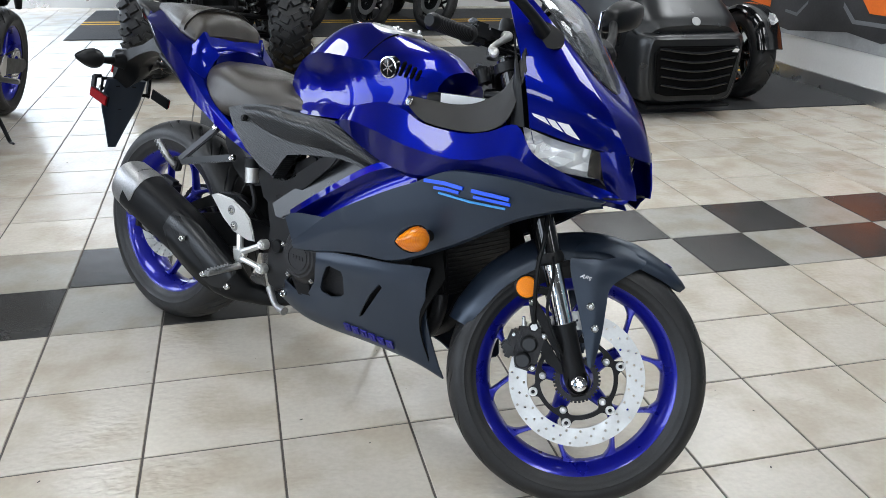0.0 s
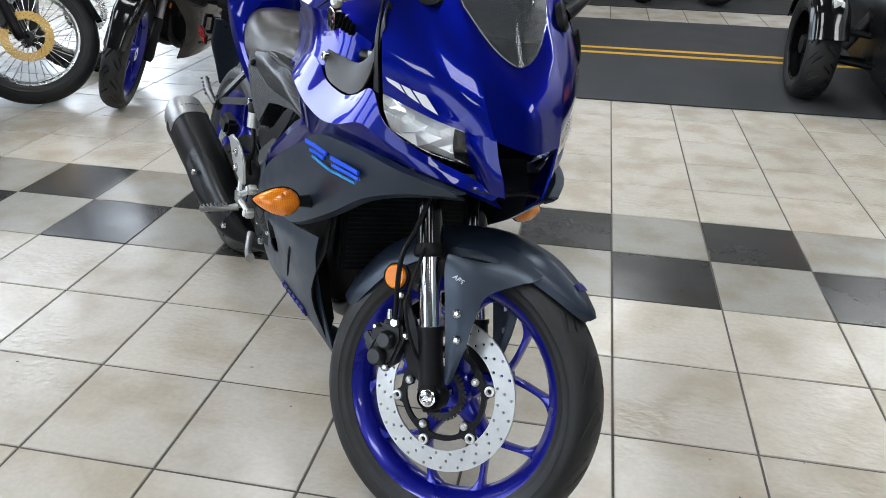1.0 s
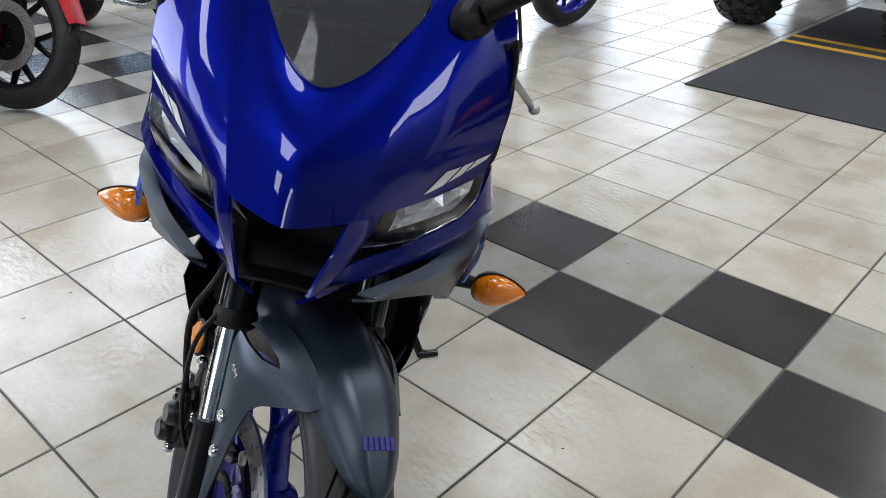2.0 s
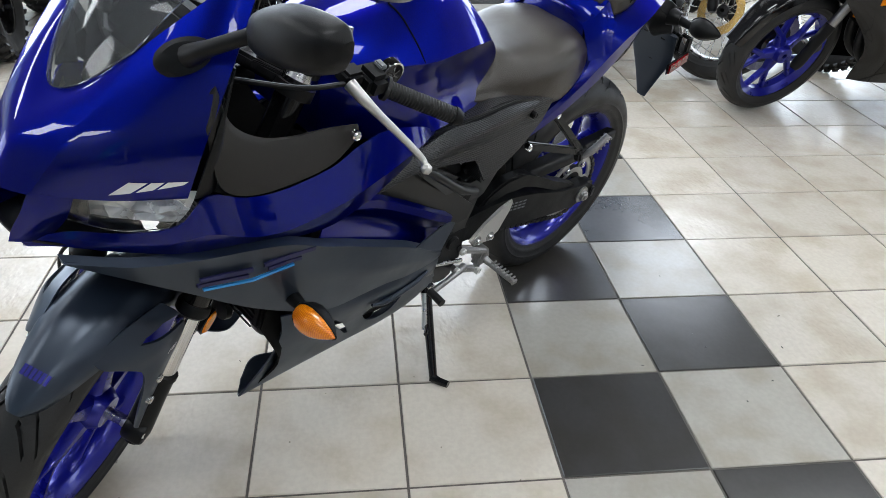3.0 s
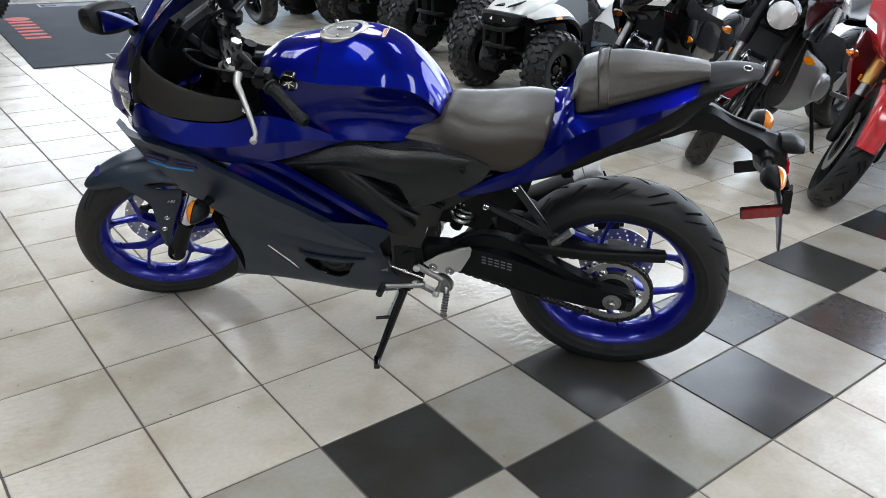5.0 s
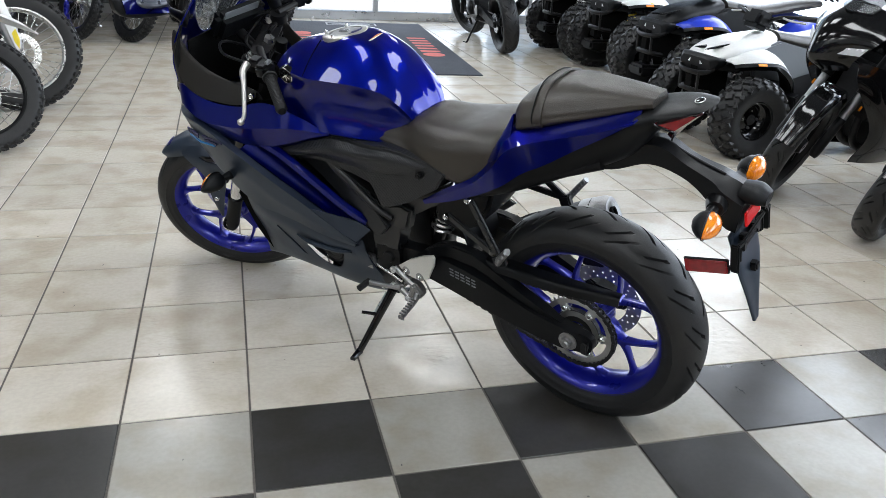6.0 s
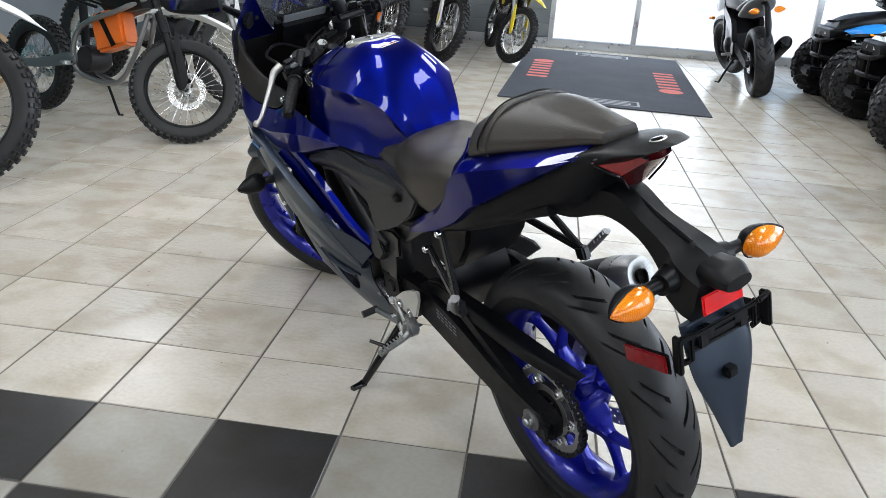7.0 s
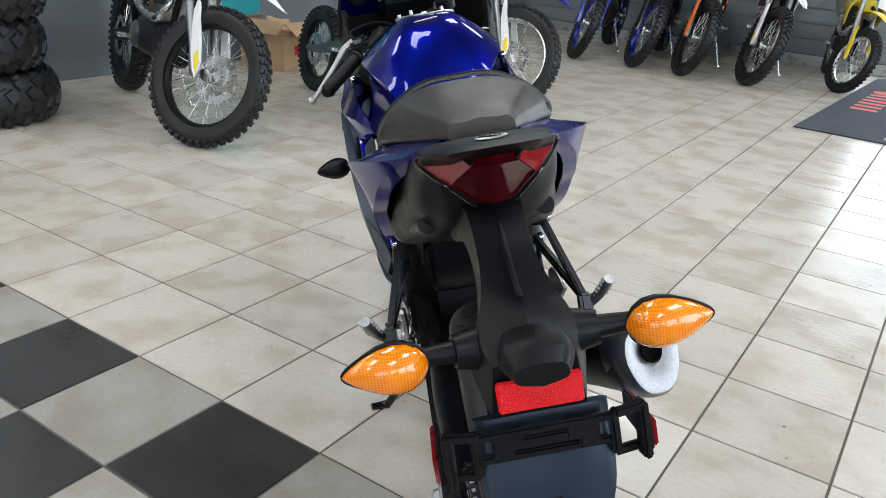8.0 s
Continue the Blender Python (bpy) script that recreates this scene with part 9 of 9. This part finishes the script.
        P("rear_fender", skin([ri, [(p[0] * 0.5 + q[0] * 0.5, p[1] * 0.5 + q[1] * 0.5, p[2] * 0.5 + q[2] * 0.5 + 0.015) for p, q in zip(ri, ro)], ro], 12, 24, 0.005, hint=(0, 0, 1)), paint, "moulded rear fender")
        P("rear_lip", skin([ro, [(x, y + sgn * 0.03, z - 0.035) for x, y, z in ro]], 5, 24, 0.005, hint=(0, sgn, 0.3)), "black", "black fender edge")
        P("headlamp", short(skin([[(0.400, sgn * 0.05, 0.560), (0.345, sgn * 0.175, 0.575)], [(0.408, sgn * 0.06, 0.520), (0.355, sgn * 0.160, 0.535)]], 4, 6, 0.008, hint=(1, 0, 0))), "reflector", "headlamp")
        P("foot_well", plate([(-0.36, 0.25), (-0.78, 0.25), (-0.80, 0.33), (-0.70, 0.29), (-0.45, 0.29), (-0.38, 0.42), (-0.34, 0.40)], sgn * 0.17, sgn * 0.40, 0.008), "black", "black foot well")
        P("side_cover", plate([(-0.10, 0.66), (-0.34, 0.74), (-0.62, 0.68), (-0.66, 0.52), (-0.44, 0.46), (-0.16, 0.50)], sgn * 0.12, sgn * 0.165, 0.012), "grey_plastic" if paint == "white" else "black", "side cover")
        P("handlebar", tube([(-0.26, sgn * 0.05, 0.84), (-0.28, sgn * 0.18, 0.90), (-0.38, sgn * 0.38, 0.91)], 0.012, 10), "black_metal")
        P("grip", rod((-0.335, sgn * 0.28, 0.908), (-0.385, sgn * 0.395, 0.911), 0.018), "rubber")
        P("lever", tube([(-0.26, sgn * 0.22, 0.90), (-0.26, sgn * 0.30, 0.89), (-0.31, sgn * 0.38, 0.885)], 0.007, 8), "silver")
        P("side_reflector", block((-0.06, sgn * 0.350, 0.612), (0.07, 0.006, 0.020), (sgn * 40, 0, 0), 0.002), "amber_flat", "amber reflector")
        P("hood_vent", plate([(0.17, 0.0), (0.05, 0.02), (-0.02, 0.05), (0.02, 0.07), (0.12, 0.045)], 0, 0.012, 0.004), "black", "black hood vent").matrix_basis = pose(0.03, sgn * 0.055, 0.708, -90 + sgn * 10, 12, 0)
    P("hood", short(body([[(0.33, 0, 0.585), (0.33, 0.13, 0.58), (0.32, 0.17, 0.565), (0.32, 0.12, 0.54), (0.32, 0, 0.54)], [(0.20, 0, 0.670), (0.20, 0.13, 0.655), (0.19, 0.19, 0.625), (0.19, 0.15, 0.56), (0.19, 0, 0.55)], [(-0.02, 0, 0.745), (-0.02, 0.12, 0.735), (-0.02, 0.20, 0.690), (-0.02, 0.15, 0.60), (-0.02, 0, 0.58)], [(-0.32, 0, 0.795), (-0.32, 0.09, 0.785), (-0.32, 0.14, 0.74), (-0.32, 0.12, 0.60), (-0.32, 0, 0.58)]], 22, 22)), hood, "moulded hood")
    P("front_fascia", short(body([[(0.405, 0, 0.560), (0.405, 0.10, 0.560), (0.395, 0.16, 0.545), (0.39, 0.15, 0.47), (0.39, 0, 0.45)], [(0.34, 0, 0.590), (0.34, 0.14, 0.588), (0.33, 0.20, 0.575), (0.32, 0.16, 0.50), (0.32, 0, 0.46)], [(0.20, 0, 0.60), (0.20, 0.15, 0.60), (0.20, 0.20, 0.585), (0.20, 0.15, 0.53), (0.20, 0, 0.48)]], 16, 20)), "black", "black nose with headlamps")
    P("bar_cover", block((-0.24, 0, 0.86), (0.15, 0.18, 0.12), (0, -20, 0), 0.03), "black", "black bar cover")
    bm = tube([(0.33, -0.17, 0.525), (0.43, -0.13, 0.49), (0.46, 0, 0.48), (0.43, 0.13, 0.49), (0.33, 0.17, 0.525)], 0.017, 10, 40)
    tube([(0.28, -0.13, 0.36), (0.42, -0.11, 0.36), (0.45, 0, 0.36), (0.42, 0.11, 0.36), (0.28, 0.13, 0.36)], 0.017, 10, 40, bm)
    for yy in (-0.10, 0.10):
        rod((0.438, yy, 0.36), (0.450, yy, 0.495), 0.014, bm=bm)
    P("bumper", short(bm, 0.03), "black_metal", "black tubular front bumper")
    P("skid_plate", short(skin([[(0.36, -0.07, 0.34), (0.36, 0.07, 0.34)], [(0.30, -0.08, 0.26), (0.30, 0.08, 0.26)], [(0.10, -0.08, 0.20), (0.10, 0.08, 0.20)]], 10, 6, 0.008, hint=(1, 0, 0)), 0), "grey_plastic", "grey skid plate")
    P("saddle", body([[(-0.36, 0, 0.80), (-0.36, 0.08, 0.79), (-0.36, 0.12, 0.74), (-0.36, 0, 0.70)], [(-0.66, 0, 0.77), (-0.66, 0.12, 0.76), (-0.66, 0.16, 0.70), (-0.66, 0, 0.66)], [(-1.00, 0, 0.82), (-1.00, 0.13, 0.81), (-1.00, 0.16, 0.75), (-1.00, 0, 0.70)], [(-1.24, 0, 0.82), (-1.24, 0.09, 0.81), (-1.24, 0.11, 0.77), (-1.24, 0, 0.74)]], 22, 14), "seat", "long black saddle", 60)
    P("engine", block((-0.50, 0, 0.42), (0.60, 0.26, 0.30), (0, 0, 0), 0.04), "dark_metal", "engine block")
    P("chassis", block((-0.40, 0, 0.255), (1.40, 0.20, 0.08), (0, 0, 0), 0.02), "black_metal", "chassis")
    P("front_frame", block((0.10, 0, 0.42), (0.30, 0.13, 0.26), (0, 0, 0), 0.03), "void", "dark front frame")
    P("rear_axle", rod((-WB, -TR, R), (-WB, TR, R), 0.022), "black_metal")
    for yy in (-0.16, -0.08, 0.0, 0.08, 0.16):
        P("rack_bar", tube([(-1.10, yy, 0.84), (-1.30, yy, 0.85), (-1.44, yy, 0.80)], 0.010, 8), "black_metal")
    return ob


def roadster():
    """The low three-wheeled roadster: two wheels ahead under cycle wings, a broad snout with a barred grille."""
    ob = thing("three_wheel_roadster", pose(-2.43, -2.62, 0.008, 0, 0, 90), "satin charcoal three-wheeled roadster with a barred grille", "three-wheeler")
    P = lambda name, bm, mt, lab="", smooth=40: _p(ob, name, bm, mt, lab, None, smooth)
    R = 0.305
    for sgn in (-1, 1):
        hubob = P("front_wheel", lathe([(0.0, sgn * 0.06), (0.05, sgn * 0.06), (0.06, sgn * 0.02), (0.05, -sgn * 0.06), (0.0, -sgn * 0.06)], 24, (0, sgn * 0.685, R), closed=False), "black_metal", "black alloy wheel")
        _s(hubob, "tyre", moved(tyre_bm(R, 0.175, 0.195, 200, "street"), Matrix.Translation((0, sgn * 0.685, R))), "rubber", "road tyre")
        bm = lathe([(0.202, -0.075), (0.202, 0.075), (0.185, 0.070), (0.180, 0), (0.185, -0.070)], 48)
        for k in range(6):
            spoke([(0.045, 60 * k, 0.055, 0.05), (0.186, 60 * k, 0.03, 0.03)], bm)
        _s(hubob, "rim", moved(bm, Matrix.Translation((0, sgn * 0.685, R))), "black_gloss", "black rim")
        rows = []
        for an in (15, 50, 90, 130, 160):
            ca, sa = math.cos(radians(an)), math.sin(radians(an))
            rows.append([((R + rr) * ca, sgn * 0.685 + off * sgn, R + (R + rr) * sa) for off, rr in ((-0.10, 0.01), (-0.07, 0.04), (0, 0.05), (0.07, 0.04), (0.10, 0.0))])
        P("wing", skin(rows, 26, 14, 0.006, hint=(0, 0, 1)), "black_gloss", "gloss black wheel wing")
        P("lamp", body([[(0.22, sgn * 0.685, 0.62), (0.22, sgn * 0.685 + 0.05, 0.60), (0.22, sgn * 0.685, 0.54)], [(0.29, sgn * 0.685, 0.59), (0.29, sgn * 0.685 + 0.03, 0.575), (0.29, sgn * 0.685, 0.55)]], 6, 10, both=False), "reflector", "wing lamp")
        for dz, dx in ((0.20, 0.08), (0.20, -0.10), (0.36, 0.06), (0.36, -0.08)):
            P("wishbone", tube([(dx * 0.3, sgn * 0.58, dz + 0.04), (dx, sgn * 0.28, dz)], 0.018, 10), "black_metal", "suspension arm")
        P("shock", rod((0.0, sgn * 0.52, 0.30), (-0.05, sgn * 0.30, 0.62), 0.030), "dark_metal", "front shock")
        P("side_pod", skin([[(0.36, sgn * 0.30, 0.62), (0.0, sgn * 0.38, 0.70), (-0.6, sgn * 0.40, 0.66)], [(0.36, sgn * 0.36, 0.42), (0.0, sgn * 0.42, 0.44), (-0.6, sgn * 0.44, 0.42)], [(0.30, sgn * 0.30, 0.14), (0.0, sgn * 0.34, 0.16), (-0.6, sgn * 0.36, 0.20)]], 14, 16, 0.006, hint=(0, sgn, 0)), "charcoal", "satin side pod")
        P("orange_panel", skin([[(-0.10, sgn * 0.36, 0.92), (-0.45, sgn * 0.40, 0.94)], [(-0.05, sgn * 0.42, 0.72), (-0.45, sgn * 0.44, 0.70)]], 6, 8, 0.006, hint=(0, sgn, 0)), "orange", "orange side panel")
    P("bonnet", body([[(0.46, 0, 0.58), (0.46, 0.20, 0.57), (0.44, 0.28, 0.54), (0.44, 0.28, 0.50), (0.44, 0, 0.50)], [(0.38, 0, 0.66), (0.38, 0.24, 0.645), (0.36, 0.34, 0.58), (0.36, 0.34, 0.50), (0.36, 0, 0.50)], [(0.10, 0, 0.84), (0.10, 0.20, 0.82), (0.10, 0.31, 0.72), (0.10, 0.32, 0.55), (0.10, 0, 0.52)], [(-0.30, 0, 0.98), (-0.30, 0.16, 0.96), (-0.30, 0.28, 0.82), (-0.30, 0.30, 0.60), (-0.30, 0, 0.56)]], 24, 24), "charcoal", "satin charcoal bonnet")
    P("snout", body([[(0.52, 0, 0.50), (0.52, 0.22, 0.50), (0.50, 0.31, 0.47), (0.50, 0.30, 0.20), (0.51, 0.22, 0.12), (0.51, 0, 0.115)], [(0.44, 0, 0.535), (0.44, 0.26, 0.53), (0.42, 0.36, 0.49), (0.42, 0.35, 0.18), (0.43, 0.26, 0.09), (0.43, 0, 0.085)], [(0.10, 0, 0.54), (0.10, 0.28, 0.54), (0.10, 0.38, 0.50), (0.10, 0.37, 0.18), (0.10, 0.28, 0.10), (0.10, 0, 0.09)]], 18, 26), "charcoal", "satin charcoal snout")
    # near-black plate whose colour stands for shade behind the grille bars
    P("grille_recess", plate([(-0.26, 0.46), (0.26, 0.46), (0.29, 0.42), (0.25, 0.17), (0.18, 0.15), (-0.18, 0.15), (-0.25, 0.17), (-0.29, 0.42)], -0.02, 0.02, 0.008), "void", "dark grille recess").matrix_basis = pose(0.512, 0, 0, 0, 0, 90)
    for k in range(5):
        z = 0.205 + 0.055 * k
        w = 0.235 + 0.009 * k
        P("grille_bar", tube([(0.530, -w, z + 0.022), (0.545, -0.10, z), (0.548, 0, z - 0.006), (0.545, 0.10, z), (0.530, w, z + 0.022)], 0.010, 8, 24), "black_gloss", "gloss black grille bar")
    P("day_lamp", skin([[(0.545, 0.25, 0.445), (0.540, 0.285, 0.44)], [(0.548, 0.23, 0.425), (0.543, 0.27, 0.42)]], 4, 4, 0.006, hint=(1, 0, 0)), "white", "white corner lamp")
    P("badge", lathe([(0.0, 0.004), (0.026, 0.004), (0.030, 0.0), (0.0, -0.004)], 24, axis="x", closed=False), "cast", "round silver badge").matrix_basis = pose(0.452, 0, 0.60, 0, -35, 0)
    P("splitter", block((0.30, 0, 0.075), (0.42, 0.60, 0.02), (0, 0, 0), 0.006), "black", "black splitter")
    P("seat", body([[(-0.75, 0, 0.74), (-0.75, 0.12, 0.73), (-0.75, 0.15, 0.68), (-0.75, 0, 0.64)], [(-1.2, 0, 0.78), (-1.2, 0.14, 0.77), (-1.2, 0.17, 0.70), (-1.2, 0, 0.66)]], 10, 12), "seat", "black saddle", 60)
    P("hull", body([[(-0.2, 0, 0.92), (-0.2, 0.16, 0.90), (-0.2, 0.30, 0.60), (-0.2, 0.30, 0.2), (-0.2, 0, 0.16)], [(-0.9, 0, 0.70), (-0.9, 0.16, 0.68), (-0.9, 0.26, 0.50), (-0.9, 0.26, 0.22), (-0.9, 0, 0.18)], [(-1.5, 0, 0.80), (-1.5, 0.12, 0.78), (-1.5, 0.16, 0.66), (-1.5, 0.12, 0.56), (-1.5, 0, 0.54)]], 18, 18), "charcoal", "body shell")
    P("rear_wheel", moved(tyre_bm(0.32, 0.22, 0.20, 160, "street"), Matrix.Translation((-1.66, 0, 0.322))), "rubber", "broad rear tyre")
    P("rear_rim", lathe([(0.0, 0.07), (0.20, 0.09), (0.205, -0.09), (0.0, -0.07)], 32, (-1.66, 0, 0.322), closed=False), "black_metal")
    for sgn in (-1, 1):
        P("handlebar", tube([(-0.42, sgn * 0.06, 0.98), (-0.50, sgn * 0.22, 1.04), (-0.62, sgn * 0.40, 1.02)], 0.014, 10), "black_metal")
        P("mirror_stem", tube([(-0.05, sgn * 0.30, 0.84), (0.0, sgn * 0.40, 0.90), (-0.04, sgn * 0.46, 1.02)], 0.014, 10), "black")
    return ob


# street bikes along the window, facing west
street_bike((2.45, 1.55), 186, "black_gloss", "gloss black faired sport motorcycle on its side stand", "sport", steer=30)
street_bike((2.52, 0.88), 182, "black_gloss", "black naked motorcycle with bright engine parts", "naked", engine="cast", steer=26)
street_bike((2.50, 0.18), 184, "red", "red faired sport motorcycle with gold fork tubes", "sport", fork="gold", steer=24)
street_bike((2.45, -0.74), 182, "grey_plastic", "dark cruiser motorcycle with black alloy wheels and chrome engine", "cruiser", steer=28, spokes=9, engine="cast")
street_bike((2.36, -1.40), 182, "black", "dark retro motorcycle with wire wheels and gold brake disc", "naked", spoked=True, rim="steel", disc="gold", fork="black_metal", steer=30)
street_bike((1.89, -1.50), 86, "black_gloss", "black sport motorcycle with blue wheels on its side stand", "sport", rim="rim_blue", steer=22)
dirt_bike((2.52, -2.13), 182, "white", "white", "white off-road motorcycle with wire wheels", rim="steel", steer=20)
street_bike((2.47, 7.30), 88, "grey_plastic", "dark grey naked motorcycle seen from behind, on its side stand", "naked", steer=20)
for k, (x, pa, lab) in enumerate(((0.35, "red", "red naked motorcycle at the back of the showroom"), (-0.30, "black_gloss", "black naked motorcycle at the back of the showroom"), (-0.95, "dirt_blue", "blue naked motorcycle at the back of the showroom"), (-1.62, "black_gloss", "black naked motorcycle at the back of the showroom"))):
    street_bike((x, -5.95), 96, pa, lab, "naked", steer=24, group="motorcycles at the back")
# dirt bikes, west side facing east
dirt_bike((-2.22, 1.485), -22, "white", "white", "white off-road motorcycle with yellow marks on the fork guards", steer=34, second="black")
dirt_bike((-1.61, 2.54), -21, "white", "black", "silver-framed electric off-road bike with an orange battery box", fork="black_metal", steer=40, slim=True, shell="orange", frame_mat="cast", second="black", scale=0.85)
dirt_bike((-1.62, 3.52), -20, "dirt_blue", "white", "blue off-road motorcycle with silver fork", rim="steel", steer=32)
# dirt bikes against the north wall, facing south
dirt_bike((-2.32, 6.28), -80, "dirt_blue", "dirt_blue", "blue off-road motorcycle in the row by the wall", rim="rim_blue", steer=26)
dirt_bike((-1.72, 6.32), -80, "dirt_blue", "black", "blue off-road motorcycle with blue rims in the row by the wall", rim="rim_blue", steer=26)
dirt_bike((-1.23, 6.28), -80, "orange", "orange", "orange off-road motorcycle in the row by the wall", steer=26, second="white")
dirt_bike((-0.64, 6.32), -80, "white", "white", "white and grey off-road motorcycle in the row by the wall", steer=26, rim="black_metal")
dirt_bike((0.06, 6.72), -76, "yellow", "yellow", "small yellow off-road motorcycle beside the entrance mat", steer=28, rim="steel", second="yellow", scale=0.82)
# quads along the window, facing west
atv((2.66, 2.54), 184, "white", "white youth quad bike with a black nose and bumper", 0.90)
atv((3.00, 3.72), 182, "dirt_blue", "blue sport quad bike with black block tyres", 1.0, hood="black")
atv((3.12, 4.86), 182, "white", "white quad bike with yellow hub guards and springs", 1.06, accent="yellow", spring="yellow")
atv((3.10, 5.95), 182, "sky_blue", "sky blue quad bike with a black hood near the entrance", 1.06, hood="black")
# big quad on the road carpet and the roadster
big = atv((0.48, -3.88), 90, "black", "black utility quad bike with tall block tyres on the carpet", 1.32)
big.location.z = 0.008
roadster()

# ---- stacked tyres, carton, banner ----
for k, (dx, dy) in enumerate(((0, 0), (-0.03, -0.03), (0.01, -0.02))):
    m = pose(-3.40 + dx, 1.01 + dy, 0.136 + 0.268 * k, 90, 0, 0)
    st = thing("tyre", m, "big black off-road tyre lying in a stack on the floor", "tyre", "stacked tyres")
    o = shared(("bigtyre",), "casing", lambda: tyre_bm(0.385, 0.250, 0.19, 96, "atv"), M["rubber"], st, None, "block-tread casing")
box = thing("carton", pose(-3.62, 3.42, 0, 0, 0, 12), "open brown cardboard carton with crumpled paper", "box")
bm = bmesh.new()
for c, s in (((0.20, 0, 0.14), (0.006, 0.34, 0.28)), ((-0.20, 0, 0.14), (0.006, 0.34, 0.28)), ((0, 0.17, 0.14), (0.394, 0.006, 0.28)), ((0, -0.17, 0.14), (0.394, 0.006, 0.28)), ((0, 0, 0.004), (0.39, 0.33, 0.006))):
    block(c, s, bm=bm)
part("shell", bm, M["card"], box, "brown cardboard", smooth=0)
for rot, c, s in (((0, 40, 0), (0.255, 0, 0.32), (0.13, 0.33, 0.004)), ((0, -50, 0), (-0.245, 0, 0.33), (0.13, 0.33, 0.004)), ((50, 0, 0), (0, -0.21, 0.33), (0.38, 0.12, 0.004))):
    part("flap", block(c, s, rot), M["card"], box, smooth=0)
bm = bmesh.new()
bmesh.ops.create_icosphere(bm, subdivisions=4, radius=0.16)
for v in bm.verts:
    v.co = v.co * (1 + 0.35 * noise.noise(v.co * 14)) 
    v.co.z = v.co.z * 0.7 + 0.26
part("packing_paper", bm, M["card"], box, "crumpled packing paper", smooth=20)
part("red_label", block((0.2045, 0.02, 0.15), (0.002, 0.10, 0.07)), M["red"], box, "red label", smooth=0)
ban = thing("teal_banner", pose(W + 0.03, 3.15, 1.0), "teal printed banner on the wall", "banner")
part("sheet", block((0, 0, 0), (0.01, 0.9, 1.4)), M["teal"], ban, smooth=0)

# ---- floor tiles ----
near_i, near_j = range(-9, 8), range(-9, 8)
made = {}
far = {0: ([], []), 1: ([], []), 2: ([], [])}
for i in range(math.ceil(W / S) - 1, math.floor(E_ / S) + 1):
    for j in range(math.ceil(-NO / S) - 1, math.floor(-SO / S) + 1):
        k = tile_kind(i, j)
        x, y = (i + 0.5) * S, -(j + 0.5) * S
        if i in near_i and j in near_j:
            o = new("tile", TILES[k])
            o.parent = floor
            o.matrix_basis = Matrix.Translation((x, y, 0))
        else:
            x0, x1, y0, y1 = max(i * S + 0.0028, W), min((i + 1) * S - 0.0028, E_), max(-(j + 1) * S + 0.0028, SO), min(-j * S - 0.0028, NO)
            if x1 - x0 < 0.01 or y1 - y0 < 0.01:
                continue
            vs, fs = far[k]
            n = len(vs)
            c = 0.0018
            vs += [(x0, y0, -0.01), (x1, y0, -0.01), (x1, y1, -0.01), (x0, y1, -0.01), (x0 + c, y0 + c, 0), (x1 - c, y0 + c, 0), (x1 - c, y1 - c, 0), (x0 + c, y1 - c, 0)]
            fs += [(n + 4, n + 5, n + 6, n + 7)] + [(n + a, n + (a + 1) % 4, n + 4 + (a + 1) % 4, n + 4 + a) for a in range(4)]
for k, (vs, fs) in far.items():
    if vs:
        me = bpy.data.meshes.new("far_tiles")
        me.from_pydata(vs, [], fs)
        me.materials.append(M[("tile", "tile_grey", "tile_dark")[k]])
        o = new("far_tiles", me)
        o.parent = floor
        o["kind"] = "stuff"

# crumbs of dirt lying on the tiles
rng = random.Random(14)
vs, fs = [], []
crumbs = [(0.15, -0.478), (0.09, -0.492), (0.027, -0.297), (-0.056, -0.608), (-0.125, -0.509), (0.075, -0.70), (-0.828, 1.026), (-0.428, 0.267), (-0.877, 0.701)]
crumbs += [(rng.uniform(-2.2, 2.0), rng.uniform(-2.2, 2.2)) for k in range(26)]
for x, y in crumbs:
    a, l, w, h = rng.uniform(0, math.pi), rng.uniform(0.004, 0.011), rng.uniform(0.0015, 0.0035), rng.uniform(0.001, 0.002)
    n = len(vs)
    for u, v in ((-l, -w), (l, -w), (l, w), (-l, w)):
        vs.append((x + (u * math.cos(a) - v * math.sin(a)) / 2, y + (u * math.sin(a) + v * math.cos(a)) / 2, 0.0002))
    vs.append((x, y, h))
    fs += [(n, n + 1, n + 4), (n + 1, n + 2, n + 4), (n + 2, n + 3, n + 4), (n + 3, n, n + 4), (n + 3, n + 2, n + 1, n)]
me = bpy.data.meshes.new("dirt_crumbs")
me.from_pydata(vs, [], fs)
me.materials.append(M["rubber"])
tagged(new("dirt_crumbs", me), "small dark crumbs of dirt scattered on floor tiles", "dirt", kind="stuff")
